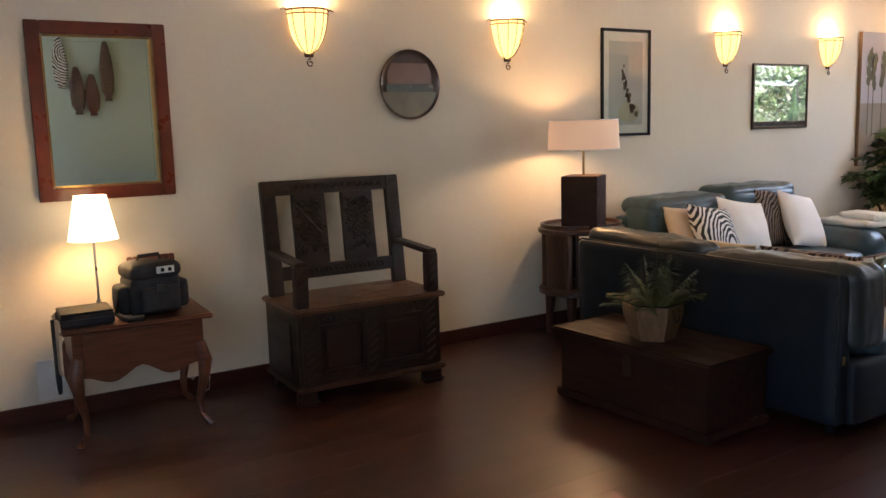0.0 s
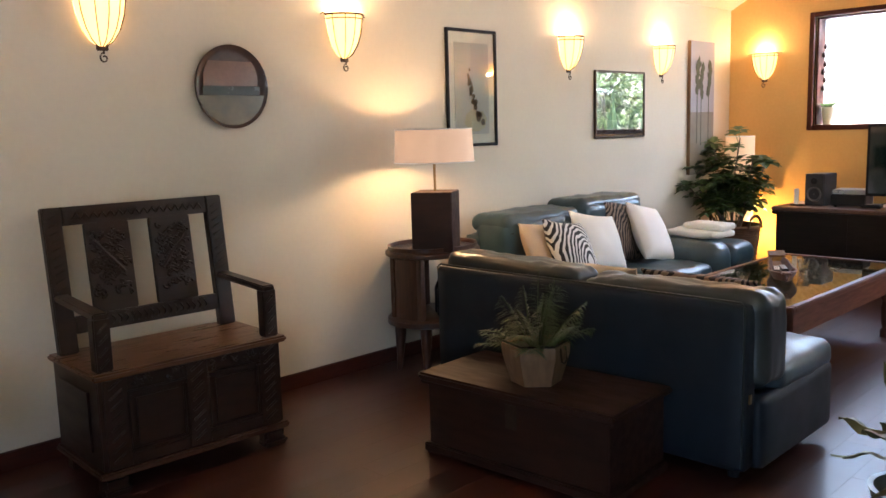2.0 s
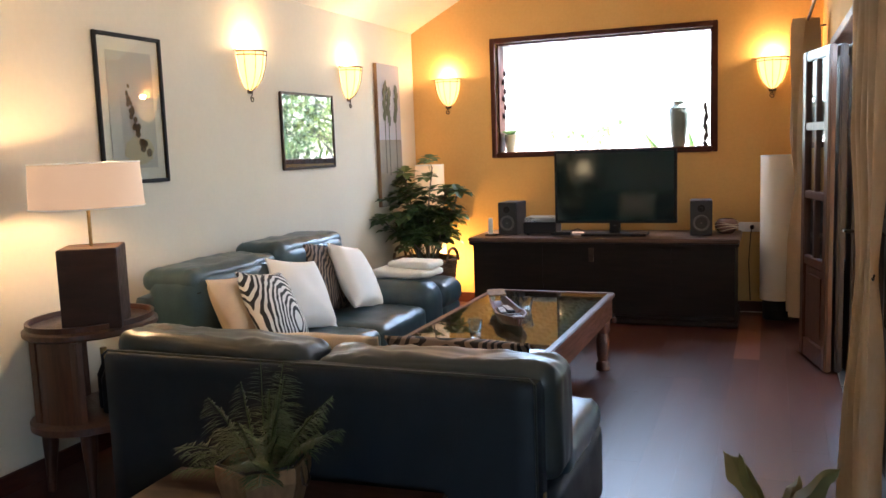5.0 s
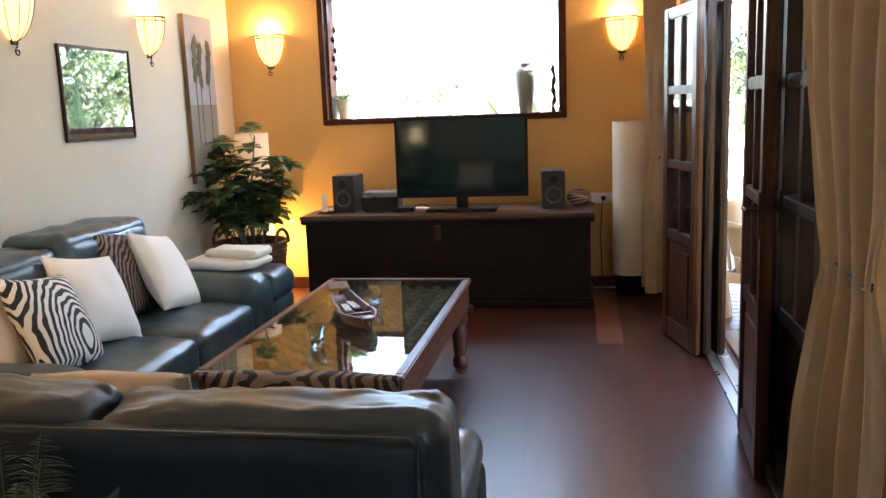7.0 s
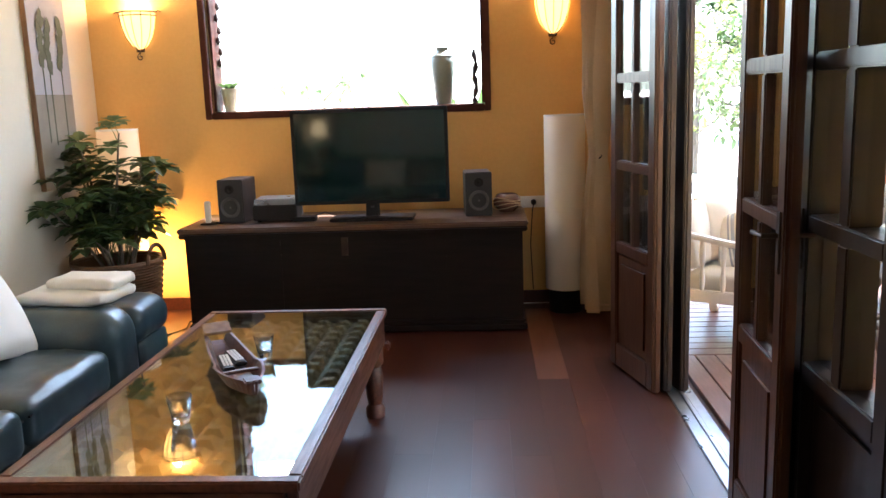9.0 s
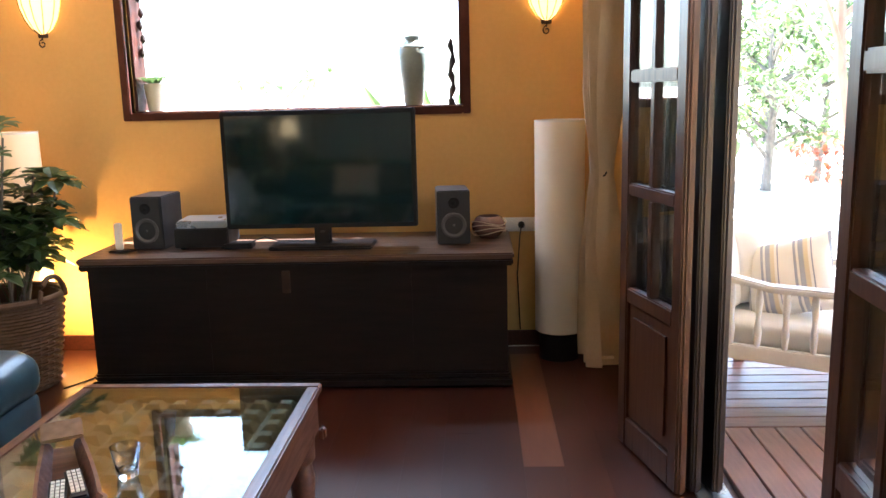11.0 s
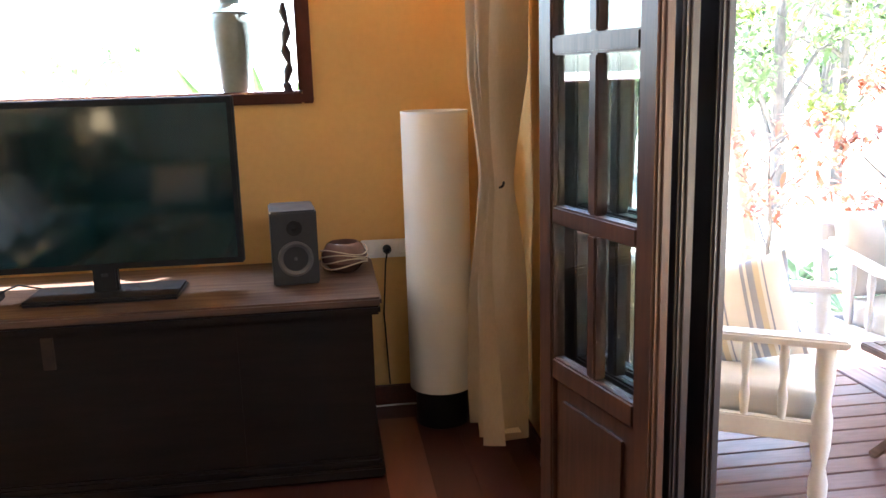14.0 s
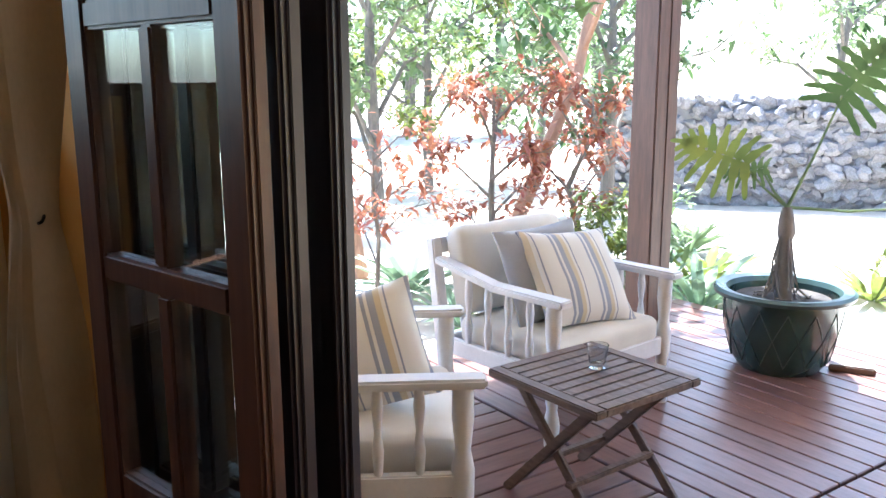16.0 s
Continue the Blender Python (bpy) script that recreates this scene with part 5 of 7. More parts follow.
# ---------------------------------------------------------------- coffee table
def coffee_table():
    t = thing("coffee_table", 4.862, 2.800, 0, -0.6, "old carved door coffee table with glass top", "coffee table")
    L, Wd, H = 1.865, 0.875, 0.505
    rail = 0.045
    part("rim", boxes((0, 0, H - 0.035, rail, Wd, H), bev=0.006), M_TABLE, t)
    part("rim", boxes((L - rail, 0, H - 0.035, L, Wd, H), bev=0.006), M_TABLE, t)
    part("rim", boxes((rail, 0, H - 0.035, L - rail, rail, H), bev=0.006), M_TABLE, t)
    part("rim", boxes((rail, Wd - rail, H - 0.035, L - rail, Wd, H), bev=0.006), M_TABLE, t)
    part("apron", boxes((0.03, 0.012, 0.335, L - 0.03, 0.045, H - 0.036), bev=0.004), M_TABLE, t)
    part("apron", boxes((0.03, Wd - 0.045, 0.335, L - 0.03, Wd - 0.012, H - 0.036), bev=0.004), M_TABLE, t)
    part("apron", boxes((0.012, 0.046, 0.335, 0.045, Wd - 0.046, H - 0.036), bev=0.004), M_TABLE, t)
    part("apron", boxes((L - 0.045, 0.046, 0.335, L - 0.012, Wd - 0.046, H - 0.036), bev=0.004), M_TABLE, t)
    part("panel_bed", boxes((0.046, 0.046, H - 0.075, L - 0.046, Wd - 0.046, H - 0.060), bev=0), M_CARVED, t)
    nx, ny = 19, 8
    dx, dy = (L - 0.12) / nx, (Wd - 0.12) / ny
    for i in range(nx):
        for j in range(ny):
            x, y = 0.06 + dx * (i + 0.5), 0.06 + dy * (j + 0.5)
            bm = bmesh.new()
            r = bmesh.ops.create_cone(bm, cap_ends=True, segments=4, radius1=dx * 0.60, radius2=dx * 0.30, depth=0.026, matrix=pose(x, y, H - 0.046, 0, 0, 45))
            part("carved_boss", bm, M_CARVED, t)
    g = part("glass_top", boxes((rail, rail, H - 0.010, L - rail, Wd - rail, H - 0.003), bev=0), M_TABLEGLASS, t, "clear glass top")
    for x in (0.07, L - 0.13):
        for y in (0.06, Wd - 0.06):
            part("leg", capped([(0.045, 0), (0.046, 0.045), (0.032, 0.065), (0.040, 0.10), (0.046, 0.20), (0.036, 0.25), (0.050, 0.27), (0.050, 0.36)], 18, at=(x, y, 0)), M_TABLE, t, smooth=True)
    for x in (0.03, L - 0.03):
        part("end_bracket", boxes((x - 0.02, -0.012, 0.30, x + 0.02, 0.012, 0.345), bev=0.008), M_TABLE, t)


coffee_table()
GZ = 0.5025
BX, BY, BR = 5.765, 3.245, 118
bo = thing("wooden_boat", BX, BY, GZ, BR, "carved wooden boat with a pale stern board", "ornament")
bm = bmesh.new()
N = 25
rows = []
for i in range(N):
    f = i / (N - 1)
    y = (f - 0.5) * 0.70
    w = 0.072 + 0.038 * math.sin(math.pi * min(1, f * 0.95)) if f < 0.55 else 0.110 * (1 - ((f - 0.55) / 0.45) ** 2.2) + 0.016
    w *= 0.72
    top = 0.062 + 0.075 * max(0, 0.35 - f) ** 1.2 + 0.055 * max(0, f - 0.6) ** 1.3
    low = 0.004 + 0.11 * max(0, 0.28 - f) + 0.085 * max(0, f - 0.68)
    rows.append([(-w, y, top), (-w * 0.62, y, low), (w * 0.62, y, low), (w, y, top), (w - 0.010, y, top), (w * 0.62 - 0.006, y, low + 0.012), (-w * 0.62 + 0.006, y, low + 0.012), (-w + 0.010, y, top)])
vr = [[bm.verts.new(p_) for p_ in r] for r in rows]
for a, b in zip(vr, vr[1:]):
    for k in range(8):
        bm.faces.new((a[k], a[(k + 1) % 8], b[(k + 1) % 8], b[k]))
bm.faces.new(vr[0][::-1])
bm.faces.new(vr[-1])
part("hull", bm, M_TABLE, bo)
part("stern_board", shifted(boxes((-0.056, -0.060, -0.006, 0.056, 0.030, 0.006), bev=0.004), pose(0, -0.335, 0.094, -16, 0, 0)), M_POTWOOD, bo, "pale flat stern board")
part("bow_deck", boxes((-0.030, 0.280, 0.066, 0.030, 0.346, 0.080), bev=0.005), M_TABLE, bo)
part("thwart", boxes((-0.066, 0.10, 0.044, 0.066, 0.125, 0.053), bev=0.003), M_TABLE, bo)
for i, (x, y, rz_) in enumerate(((-0.022, -0.09, 3), (0.024, -0.04, -3))):
    rc = thing("remote_control", *(pose(BX, BY, GZ, 0, 0, BR) @ Vector((x, y, 0.030))), BR + rz_, "black remote control lying in the wooden boat", "remote control", "remote controls")
    part("body", boxes((-0.022, -0.095, 0, 0.022, 0.095, 0.018), bev=0.005), M_BLACK, rc)
    for r in range(7):
        for q in range(3):
            part("button", boxes((-0.017 + 0.012 * q, -0.075 + 0.021 * r, 0.018, -0.008 + 0.012 * q, -0.061 + 0.021 * r, 0.021), bev=0), M_WHITEPL, rc)


def tumbler(x, y, z, label):
    t = thing("drinking_glass", x, y, z, label=label, category="glass", group="drinking glasses")
    part("glass", lathe([(0.0005, 0.001), (0.028, 0.001), (0.031, 0.03), (0.041, 0.088), (0.038, 0.088), (0.028, 0.032), (0.024, 0.020), (0.0005, 0.016)], 24), M_TUMBLER, t, smooth=True)
    return t


tumbler(5.99, 3.19, GZ, "clear drinking glass on the glass table")
tumbler(5.308, 3.287, GZ, "clear drinking glass on the glass table")


# ---------------------------------------------------------------- media chest
def media_chest():
    c = thing("media_chest", 8.38, 3.15, 0, 0, "very long dark antique chest under the television", "chest")
    y0, y1, x0, x1 = -1.09, 1.10, -0.335, 0.325
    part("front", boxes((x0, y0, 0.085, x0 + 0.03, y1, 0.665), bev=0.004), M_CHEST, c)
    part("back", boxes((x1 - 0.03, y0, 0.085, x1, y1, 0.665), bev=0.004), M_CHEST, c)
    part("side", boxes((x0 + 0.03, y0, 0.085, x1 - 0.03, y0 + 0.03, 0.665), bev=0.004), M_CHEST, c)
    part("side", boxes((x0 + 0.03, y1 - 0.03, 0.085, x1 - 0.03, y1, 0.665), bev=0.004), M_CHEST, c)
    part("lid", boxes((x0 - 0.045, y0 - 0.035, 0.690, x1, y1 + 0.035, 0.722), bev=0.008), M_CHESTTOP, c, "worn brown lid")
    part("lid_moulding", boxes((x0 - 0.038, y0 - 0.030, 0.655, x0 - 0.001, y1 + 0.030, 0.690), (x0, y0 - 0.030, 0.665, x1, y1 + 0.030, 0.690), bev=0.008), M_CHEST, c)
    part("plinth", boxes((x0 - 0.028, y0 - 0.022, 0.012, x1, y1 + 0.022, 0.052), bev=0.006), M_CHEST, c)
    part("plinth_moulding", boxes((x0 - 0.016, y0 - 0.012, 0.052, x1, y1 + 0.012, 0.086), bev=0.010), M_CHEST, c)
    part("plinth_base", boxes((x0 + 0.02, y0, 0, x1, y1, 0.014), bev=0.002), M_CHEST, c)
    part("lock_plate", boxes((x0 - 0.006, 0.03, 0.52, x0, 0.075, 0.64), bev=0.003), M_IRON, c, "small iron lock plate")
    for y in (-0.55, 0.52):
        part("front_seam", boxes((x0 - 0.003, y - 0.05, 0.09, x0, y + 0.05, 0.655), bev=0.002), M_CHEST, c)


media_chest()
CT = 0.722
tv = thing("television", 8.26, 3.04, CT, 0, "large flat black television on a swivel stand", "television")
part("bezel", boxes((-0.012, -0.515, 0.105, 0.035, 0.515, 0.73), bev=0.006), M_BLACK, tv)
part("screen", boxes((-0.015, -0.492, 0.130, -0.0125, 0.492, 0.706), bev=0), M_SCREEN, tv, "dark glossy screen")
part("neck", boxes((-0.005, -0.045, 0.015, 0.035, 0.045, 0.15), bev=0.008), M_BLACK, tv)
part("foot_plate", boxes((-0.11, -0.28, 0.0, 0.13, 0.28, 0.020), bev=0.009), M_BLACK, tv)
part("mark", boxes((-0.009, -0.012, 0.078, -0.006, 0.012, 0.09), bev=0), M_GREY, tv)


def speaker(x, y, rz, label):
    s = thing("loudspeaker", x, y, CT, rz, label, "loudspeaker", "loudspeakers")
    part("cabinet", boxes((-0.13, -0.088, 0, 0.13, 0.088, 0.29), bev=0.006), M_GREY, s)
    part("baffle", boxes((-0.136, -0.084, 0.004, -0.1305, 0.084, 0.286), bev=0.003), M_GREY, s)
    face = pose(-0.136, 0, 0, 0, -90, 0)
    part("woofer", shifted(lathe([(0.068, 0.0), (0.068, 0.008), (0.060, 0.010), (0.052, 0.002), (0.022, -0.014), (0.020, -0.004), (0.0005, 0.002)], 28), pose(-0.136, 0, 0.105, 0, -90, 0)), M_CONE, s, "round woofer cone", True)
    part("tweeter", shifted(lathe([(0.030, 0.0), (0.030, 0.005), (0.014, 0.003), (0.010, 0.007), (0.0005, 0.010)], 20), pose(-0.136, 0, 0.225, 0, -90, 0)), M_BLACK, s, smooth=True)


speaker(8.385, 3.985, -4, "grey bookshelf loudspeaker on the chest")
speaker(8.395, 2.345, 5, "grey bookshelf loudspeaker on the chest")
pl = thing("media_player", 8.36, 3.70, CT, 3, "black box with a silver box on top", "media player")
part("body", boxes((-0.13, -0.145, 0.012, 0.13, 0.145, 0.115), bev=0.005), M_BLACK, pl)
part("silver_unit", boxes((-0.12, -0.135, 0.1155, 0.12, 0.135, 0.155), bev=0.006), M_SILVER, pl, "flat silver unit on top")
for x in (-0.1, 0.1):
    for y in (-0.11, 0.11):
        part("foot", capped([(0.014, 0), (0.014, 0.013)], 10, at=(x, y, 0)), M_BLACK, pl)
md = thing("small_modem", 8.28, 3.50, CT, 4, "small flat black box with grey cable", "modem")
part("body", boxes((-0.05, -0.075, 0, 0.05, 0.075, 0.03), bev=0.004), M_BLACK, md)
part("cable", tube([(0.0, -0.07, 0.032), (0.03, -0.13, 0.05), (0.09, -0.18, 0.02), (0.12, -0.20, 0.006)], 0.004, 6), M_GREY, md, smooth=True)
ph = thing("white_receiver", 8.22, 4.14, CT, 0, "small upright white receiver on the chest", "receiver")
part("body", boxes((-0.012, -0.020, 0.008, 0.012, 0.020, 0.155), bev=0.006), M_WHITEPL, ph)
part("base", boxes((-0.035, -0.045, 0, 0.035, 0.045, 0.010), bev=0.003), M_BLACK, ph)
part("cable", tube([(0.03, -0.03, 0.006), (0.0, -0.10, 0.008), (-0.06, -0.06, 0.006), (-0.04, 0.04, 0.006), (0.06, 0.03, 0.006)], 0.004, 6), M_BLACK, ph, smooth=True)
bw = thing("woven_bowl", 8.47, 2.145, CT, 0, "round shell-like bowl of striped rose clay", "bowl")
part("bowl", lathe([(0.0005, 0.002), (0.05, 0.002), (0.092, 0.045), (0.094, 0.075), (0.072, 0.115), (0.058, 0.122), (0.056, 0.112), (0.075, 0.075), (0.04, 0.02), (0.0005, 0.016)], 28), M_PLATEROSE, bw, smooth=True)
ms = [tube([((0.093 + 0.002) * math.cos(a), (0.095) * math.sin(a), 0.035 + 0.018 * k + 0.012 * math.sin(a * 2 + k)) for a in [6.283 * i / 28 for i in range(29)]], 0.0028, 5) for k in range(4)]
part("bands", joined(ms), M_BEIGEFAB, bw, "pale raised bands", True)
so = thing("wall_socket", XE - 0.002, 1.95, 0.745, -90, "white triple wall socket beside the chest", "socket")
part("plate", boxes((-0.115, -0.010, -0.042, 0.115, 0, 0.042), bev=0.004), M_WHITEPL, so)
for i, x in enumerate((-0.073, 0.0, 0.073)):
    part("outlet", shifted(lathe([(0.030, 0.0), (0.030, 0.004), (0.024, 0.004), (0.022, 0.001), (0.0005, 0.001)], 20), pose(x, -0.0102, 0, 90, 0, 0)), M_WHITEPL, so, smooth=True)
part("plug", shifted(capped([(0.019, 0), (0.019, 0.03), (0.010, 0.045)], 14), pose(0.0, -0.012, 0, 90, 0, 0)), M_BLACK, so, smooth=True)
part("cable", tube([(0.0, -0.05, 0), (-0.01, -0.045, -0.06), (-0.025, -0.02, -0.3), (-0.01, -0.02, -0.64)], 0.004, 6), M_BLACK, so, smooth=True)

pc = thing("power_cable", 0, 0, 0, label="thin white cable lying along the floor by the wall", category="cable")
part("cable", tube([(8.735, 1.66, 0.005), (8.732, 1.80, 0.005), (8.736, 1.92, 0.005), (8.733, 2.04, 0.005)], 0.004, 6), M_WHITEPL, pc, smooth=True)
pc = thing("power_cable", 0, 0, 0, label="thin black cable lying on the floor by the chest", category="cable")
part("cable", tube([(8.70, 4.36, 0.005), (8.52, 4.33, 0.005), (8.40, 4.40, 0.005), (8.22, 4.36, 0.005), (8.06, 4.45, 0.005)], 0.004, 6), M_BLACK, pc, smooth=True)


# ---------------------------------------------------------------- window sill pieces
SZ = WZ0 + 0.006
va = thing("tall_vase", 8.90, 2.575, SZ, label="tall grey-green ceramic vase on the window sill", category="vase")
part("body", lathe([(0.0005, 0.001), (0.052, 0.001), (0.058, 0.02), (0.078, 0.20), (0.086, 0.29), (0.080, 0.335), (0.050, 0.365), (0.042, 0.375), (0.046, 0.40), (0.040, 0.40), (0.038, 0.37), (0.0005, 0.36)], 36), M_CERAMIC, va, smooth=True)
part("ring", tube([(0.079 * math.cos(a), 0.079 * math.sin(a), 0.338) for a in [6.283 * i / 32 for i in range(33)]], 0.004, 6), M_CERAMIC, va, smooth=True)
wp = thing("potted_orchid", 8.90, 4.135, SZ, label="small dark-leaved plant in a cream pot on the sill", category="potted plant")
part("pot", lathe([(0.0005, 0.001), (0.042, 0.001), (0.060, 0.15), (0.062, 0.165), (0.054, 0.165), (0.050, 0.13), (0.0005, 0.13)], 28), M_CREAMCER, wp, smooth=True)
bm = bmesh.new()
for i in range(9):
    a = i * 2.4
    leaf(bm, (0, 0, 0.13), (math.cos(a), math.sin(a), 1.3), 0.17 + 0.03 * (i % 3), 0.065, 0.45)
part("leaves", bm, M_LEAFDARK, wp)
to = thing("carved_figure", 8.91, 2.345, SZ, label="thin dark carved wooden stick ornament on the sill", category="ornament")
bm = capped([(0.02, 0), (0.02, 0.03), (0.010, 0.04), (0.022, 0.09), (0.010, 0.12), (0.024, 0.17), (0.011, 0.20), (0.023, 0.25), (0.010, 0.29), (0.020, 0.34), (0.008, 0.38)], 10)
for v in bm.verts:
    v.co += Vector((0, 1, 0)) * 0.008 * math.sin(v.co.z * 40)
part("shaft", bm, M_DARK, to, smooth=True)
hb = thing("hanging_mobile", 8.93, 4.195, 1.50, label="thin dark string of ornaments beside the window", category="ornament")
part("cord", tube([(0, 0, 0.0), (0, 0, 0.96)], 0.002, 5), M_BLACK, hb)
for i, z in enumerate((0.30, 0.38, 0.46, 0.53, 0.62, 0.70)):
    part("bead", capped([(0.004, -0.03), (0.018, -0.01), (0.014, 0.015), (0.004, 0.03)], 10, at=(0, 0.006 * (-1) ** i, z)), M_DARK, hb, smooth=True)


# ---------------------------------------------------------------- floor lamps and corner plant
def column_lamp(x, y, mat, label):
    f = thing("column_lamp", x, y, 0, label=label, category="floor lamp", group="column lamps")
    part("base", capped([(0.115, 0.0), (0.115, 0.17)], 28), M_BLACK, f, "black round foot", True)
    part("shade", lathe([(0.138, 0.165), (0.140, 1.36), (0.136, 1.36), (0.134, 0.165)], 40), mat, f, "tall paper cylinder shade", True)
    part("top_ring", lathe([(0.141, 1.352), (0.141, 1.362), (0.133, 1.362), (0.133, 1.352)], 40), M_WHITEPL, f)


column_lamp(8.545, 1.745, M_PAPER, "tall unlit white paper column lamp by the curtain")
column_lamp(8.53, 4.84, M_SHADE_FLOOR, "tall lit paper column lamp in the corner")
lamp("column_lamp_bulb", (8.53, 4.84, 1.15), 0.10, 0.08)
# low light added behind the basket, outside the column shade, for the corner glow
lamp("column_lamp_bulb", (8.50, 4.66, 0.42), 3.0, 0.04, (1.0, 0.55, 0.16))

bk = thing("wicker_basket", 8.12, 4.74, 0, label="round brown wicker basket with handles", category="basket")
part("liner", lathe([(0.0005, 0.004), (0.21, 0.004), (0.275, 0.50), (0.262, 0.50), (0.20, 0.04), (0.0005, 0.04)], 32), M_WICKER, bk, smooth=True)
for k in range(27):
    z = 0.018 + 0.0185 * k
    r = 0.212 + 0.067 * z / 0.5
    bm = tube([((r + 0.008 * (1 if (i + k) % 2 else -1)) * math.cos(6.2832 * i / 36), (r + 0.008 * (1 if (i + k) % 2 else -1)) * math.sin(6.2832 * i / 36), z) for i in range(37)], 0.0098, 5)
    part("wicker_strand", bm, M_WICKER, bk, smooth=True)
part("rim", tube([(0.285 * math.cos(6.2832 * i / 36), 0.285 * math.sin(6.2832 * i / 36), 0.51) for i in range(37)], 0.017, 7), M_WICKER, bk, smooth=True)
for a0 in (80, 260):
    c0 = Vector((0.285 * math.cos(radians(a0)), 0.285 * math.sin(radians(a0)), 0.50))
    s = Vector((-math.sin(radians(a0)), math.cos(radians(a0)), 0))
    part("handle", tube([c0 + s * 0.10 * math.cos(t) + Vector((0, 0, 0.12 * math.sin(t))) for t in [math.pi * i / 12 for i in range(13)]], 0.014, 7), M_WICKER, bk, smooth=True)
sp = thing("umbrella_plant", 8.12, 4.74, 0.04, label="bushy green umbrella plant in the wicker basket", category="potted plant")
part("soil", capped([(0.19, 0.0), (0.235, 0.38), (0.22, 0.39)], 24), M_SOIL, sp)
rnd = random.Random(12)
tips = []
for k in range(12):
    a = k * 2.4
    r0, hh = rnd.uniform(0.03, 0.12), 0.30 + 0.20 * (k % 4) + rnd.uniform(-0.08, 0.08)
    sp_ = rnd.uniform(0.16, 0.46) * (1.1 - hh * 0.62)
    base = Vector((r0 * math.cos(a), r0 * math.sin(a), 0.38))
    tip = Vector(((r0 + sp_) * math.cos(a), (r0 + sp_) * math.sin(a), 0.38 + hh))
    mid = base.lerp(tip, 0.5) + Vector((rnd.uniform(-0.03, 0.03), rnd.uniform(-0.03, 0.03), 0.05))
    part("stem", tube([base, mid, tip], [0.011, 0.009, 0.006], 6), M_GREYBARK, sp, smooth=True)
    tips += [(mid, tip), (base, mid)]


def umbrella(bm, c, axis, r, n, rnd_):
    axis = axis.normalized()
    s = axis.cross(Vector((0.3, 0.9, 0.1))).normalized()
    u = axis.cross(s)
    for i in range(n):
        a = 6.2832 * i / n + rnd_.uniform(-0.15, 0.15)
        d = s * math.cos(a) + u * math.sin(a) + axis * 0.15
        leaf(bm, c + d.normalized() * 0.012, d, r * rnd_.uniform(0.75, 1.05), r * 0.66, 0.16)


for a, b in tips:
    for j in range(7):
        q = a.lerp(b, (j + 0.6 + 0.5 * rnd.random()) / 7)
        d = Vector((rnd.uniform(-1, 1), rnd.uniform(-1, 1), rnd.uniform(-0.1, 0.8))).normalized()
        c2 = q + d * rnd.uniform(0.07, 0.20)
        if c2.y > 0.30 or c2.x > 0.55:
            c2.y, c2.x = min(c2.y, 0.30), min(c2.x, 0.5)
        if c2.z < 0.64:
            c2.z = 0.64 + 0.3 * rnd.random()
        bm = bmesh.new()
        tube([q, q.lerp(c2, 0.6) + Vector((0, 0, 0.01)), c2], 0.0025, 4, bm)
        umbrella(bm, c2, d * 0.6 + Vector((0, 0, 1)), rnd.uniform(0.095, 0.135), 8, rnd)
        part("leaf", bm, M_LEAFPALE if c2.z > 1.22 else M_LEAFDARK if rnd.random() < 0.8 else M_LEAF, sp)

# croton in the hall opening
cr = thing("croton_plant", 3.40, 1.78, 0, label="variegated croton with long patterned leaves in a pot", category="potted plant")
part("pot", lathe([(0.0005, 0.001), (0.11, 0.001), (0.15, 0.26), (0.16, 0.28), (0.14, 0.28), (0.13, 0.23), (0.0005, 0.23)], 28), M_CERAMIC, cr, smooth=True)
part("soil", capped([(0.128, 0.231), (0.12, 0.24)], 20), M_SOIL, cr)
part("stem", tube([(0, 0, 0.23), (0.01, 0.01, 0.36), (0.0, 0.02, 0.50)], [0.014, 0.011, 0.006], 8), M_GREYBARK, cr, smooth=True)


def croton_leaf(base, d, length, width, twist, seed):
    """A long wavy leaf with a raised midrib."""
    bm = bmesh.new()
    base, d = Vector(base), Vector(d).normalized()
    s_ = d.cross(Vector((0, 0, 1))).normalized()
    rows_ = []
    for i in range(11):
        f = i / 10
        wd = width * (math.sin(math.pi * min(1, f * 0.96 + 0.03)) ** 0.75) * (1 + 0.22 * math.sin(9 * f + seed))
        c = base + d * length * f - Vector((0, 0, 1)) * 0.42 * length * f * f * (1 - abs(d.z) * 0.75)
        q = math.cos(twist * f) * s_ + math.sin(twist * f) * s_.cross(d)
        u = q.cross(d) * (-0.25)
        rows_.append([bm.verts.new(c + q * wd * k / 2 + u * wd * abs(k) + Vector((0, 0, 0.008 * math.sin(14 * f + k + seed)))) for k in (-1, -0.5, 0, 0.5, 1)])
    for a_, b_ in zip(rows_, rows_[1:]):
        for k in range(4):
            bm.faces.new((a_[k], a_[k + 1], b_[k + 1], b_[k]))
    part("leaf", bm, M_CROTON, cr, smooth=True)


croton_leaf((0, 0.01, 0.46), (-0.36, 0.22, 0.86), 0.35, 0.060, 1.6, 1)
croton_leaf((0, 0.01, 0.40), (-0.35, 0.80, 0.62), 0.30, 0.058, 0.5, 2)
rnd = random.Random(31)
for k in range(24):
    a, z = k * 2.4 + 0.5, 0.33 + 0.007 * k
    if math.sin(a) > 0.8:
        continue
    croton_leaf((0.015 * math.cos(a), 0.015 * math.sin(a), z), (math.cos(a), math.sin(a), 0.25 + 0.030 * k), rnd.uniform(0.22, 0.31), rnd.uniform(0.050, 0.066), rnd.uniform(-0.8, 0.8), k)


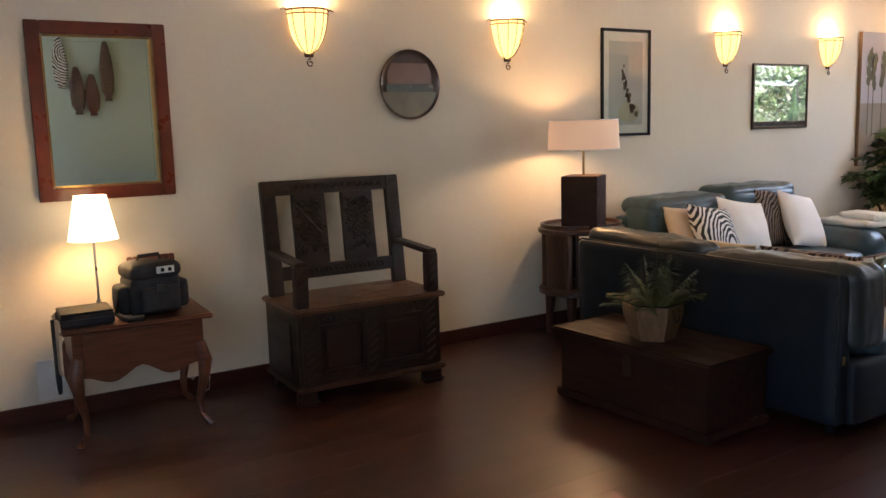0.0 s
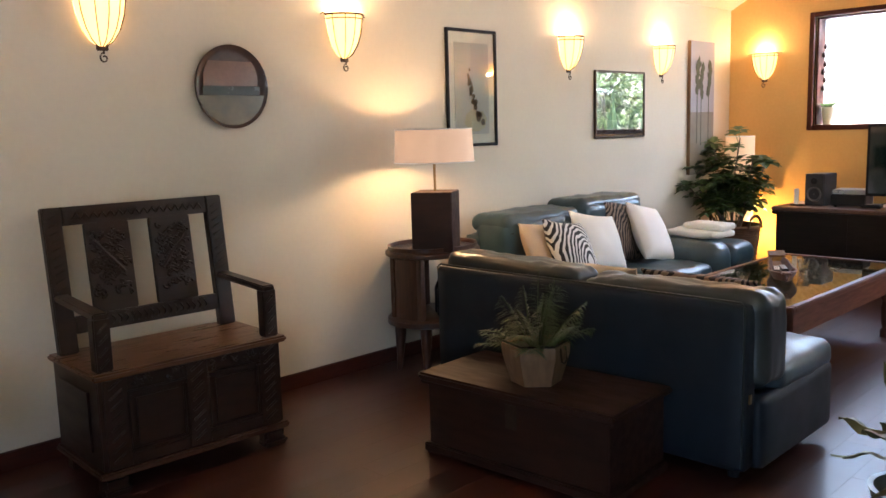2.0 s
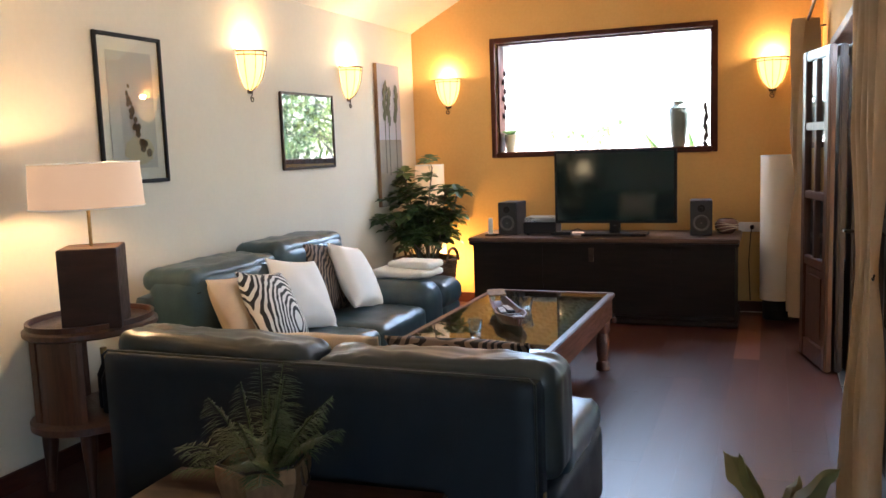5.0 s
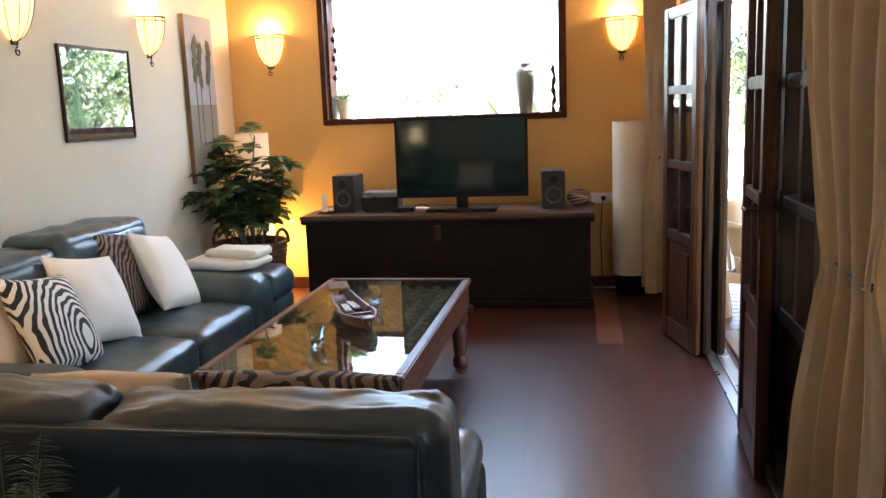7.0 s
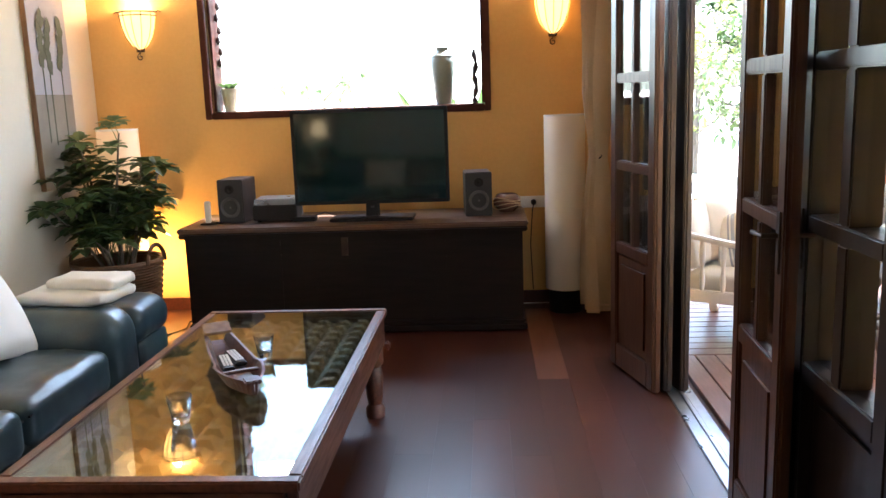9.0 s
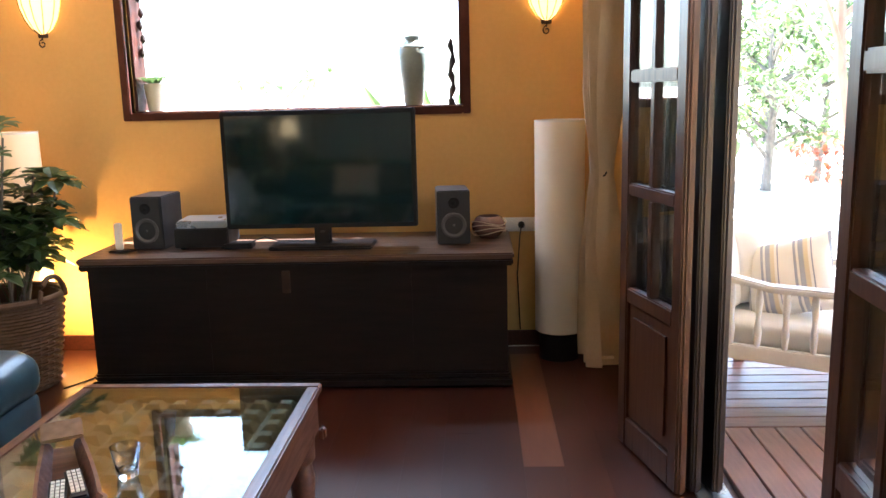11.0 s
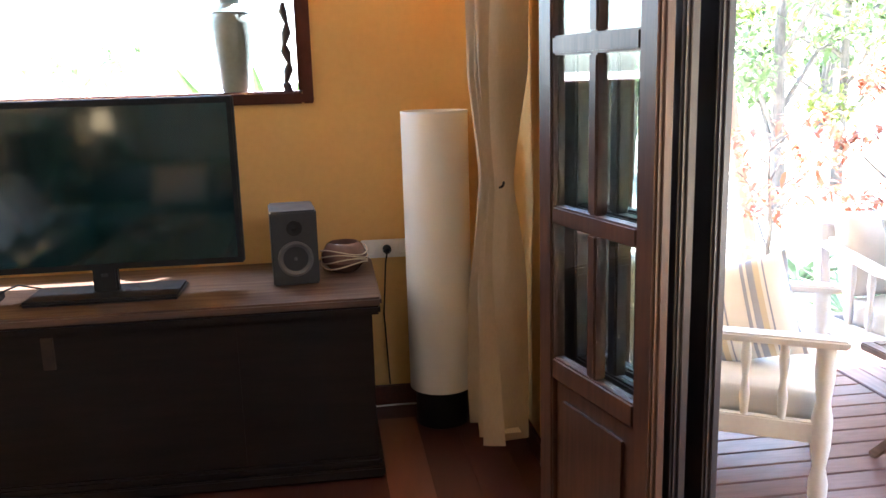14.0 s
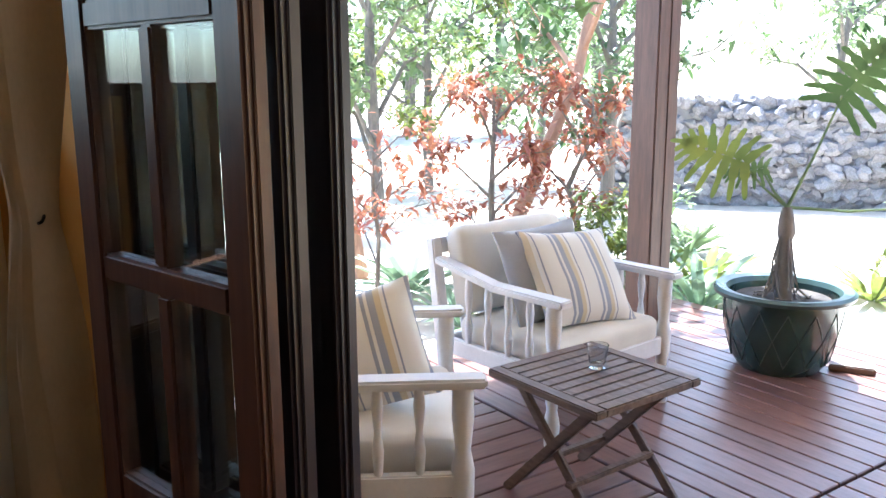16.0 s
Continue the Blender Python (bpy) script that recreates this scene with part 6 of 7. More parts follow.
# ---------------------------------------------------------------- veranda
DZ = -0.03
DECK_X1, DECK_Y0 = 9.35, -2.62
tagged(new("deck_frame", finish("deck_frame", boxes((XR + 0.17, DECK_Y0, DZ - 0.16, DECK_X1, 1.255, DZ - 0.028), bev=0), M_POSTWOOD)), "dark timber frame under the deck boards", "deck", kind="structure")
# unseen roof: shades the deck, its pale colour chosen to bounce light indoors
tagged(new("veranda_roof", finish("veranda_roof", boxes((XR + 0.17, DECK_Y0 - 0.25, 2.62, DECK_X1 + 0.3, 1.258, 2.70), bev=0), M_ROOFBOARD)), "unseen veranda roof, pale underneath to bounce daylight", "roof", kind="structure")


def post(x, y):
    p = thing("veranda_post", x, y, DZ, label="square red-brown timber veranda post", category="post", group="veranda posts")
    part("shaft", boxes((-0.095, -0.095, 0, 0.095, 0.095, 2.65), bev=0.008), M_POSTWOOD, p)
    part("shadow_strip", boxes((-0.101, -0.012, 0.01, -0.094, 0.0, 2.64), bev=0.002), M_POSTWOOD, p)


post(9.06, -1.93)
post(5.2, -2.45)


def lounge_chair(x, y, rz, label, plain_front=False):
    """White slatted armchair facing local -y."""
    c = thing("garden_armchair", x, y, DZ, rz, label, "armchair", "white garden armchairs")
    W, D = 0.76, 0.66
    for sx in (-1, 1):
        xx = sx * (W / 2)
        prof = [(0.030, 0), (0.034, 0.10), (0.022, 0.16), (0.034, 0.24), (0.036, 0.34), (0.024, 0.40), (0.034, 0.50), (0.032, 0.60)]
        part("front_leg", capped(prof, 14, at=(xx, -D / 2, 0)), M_WHITEPAINT, c, smooth=True)
        part("back_leg", shifted(boxes((xx - 0.028, -0.028, 0, xx + 0.028, 0.028, 0.78), bev=0.006), pose(0, D / 2 - 0.02, 0, -8, 0, 0)), M_WHITEPAINT, c)
        part("arm", joined([shifted(boxes((xx - 0.040, -D / 2 - 0.07, 0.600, xx + 0.040, 0.02, 0.632), bev=0.008), Matrix.Identity(4)),
                            shifted(boxes((xx - 0.036, 0.0, -0.016, xx + 0.036, D / 2 + 0.05, 0.016), bev=0.008), pose(0, 0.0, 0.616, 10, 0, 0))]), M_WHITEPAINT, c)
        part("side_rail", boxes((xx - 0.018, -D / 2, 0.25, xx + 0.018, D / 2, 0.325), bev=0.005), M_WHITEPAINT, c)
        for k in range(4):
            yy = -D / 2 + 0.13 + 0.125 * k
            part("spindle", capped([(0.013, 0.322), (0.019, 0.40), (0.011, 0.46), (0.019, 0.54), (0.013, 0.605 + 0.02 * max(0, k - 1))], 10, at=(xx, yy, 0)), M_WHITEPAINT, c, smooth=True)
    part("front_rail", boxes((-W / 2 + 0.03, -D / 2 - 0.016, 0.24, W / 2 - 0.03, -D / 2 + 0.016, 0.325), bev=0.005), M_WHITEPAINT, c)
    part("back_rail", boxes((-W / 2 + 0.03, D / 2 - 0.01, 0.24, W / 2 - 0.03, D / 2 + 0.02, 0.325), bev=0.005), M_WHITEPAINT, c)
    part("top_rail", boxes((-W / 2 + 0.02, D / 2 + 0.06, 0.70, W / 2 - 0.02, D / 2 + 0.095, 0.775), bev=0.008), M_WHITEPAINT, c)
    for k in range(5):
        xx = -0.24 + 0.12 * k
        part("back_slat", shifted(boxes((xx - 0.02, -0.008, 0.325, xx + 0.02, 0.008, 0.72), bev=0.003), pose(0, D / 2 - 0.02, 0, -8, 0, 0)), M_WHITEPAINT, c)
    for k in range(5):
        yy = -D / 2 + 0.08 + 0.125 * k
        part("seat_slat", boxes((-W / 2 + 0.02, yy - 0.025, 0.27, W / 2 - 0.02, yy + 0.025, 0.29), bev=0.003), M_WHITEPAINT, c)
    part("seat_cushion", rounded(-W / 2 + 0.035, -D / 2 - 0.01, 0.29, W / 2 - 0.035, D / 2 - 0.04, 0.425, 0.045, 11, (0, 0, 0.016), 0.008, 3), M_CREAMCUSH, c, "cream seat cushion", True)
    part("back_cushion", shifted(rounded(-W / 2 + 0.035, -0.13, 0, W / 2 - 0.035, 0.0, 0.41, 0.05, 11, (0, 0.02, 0), 0.010, 5), pose(0, D / 2 - 0.01, 0.415, -12, 0, 0)), M_CREAMCUSH, c, "cream back cushion", True)
    return c


lounge_chair(8.44, -0.61, -84, "white painted garden armchair with cream cushions")
lounge_chair(8.06, 0.64, -31, "white painted garden armchair near the doors")


def deck_pillow(m, label, mat, seed, w=0.46):
    return single("outdoor_pillow", pillow(w, w * 0.96, 0.15, 14, seed), mat, m, label, "pillow", "outdoor pillows", True)


deck_pillow(pose(8.19, -0.61, 0.405, 0, 0, -95) @ pose(0, 0, 0, -37, 3, 0), "cream and blue-grey striped pillow on the armchair", M_STRIPE, 1, 0.49)
deck_pillow(pose(8.35, -0.56, 0.405, 0, 0, -92) @ pose(0, 0, 0, -24, -3, 0), "plain grey pillow behind the striped one", M_GREYFAB, 2, 0.46)
deck_pillow(pose(7.89, 0.66, 0.405, 0, 0, -120) @ pose(0, 0, 0, -34, -16, 0), "cream and blue-grey striped pillow leaning in the armchair", M_STRIPE, 3, 0.44)
deck_pillow(pose(8.16, 0.72, 0.405, 0, 0, -60) @ pose(0, 0, 0, -20, 4, 0), "cream pillow behind the striped one", M_CREAMCUSH, 4, 0.44)


def folding_table():
    t = thing("folding_table", 7.69, -0.11, DZ, 2, "small weathered teak folding table on the deck", "side table")
    s, H = 0.265, 0.465
    part("rim", boxes((-s, -s, H - 0.03, s, -s + 0.05, H), bev=0.005), M_TEAK, t)
    part("rim", boxes((-s, s - 0.05, H - 0.03, s, s, H), bev=0.005), M_TEAK, t)
    part("rim", boxes((-s, -s + 0.05, H - 0.03, -s + 0.05, s - 0.05, H), bev=0.005), M_TEAK, t)
    part("rim", boxes((s - 0.05, -s + 0.05, H - 0.03, s, s - 0.05, H), bev=0.005), M_TEAK, t)
    n = 8
    dw = (2 * s - 0.10) / n
    for k in range(n):
        x = -s + 0.05 + dw * (k + 0.5)
        part("slat", boxes((x - dw / 2 + 0.003, -s + 0.05, H - 0.022, x + dw / 2 - 0.003, s - 0.05, H - 0.002), bev=0.003), M_TEAK, t)
    for yy, sg in ((-s + 0.07, 1), (s - 0.07, 1)):
        for d in (-1, 1):
            o = 0.013 * d
            a, b = Vector((-d * 0.20, yy + o, H - 0.03)), Vector((d * 0.22, yy + o, 0.0))
            dr = (b - a).normalized()
            L = (b - a).length
            ang = math.degrees(math.atan2(dr.z, dr.x))
            part("leg", shifted(boxes((0, -0.011, -0.018, L, 0.011, 0.018), bev=0.004), Matrix.Translation(a) @ pose(0, 0, 0, 0, -ang, 0)), M_TEAK, t)
    for x in (-0.10, 0.10):
        part("stretcher", boxes((x - 0.016, -s + 0.05, 0.125, x + 0.016, s - 0.05, 0.145), bev=0.004), M_TEAK, t)


folding_table()
tumbler(7.72, -0.16, DZ + 0.465, "clear drinking glass on the teak table")

pp = thing("glazed_planter", 8.13, -1.92, DZ, label="big dark green glazed pot with crossed ribs", category="plant pot")
part("pot", lathe([(0.0005, 0.001), (0.20, 0.001), (0.245, 0.06), (0.285, 0.22), (0.300, 0.36), (0.295, 0.395), (0.27, 0.395), (0.26, 0.34), (0.0005, 0.34)], 48), M_GREENPOT, pp, smooth=True)
part("lip", lathe([(0.298, 0.385), (0.345, 0.395), (0.352, 0.415), (0.335, 0.428), (0.285, 0.420), (0.270, 0.395)], 48), M_POTLIP, pp, "paler flared lip", True)
for k in range(14):
    for s in (-1, 1):
        pts = []
        for i in range(9):
            f = i / 8
            z = 0.06 + 0.29 * f
            r = 0.2455 + (0.040 * z_ if (z_ := (z - 0.06) / 0.16) < 1 else 0.040 + 0.015 * (z - 0.22) / 0.14)
            a = 6.2832 * k / 14 + s * 0.45 * f
            pts.append((r * math.cos(a), r * math.sin(a), z))
        part("rib", tube(pts, 0.0032, 5), M_POTLIP, pp, smooth=True)
part("soil", capped([(0.262, 0.342), (0.24, 0.37)], 28), M_SOIL, pp)
br = thing("loose_brick", 7.86, -2.16, DZ, 30, "flat brown block on the deck by the pot", "block")
part("block", boxes((-0.11, -0.06, 0, 0.11, 0.06, 0.035), bev=0.006), M_TEAK, br)

ph = thing("philodendron", 8.13, -1.92, DZ + 0.37, label="philodendron with split leaves and bare knotted trunk", category="plant")
CROWN = Vector((0.06, -0.07, 0.46))
part("trunk", tube([(0, 0, -0.02), (0.01, -0.02, 0.07), (0.02, -0.03, 0.16), (0.045, -0.05, 0.27), (0.04, -0.05, 0.33), (0.055, -0.065, 0.40), CROWN], [0.050, 0.032, 0.040, 0.030, 0.045, 0.040, 0.024], 12), M_GREYBARK, ph, smooth=True)
rnd = random.Random(8)
for k in range(20):
    a, z = rnd.uniform(0, 6.28), rnd.uniform(0.16, 0.38)
    c, s_ = math.cos(a), math.sin(a)
    x, y = 0.12 * z, -0.14 * z
    e = rnd.uniform(0.04, 0.085)
    pts = [(x + 0.03 * c, y + 0.03 * s_, z), (x + 0.055 * c, y + 0.055 * s_, z * 0.6), (e * c, e * s_, 0.06), (e * 1.5 * math.cos(a + 0.5), e * 1.5 * math.sin(a + 0.5), 0.008)]
    if k % 2:
        pts.append((e * 2.0 * math.cos(a + 1.1), e * 2.0 * math.sin(a + 1.1), 0.008))
    part("aerial_root", tube(pts, 0.0042, 5), M_GREYBARK, ph, smooth=True)


def finger(bm, base, d, up, length, width):
    """One lobe of a cut leaf: broad where it joins, rounded at its end."""
    s = d.cross(up).normalized()
    rows_ = []
    for f, wd in ((0, 1.0), (0.42, 1.0), (0.52, 0.62), (0.85, 0.60), (0.96, 0.40), (1.0, 0.08)):
        c = base + d * length * f - Vector((0, 0, 1)) * 0.16 * length * f * f + up * 0.10 * length * f * (1 - f)
        rows_.append((bm.verts.new(c - s * width * wd / 2), bm.verts.new(c + s * width * wd / 2)))
    for a, b in zip(rows_, rows_[1:]):
        bm.faces.new((a[0], a[1], b[1], b[0]))


def split_leaf(parent, base, tip, up, size, mat, along=None):
    """A long stalk with a deeply lobed leaf at its end."""
    base, tip, up = Vector(base), Vector(tip), Vector(up).normalized()
    mid = base.lerp(tip, 0.5) + Vector((0, 0, -0.02))
    part("stalk", tube([base, base.lerp(mid, 0.6), mid, tip], [0.010, 0.008, 0.007, 0.005], 6), M_LEAFPALE, parent, smooth=True)
    bm = bmesh.new()
    d = Vector(along) if along else tip - base
    d = (d - up * d.dot(up)).normalized()
    s = d.cross(up)
    n = 8
    for i in range(n):
        f = i / (n - 1)
        q = tip + d * size * (f * 0.86 - 0.06)
        ll = size * (0.56 * math.sin(math.pi * (0.30 + 0.62 * f)) ** 0.8 + 0.03)
        for sg in (-1, 1):
            dr = (s * sg + d * (-0.45 + 1.5 * f)).normalized()
            finger(bm, q, dr, up, ll, size * 0.135)
    finger(bm, tip + d * size * 0.75, d, up, size * 0.34, size * 0.12)
    part("split_leaf", bm, mat, parent)


FACE = (-0.45, 0.75, 0.45)
split_leaf(ph, CROWN, (0.23, 0.11, 0.70), FACE, 0.36, M_LEAFYEL, (0.5, 0.5, 0.35))
split_leaf(ph, CROWN, (-0.02, -0.36, 1.03), FACE, 0.40, M_LEAF, (-0.2, -0.4, 0.5))
split_leaf(ph, CROWN, (0.16, 0.03, 0.66), (-0.2, 0.6, 0.7), 0.20, M_LEAF, (0.1, 0.3, 0.2))
split_leaf(ph, CROWN, (-0.30, -0.62, 0.45), (-0.2, 0.2, 0.9), 0.30, M_LEAFPALE)

# ---------------------------------------------------------------- garden
gm = bmesh.new()
bmesh.ops.create_grid(gm, x_segments=90, y_segments=90, size=1)
for v in gm.verts:
    u = v.co.copy()
    v.co.x = 8 + math.copysign(abs(u.x) ** 2.6, u.x) * 700
    v.co.y = -2 + math.copysign(abs(u.y) ** 2.6, u.y) * 700
    dd = max(0.0, math.hypot(v.co.x - 6, v.co.y - 1) - 5)
    v.co.z = -0.22 + 0.05 * noise.noise(v.co * 0.5) * min(1, dd)
tagged(new("ground", finish("ground", gm, M_GROUND, True)), "pale sunlit gravel and sand garden ground", "ground", kind="structure")


def stone_wall(x0, y0, x1, y1, h, n_len, rows, seed):
    w = thing("stone_wall", x0, y0, -0.25, math.degrees(math.atan2(y1 - y0, x1 - x0)), "rough dry-laid dark field stone garden wall", "stone wall")
    L = math.hypot(x1 - x0, y1 - y0)
    rnd_ = random.Random(seed)
    part("core", boxes((0, 0.0, 0, L, 0.16, h * 0.93), bev=0.02), M_STONE, w)
    shapes = []
    for k in range(8):
        bm = bmesh.new()
        bmesh.ops.create_icosphere(bm, subdivisions=2, radius=1)
        for v in bm.verts:
            v.co *= 1 + 0.75 * noise.noise(v.co * 1.3 + Vector((k * 5, 0, 0)))
            v.co.z *= 0.8
        shapes.append(finish("stone", bm, M_STONE))
    for r in range(rows):
        for i in range(n_len):
            ob = new("stone", shapes[rnd_.randrange(8)])
            ob.parent = w
            s = L / n_len * 0.72
            ob.matrix_local = pose(L * (i + 0.5 * (r % 2) + rnd_.uniform(-0.1, 0.3)) / n_len, rnd_.uniform(-0.1, 0.1), h * (r + 0.4) / rows, rnd_.uniform(-25, 25), rnd_.uniform(-25, 25), rnd_.uniform(0, 360)) @ Matrix.Diagonal((s * rnd_.uniform(0.8, 1.2), s * rnd_.uniform(0.8, 1.1), h / rows * rnd_.uniform(0.65, 1.0), 1))


stone_wall(14.2, -6.7, 9.9, -9.8, 1.50, 29, 10, 5)


def tree(name, x, y, h, spread, n_leaf, size, mat, bark, label, seed, limbs=7, r0=0.09, lean=(0, 0), z0=-0.22, low=0.35, wide=0.42):
    """Tapered trunk, limbs and a loose crown of separate leaves."""
    t = thing(name, x, y, z0, label=label, category="tree" if h > 2.2 else "bush", group="garden plants")
    rnd_ = random.Random(seed)
    wood, crown = [], bmesh.new()
    top = Vector((lean[0], lean[1], h * 0.80))
    mid = top * 0.5 + Vector((rnd_.uniform(-0.15, 0.15), rnd_.uniform(-0.15, 0.15), 0))
    wood.append(tube([(0, 0, 0), mid * 0.5, mid, top * 0.8, top], [r0, r0 * 0.85, r0 * 0.7, r0 * 0.5, r0 * 0.2], 8))
    twigs = []
    for k in range(limbs):
        f = low + (0.95 - low) * k / max(1, limbs - 1)
        b = mid * (f / 0.5) if f < 0.5 else mid.lerp(top, (f - 0.5) / 0.5)
        a = k * 2.4 + rnd_.uniform(-0.4, 0.4)
        ln = spread * rnd_.uniform(0.6, 1.0)
        e = b + Vector((math.cos(a) * ln, math.sin(a) * ln, h * rnd_.uniform(0.06, 0.24)))
        m_ = b.lerp(e, 0.5) + Vector((0, 0, 0.05 * h))
        rr = r0 * 0.42
        wood.append(tube([b, m_, e], [rr, rr * 0.65, rr * 0.2], 6))
        for j in range(4):
            q = m_.lerp(e, j / 3)
            e2 = q + Vector((rnd_.uniform(-1, 1), rnd_.uniform(-1, 1), rnd_.uniform(-0.2, 0.9))) * spread * 0.42
            wood.append(tube([q, q.lerp(e2, 0.5) + Vector((0, 0, 0.02)), e2], [rr * 0.3, rr * 0.2, rr * 0.1], 4))
            twigs.append((q, e2))
    for i in range(n_leaf):
        a, b = twigs[rnd_.randrange(len(twigs))]
        q = a.lerp(b, rnd_.uniform(0.2, 1.05)) + Vector((rnd_.gauss(0, 1), rnd_.gauss(0, 1), rnd_.gauss(0, 0.7))) * size * 0.6
        d = Vector((rnd_.uniform(-1, 1), rnd_.uniform(-1, 1), rnd_.uniform(-0.5, 0.7)))
        s = size * rnd_.uniform(0.6, 1.15)
        leaf(crown, q, d, s, s * wide, 0.3)
    part("trunk", joined(wood), bark, t, smooth=True)
    part("crown", crown, mat, t)
    return t


def rosette(x, y, n, length, width, mat, label, seed, z=-0.22, rise=0.9):
    t = thing("agave", x, y, z, label=label, category="plant", group="garden rosettes")
    rnd_ = random.Random(seed)
    for k in range(n):
        a = k * 2.4
        bm = bmesh.new()
        leaf(bm, (0.03 * math.cos(a), 0.03 * math.sin(a), 0), (math.cos(a), math.sin(a), rise * (0.25 + 1.4 * k / n)), length * rnd_.uniform(0.75, 1.1), width, 0.28, 0.25)
        part("blade", bm, mat, t)


# red-leaved shrubs and the pink-stemmed tree beyond the armchairs
tree("red_shrub", 11.0, -2.25, 1.95, 0.62, 900, 0.11, M_LEAFRED, M_GREYBARK, "loose red-leaved croton shrub beyond the deck", 1, 9, 0.035, low=0.2)
tree("red_shrub", 10.9, -3.25, 1.9, 0.62, 900, 0.11, M_LEAFRED, M_GREYBARK, "loose red-leaved croton shrub beyond the deck", 2, 9, 0.035, low=0.2)
tree("red_shrub", 10.6, -0.9, 1.5, 0.5, 420, 0.11, M_LEAFRED, M_GREYBARK, "thin red-leaved croton shrub beyond the deck", 3, 8, 0.022, low=0.35)
tree("pink_tree", 11.4, -2.6, 4.3, 1.35, 420, 0.24, M_LEAF, M_BARK, "tree with smooth pink trunk and large leaves", 4, 8, 0.075, lean=(-0.3, -1.2), low=0.5, wide=0.5)
tree("pink_tree", 11.9, -1.5, 4.6, 1.35, 380, 0.24, M_LEAF, M_BARK, "tree with smooth pink trunk and large leaves", 5, 8, 0.08, lean=(0.2, 0.4), low=0.5, wide=0.5)
ring = random.Random(5)
for i in range(30):
    a = radians(-118 + 168 * i / 29 + ring.uniform(-2, 2))
    far = ring.uniform(8.0, 13.5)
    if i > 19 or i in (8, 9, 11, 12):
        continue
    tree("garden_tree", 7.0 + far * math.cos(a), 0.2 + far * math.sin(a), ring.uniform(3.2, 5.4), ring.uniform(1.2, 1.7), 1700, 0.19, (M_LEAFPALE, M_LEAF, M_LEAFPALE, M_LEAFYEL)[i % 4], M_GREYBARK, "sunlit garden tree with loose pale foliage", 100 + i, 12, 0.09, low=0.12)
for i in range(26):
    a = radians(-120 + 172 * i / 25)
    if i > 17 or i in (7, 9, 10):
        continue
    tree("far_tree", 7.0 + 24 * math.cos(a), 0.2 + 24 * math.sin(a), ring.uniform(6, 8.5), 2.6, 1500, 0.42, (M_LEAF, M_LEAFPALE)[i % 2], M_GREYBARK, "pale sunlit tree at the far side of the garden", 200 + i, 12, 0.2, low=0.12)
for i, (x, y, n, L, mt) in enumerate(((10.2, -1.35, 18, 0.55, M_AGAVE), (9.9, -3.0, 16, 0.62, M_AGAVE), (10.4, -3.6, 18, 0.60, M_AGAVE), (9.75, -0.2, 16, 0.45, M_LEAFYEL), (10.6, 0.4, 18, 0.55, M_AGAVE), (10.9, -4.6, 18, 0.7, M_LEAFPALE), (8.9, -4.3, 18, 0.55, M_LEAFYEL), (9.45, -2.95, 20, 0.80, M_AGAVE), (11.2, -1.55, 22, 0.75, M_AGAVE), (9.9, -3.55, 18, 0.75, M_LEAFYEL), (9.7, 2.35, 18, 0.75, M_LEAFPALE))):
    rosette(x, y, n, L, L * 0.13, mt, "pale green spiky rosette plant in the garden bed", 40 + i, -0.22 if i < 10 else 1.2 - 0.1)
for i, (x, y, h, mt) in enumerate(((10.3, -3.3, 0.7, M_LEAFPALE), (10.4, -2.9, 0.8, M_LEAFYEL), (8.6, -4.6, 0.5, M_LEAFYEL))):
    tree("low_bush", x, y, h, 0.32, 420, 0.12, mt, M_GREYBARK, "low pale green bush before the stone wall", 300 + i, 8, 0.018, low=0.1)
# planted bank outside the east window
bank = bmesh.new()
bmesh.ops.create_grid(bank, x_segments=24, y_segments=40, size=1)
for v in bank.verts:
    u = v.co.copy()
    v.co = Vector((12.2 + u.x * 1.9, 4.0 + u.y * 4.4, -0.25 + 1.15 * (1 - u.x * u.x) * max(0, 1 - u.y ** 4) + 0.15 * noise.noise(Vector((u.x * 3, u.y * 6, 0)))))
tagged(new("garden_bank", finish("garden_bank", bank, M_GROUND, True)), "low sunlit earth bank outside the window", "ground", kind="structure")
for i, (x, y, h, mt) in enumerate(((12.3, 4.1, 1.45, M_LEAFPALE), (12.4, 5.2, 0.9, M_LEAFPALE), (12.2, 1.9, 0.9, M_LEAFPALE))):
    tree("garden_bush", x, y, h, 0.6, 700, 0.10, mt, M_GREYBARK, "loose sunlit bush outside the window", 60 + i, 8, 0.03, z0=0.4, low=0.15)

rosette(10.62, 2.40, 11, 2.7, 0.17, M_LEAF, "tall pale green spiky plant outside the window", 71, 0.05, 3.2)


# ---------------------------------------------------------------- floor planks and deck boards
def plank_mesh(name, L, W, T, mat, b=0.0025):
    bm = bmesh.new()
    lo = [bm.verts.new((x, y, -T)) for x, y in ((0, 0), (L, 0), (L, W), (0, W))]
    md = [bm.verts.new((x, y, -b)) for x, y in ((0, 0), (L, 0), (L, W), (0, W))]
    hi = [bm.verts.new((x, y, 0)) for x, y in ((b, b), (L - b, b), (L - b, W - b), (b, W - b))]
    for A, C in ((lo, md), (md, hi)):
        for i in range(4):
            bm.faces.new((A[i], A[(i + 1) % 4], C[(i + 1) % 4], C[i]))
    bm.faces.new(hi)
    return finish(name, bm, mat)


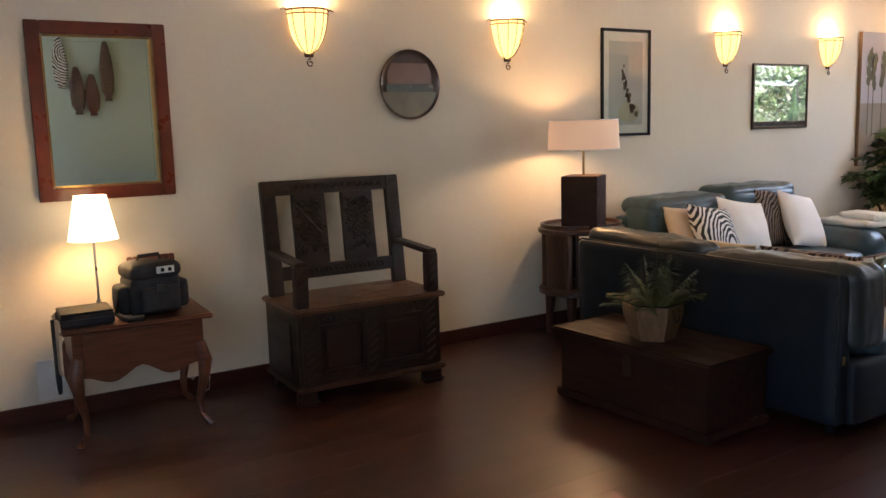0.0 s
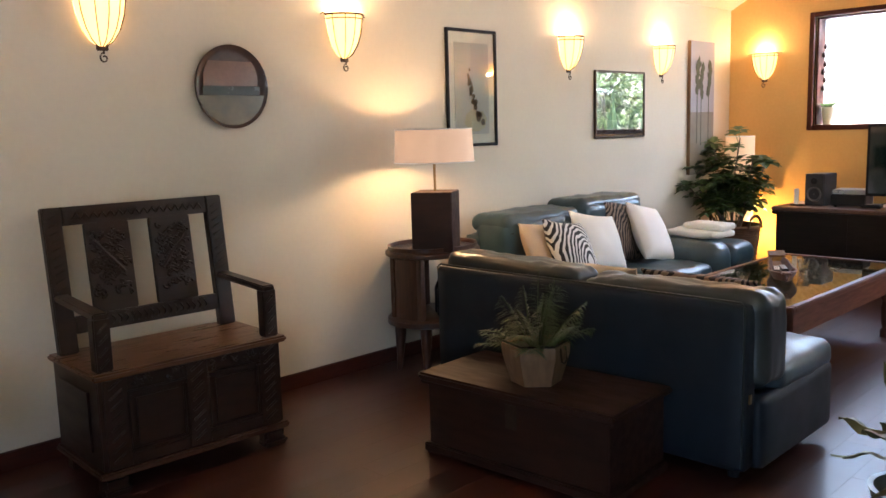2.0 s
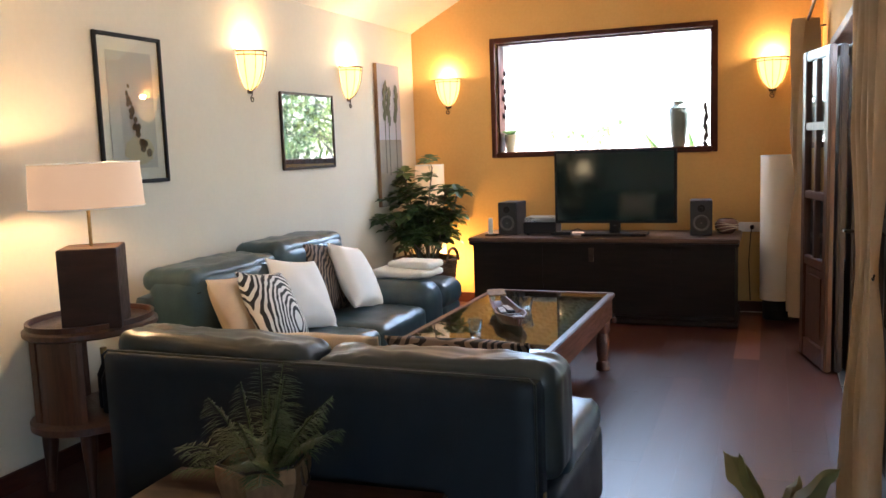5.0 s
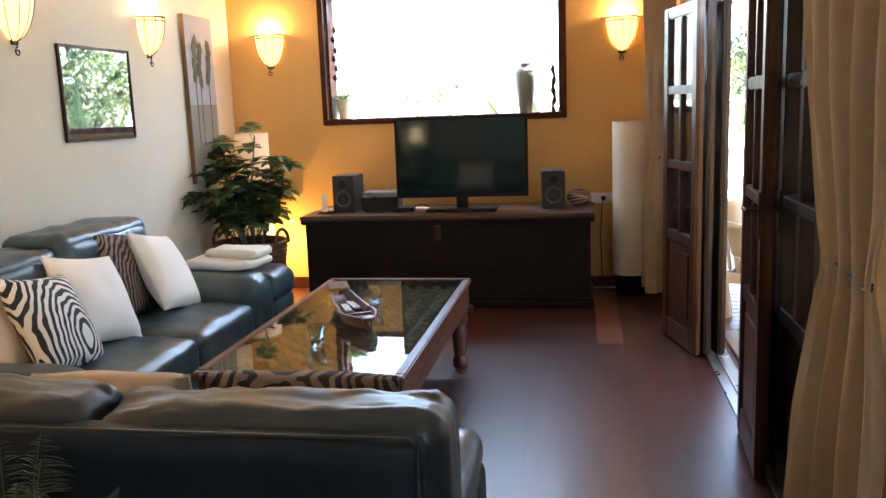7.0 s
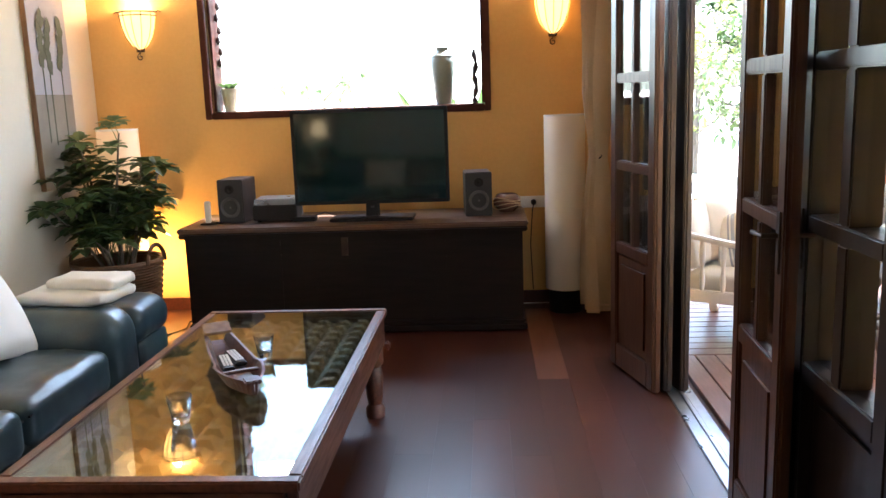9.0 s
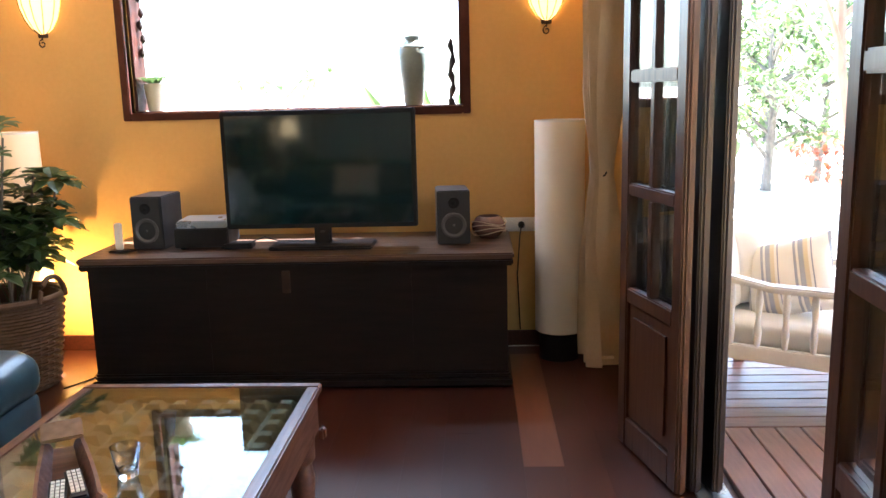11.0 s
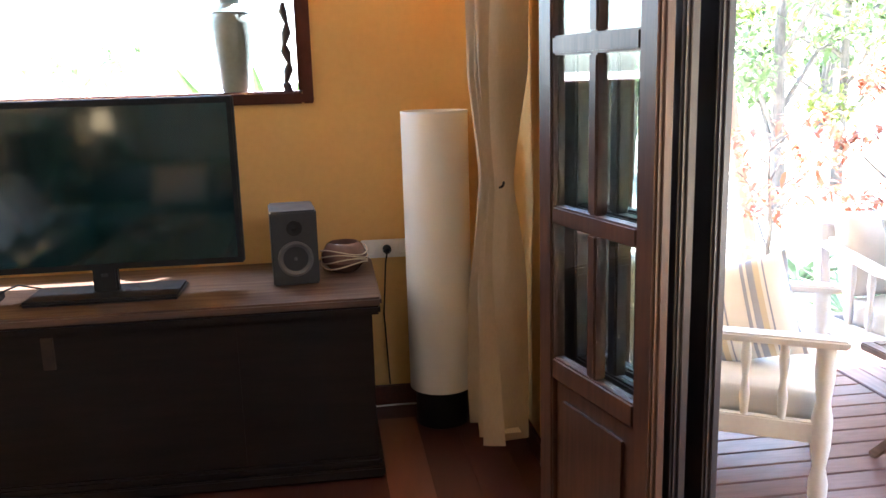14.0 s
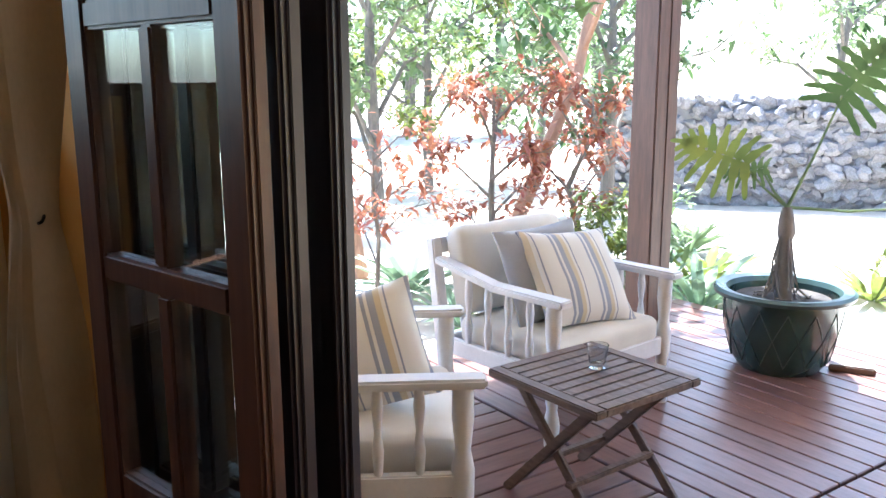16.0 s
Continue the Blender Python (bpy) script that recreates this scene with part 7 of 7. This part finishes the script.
rnd = random.Random(77)
PW, GAP = 0.168, 0.0003
lens = [0.9, 1.2, 1.5, 1.8, 2.1]
meshes = {L: plank_mesh("plank", L - GAP, PW - GAP, 0.018, M_FLOOR, 0.0003) for L in lens}
far_bits = []
count = 0
y = 1.36 - PW * 29
while y < YN - 0.02:
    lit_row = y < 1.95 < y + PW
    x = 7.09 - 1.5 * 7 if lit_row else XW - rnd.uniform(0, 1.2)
    while x < XE:
        L = 1.5 if lit_row else rnd.choice(lens)
        end = min(x + L, XE - 0.001)
        inside = y >= 1.35 or x + L < XR
        if not inside and x < XR and y < 1.35:
            end, inside = XR - 0.001, True
        ymax = min(y + PW, YN - 0.001)
        if inside and end - x > 0.06:
            cx = (x + end) / 2
            near = (cx > -0.2 and y > 0.9) and count < 296
            if near and abs(end - x - L) < 1e-6 and ymax == y + PW:
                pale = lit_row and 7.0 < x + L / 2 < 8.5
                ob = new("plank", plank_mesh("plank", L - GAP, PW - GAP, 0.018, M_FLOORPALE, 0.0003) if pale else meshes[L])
                ob.parent = sub
                ob.location = (x, y, 0)
                count += 1
            else:
                far_bits.append((x, y, end - GAP, ymax - GAP))
        x += L
    y += PW
bm = bmesh.new()
for x0, y0, x1, y1 in far_bits:
    q = [bm.verts.new(p_) for p_ in ((x0, y0, -0.018), (x1, y0, -0.018), (x1, y1, -0.018), (x0, y1, -0.018), (x0, y0, 0), (x1, y0, 0), (x1, y1, 0), (x0, y1, 0))]
    for f in ((0, 1, 5, 4), (1, 2, 6, 5), (2, 3, 7, 6), (3, 0, 4, 7), (4, 5, 6, 7)):
        bm.faces.new([q[i] for i in f])
ob = new("far_planks", finish("far_planks", bm, M_FLOOR))
ob.parent = sub
tagged(ob, "dark red floor planks", kind="stuff")

deck = bpy.data.objects["deck_frame"]
BW, BG = 0.118, 0.007
dl = {}


def board(x, y, L, along_y):
    L = round(L, 3)
    if L < 0.05:
        return
    if L not in dl:
        dl[L] = plank_mesh("deck_board", L, BW - BG, 0.026, M_DECK, 0.004)
    ob = new("deck_board", dl[L])
    ob.parent = deck
    ob.matrix_world = pose(x + (BW - BG if along_y else 0), y, DZ, 0, 0, 90 if along_y else 0)


x = 7.56
while x < DECK_X1 - 0.05:
    board(x, -0.325, 1.575, True)
    x += BW
y = -0.325
while y < 1.20:
    board(XR + 0.18, y, 7.55 - XR - 0.18, False)
    y += BW
y = -0.335 - BW
while y > DECK_Y0 - 0.02:
    board(7.205, y, DECK_X1 - 7.205, False)
    board(XR + 0.18, y, 7.19 - XR - 0.18, False)
    y -= BW
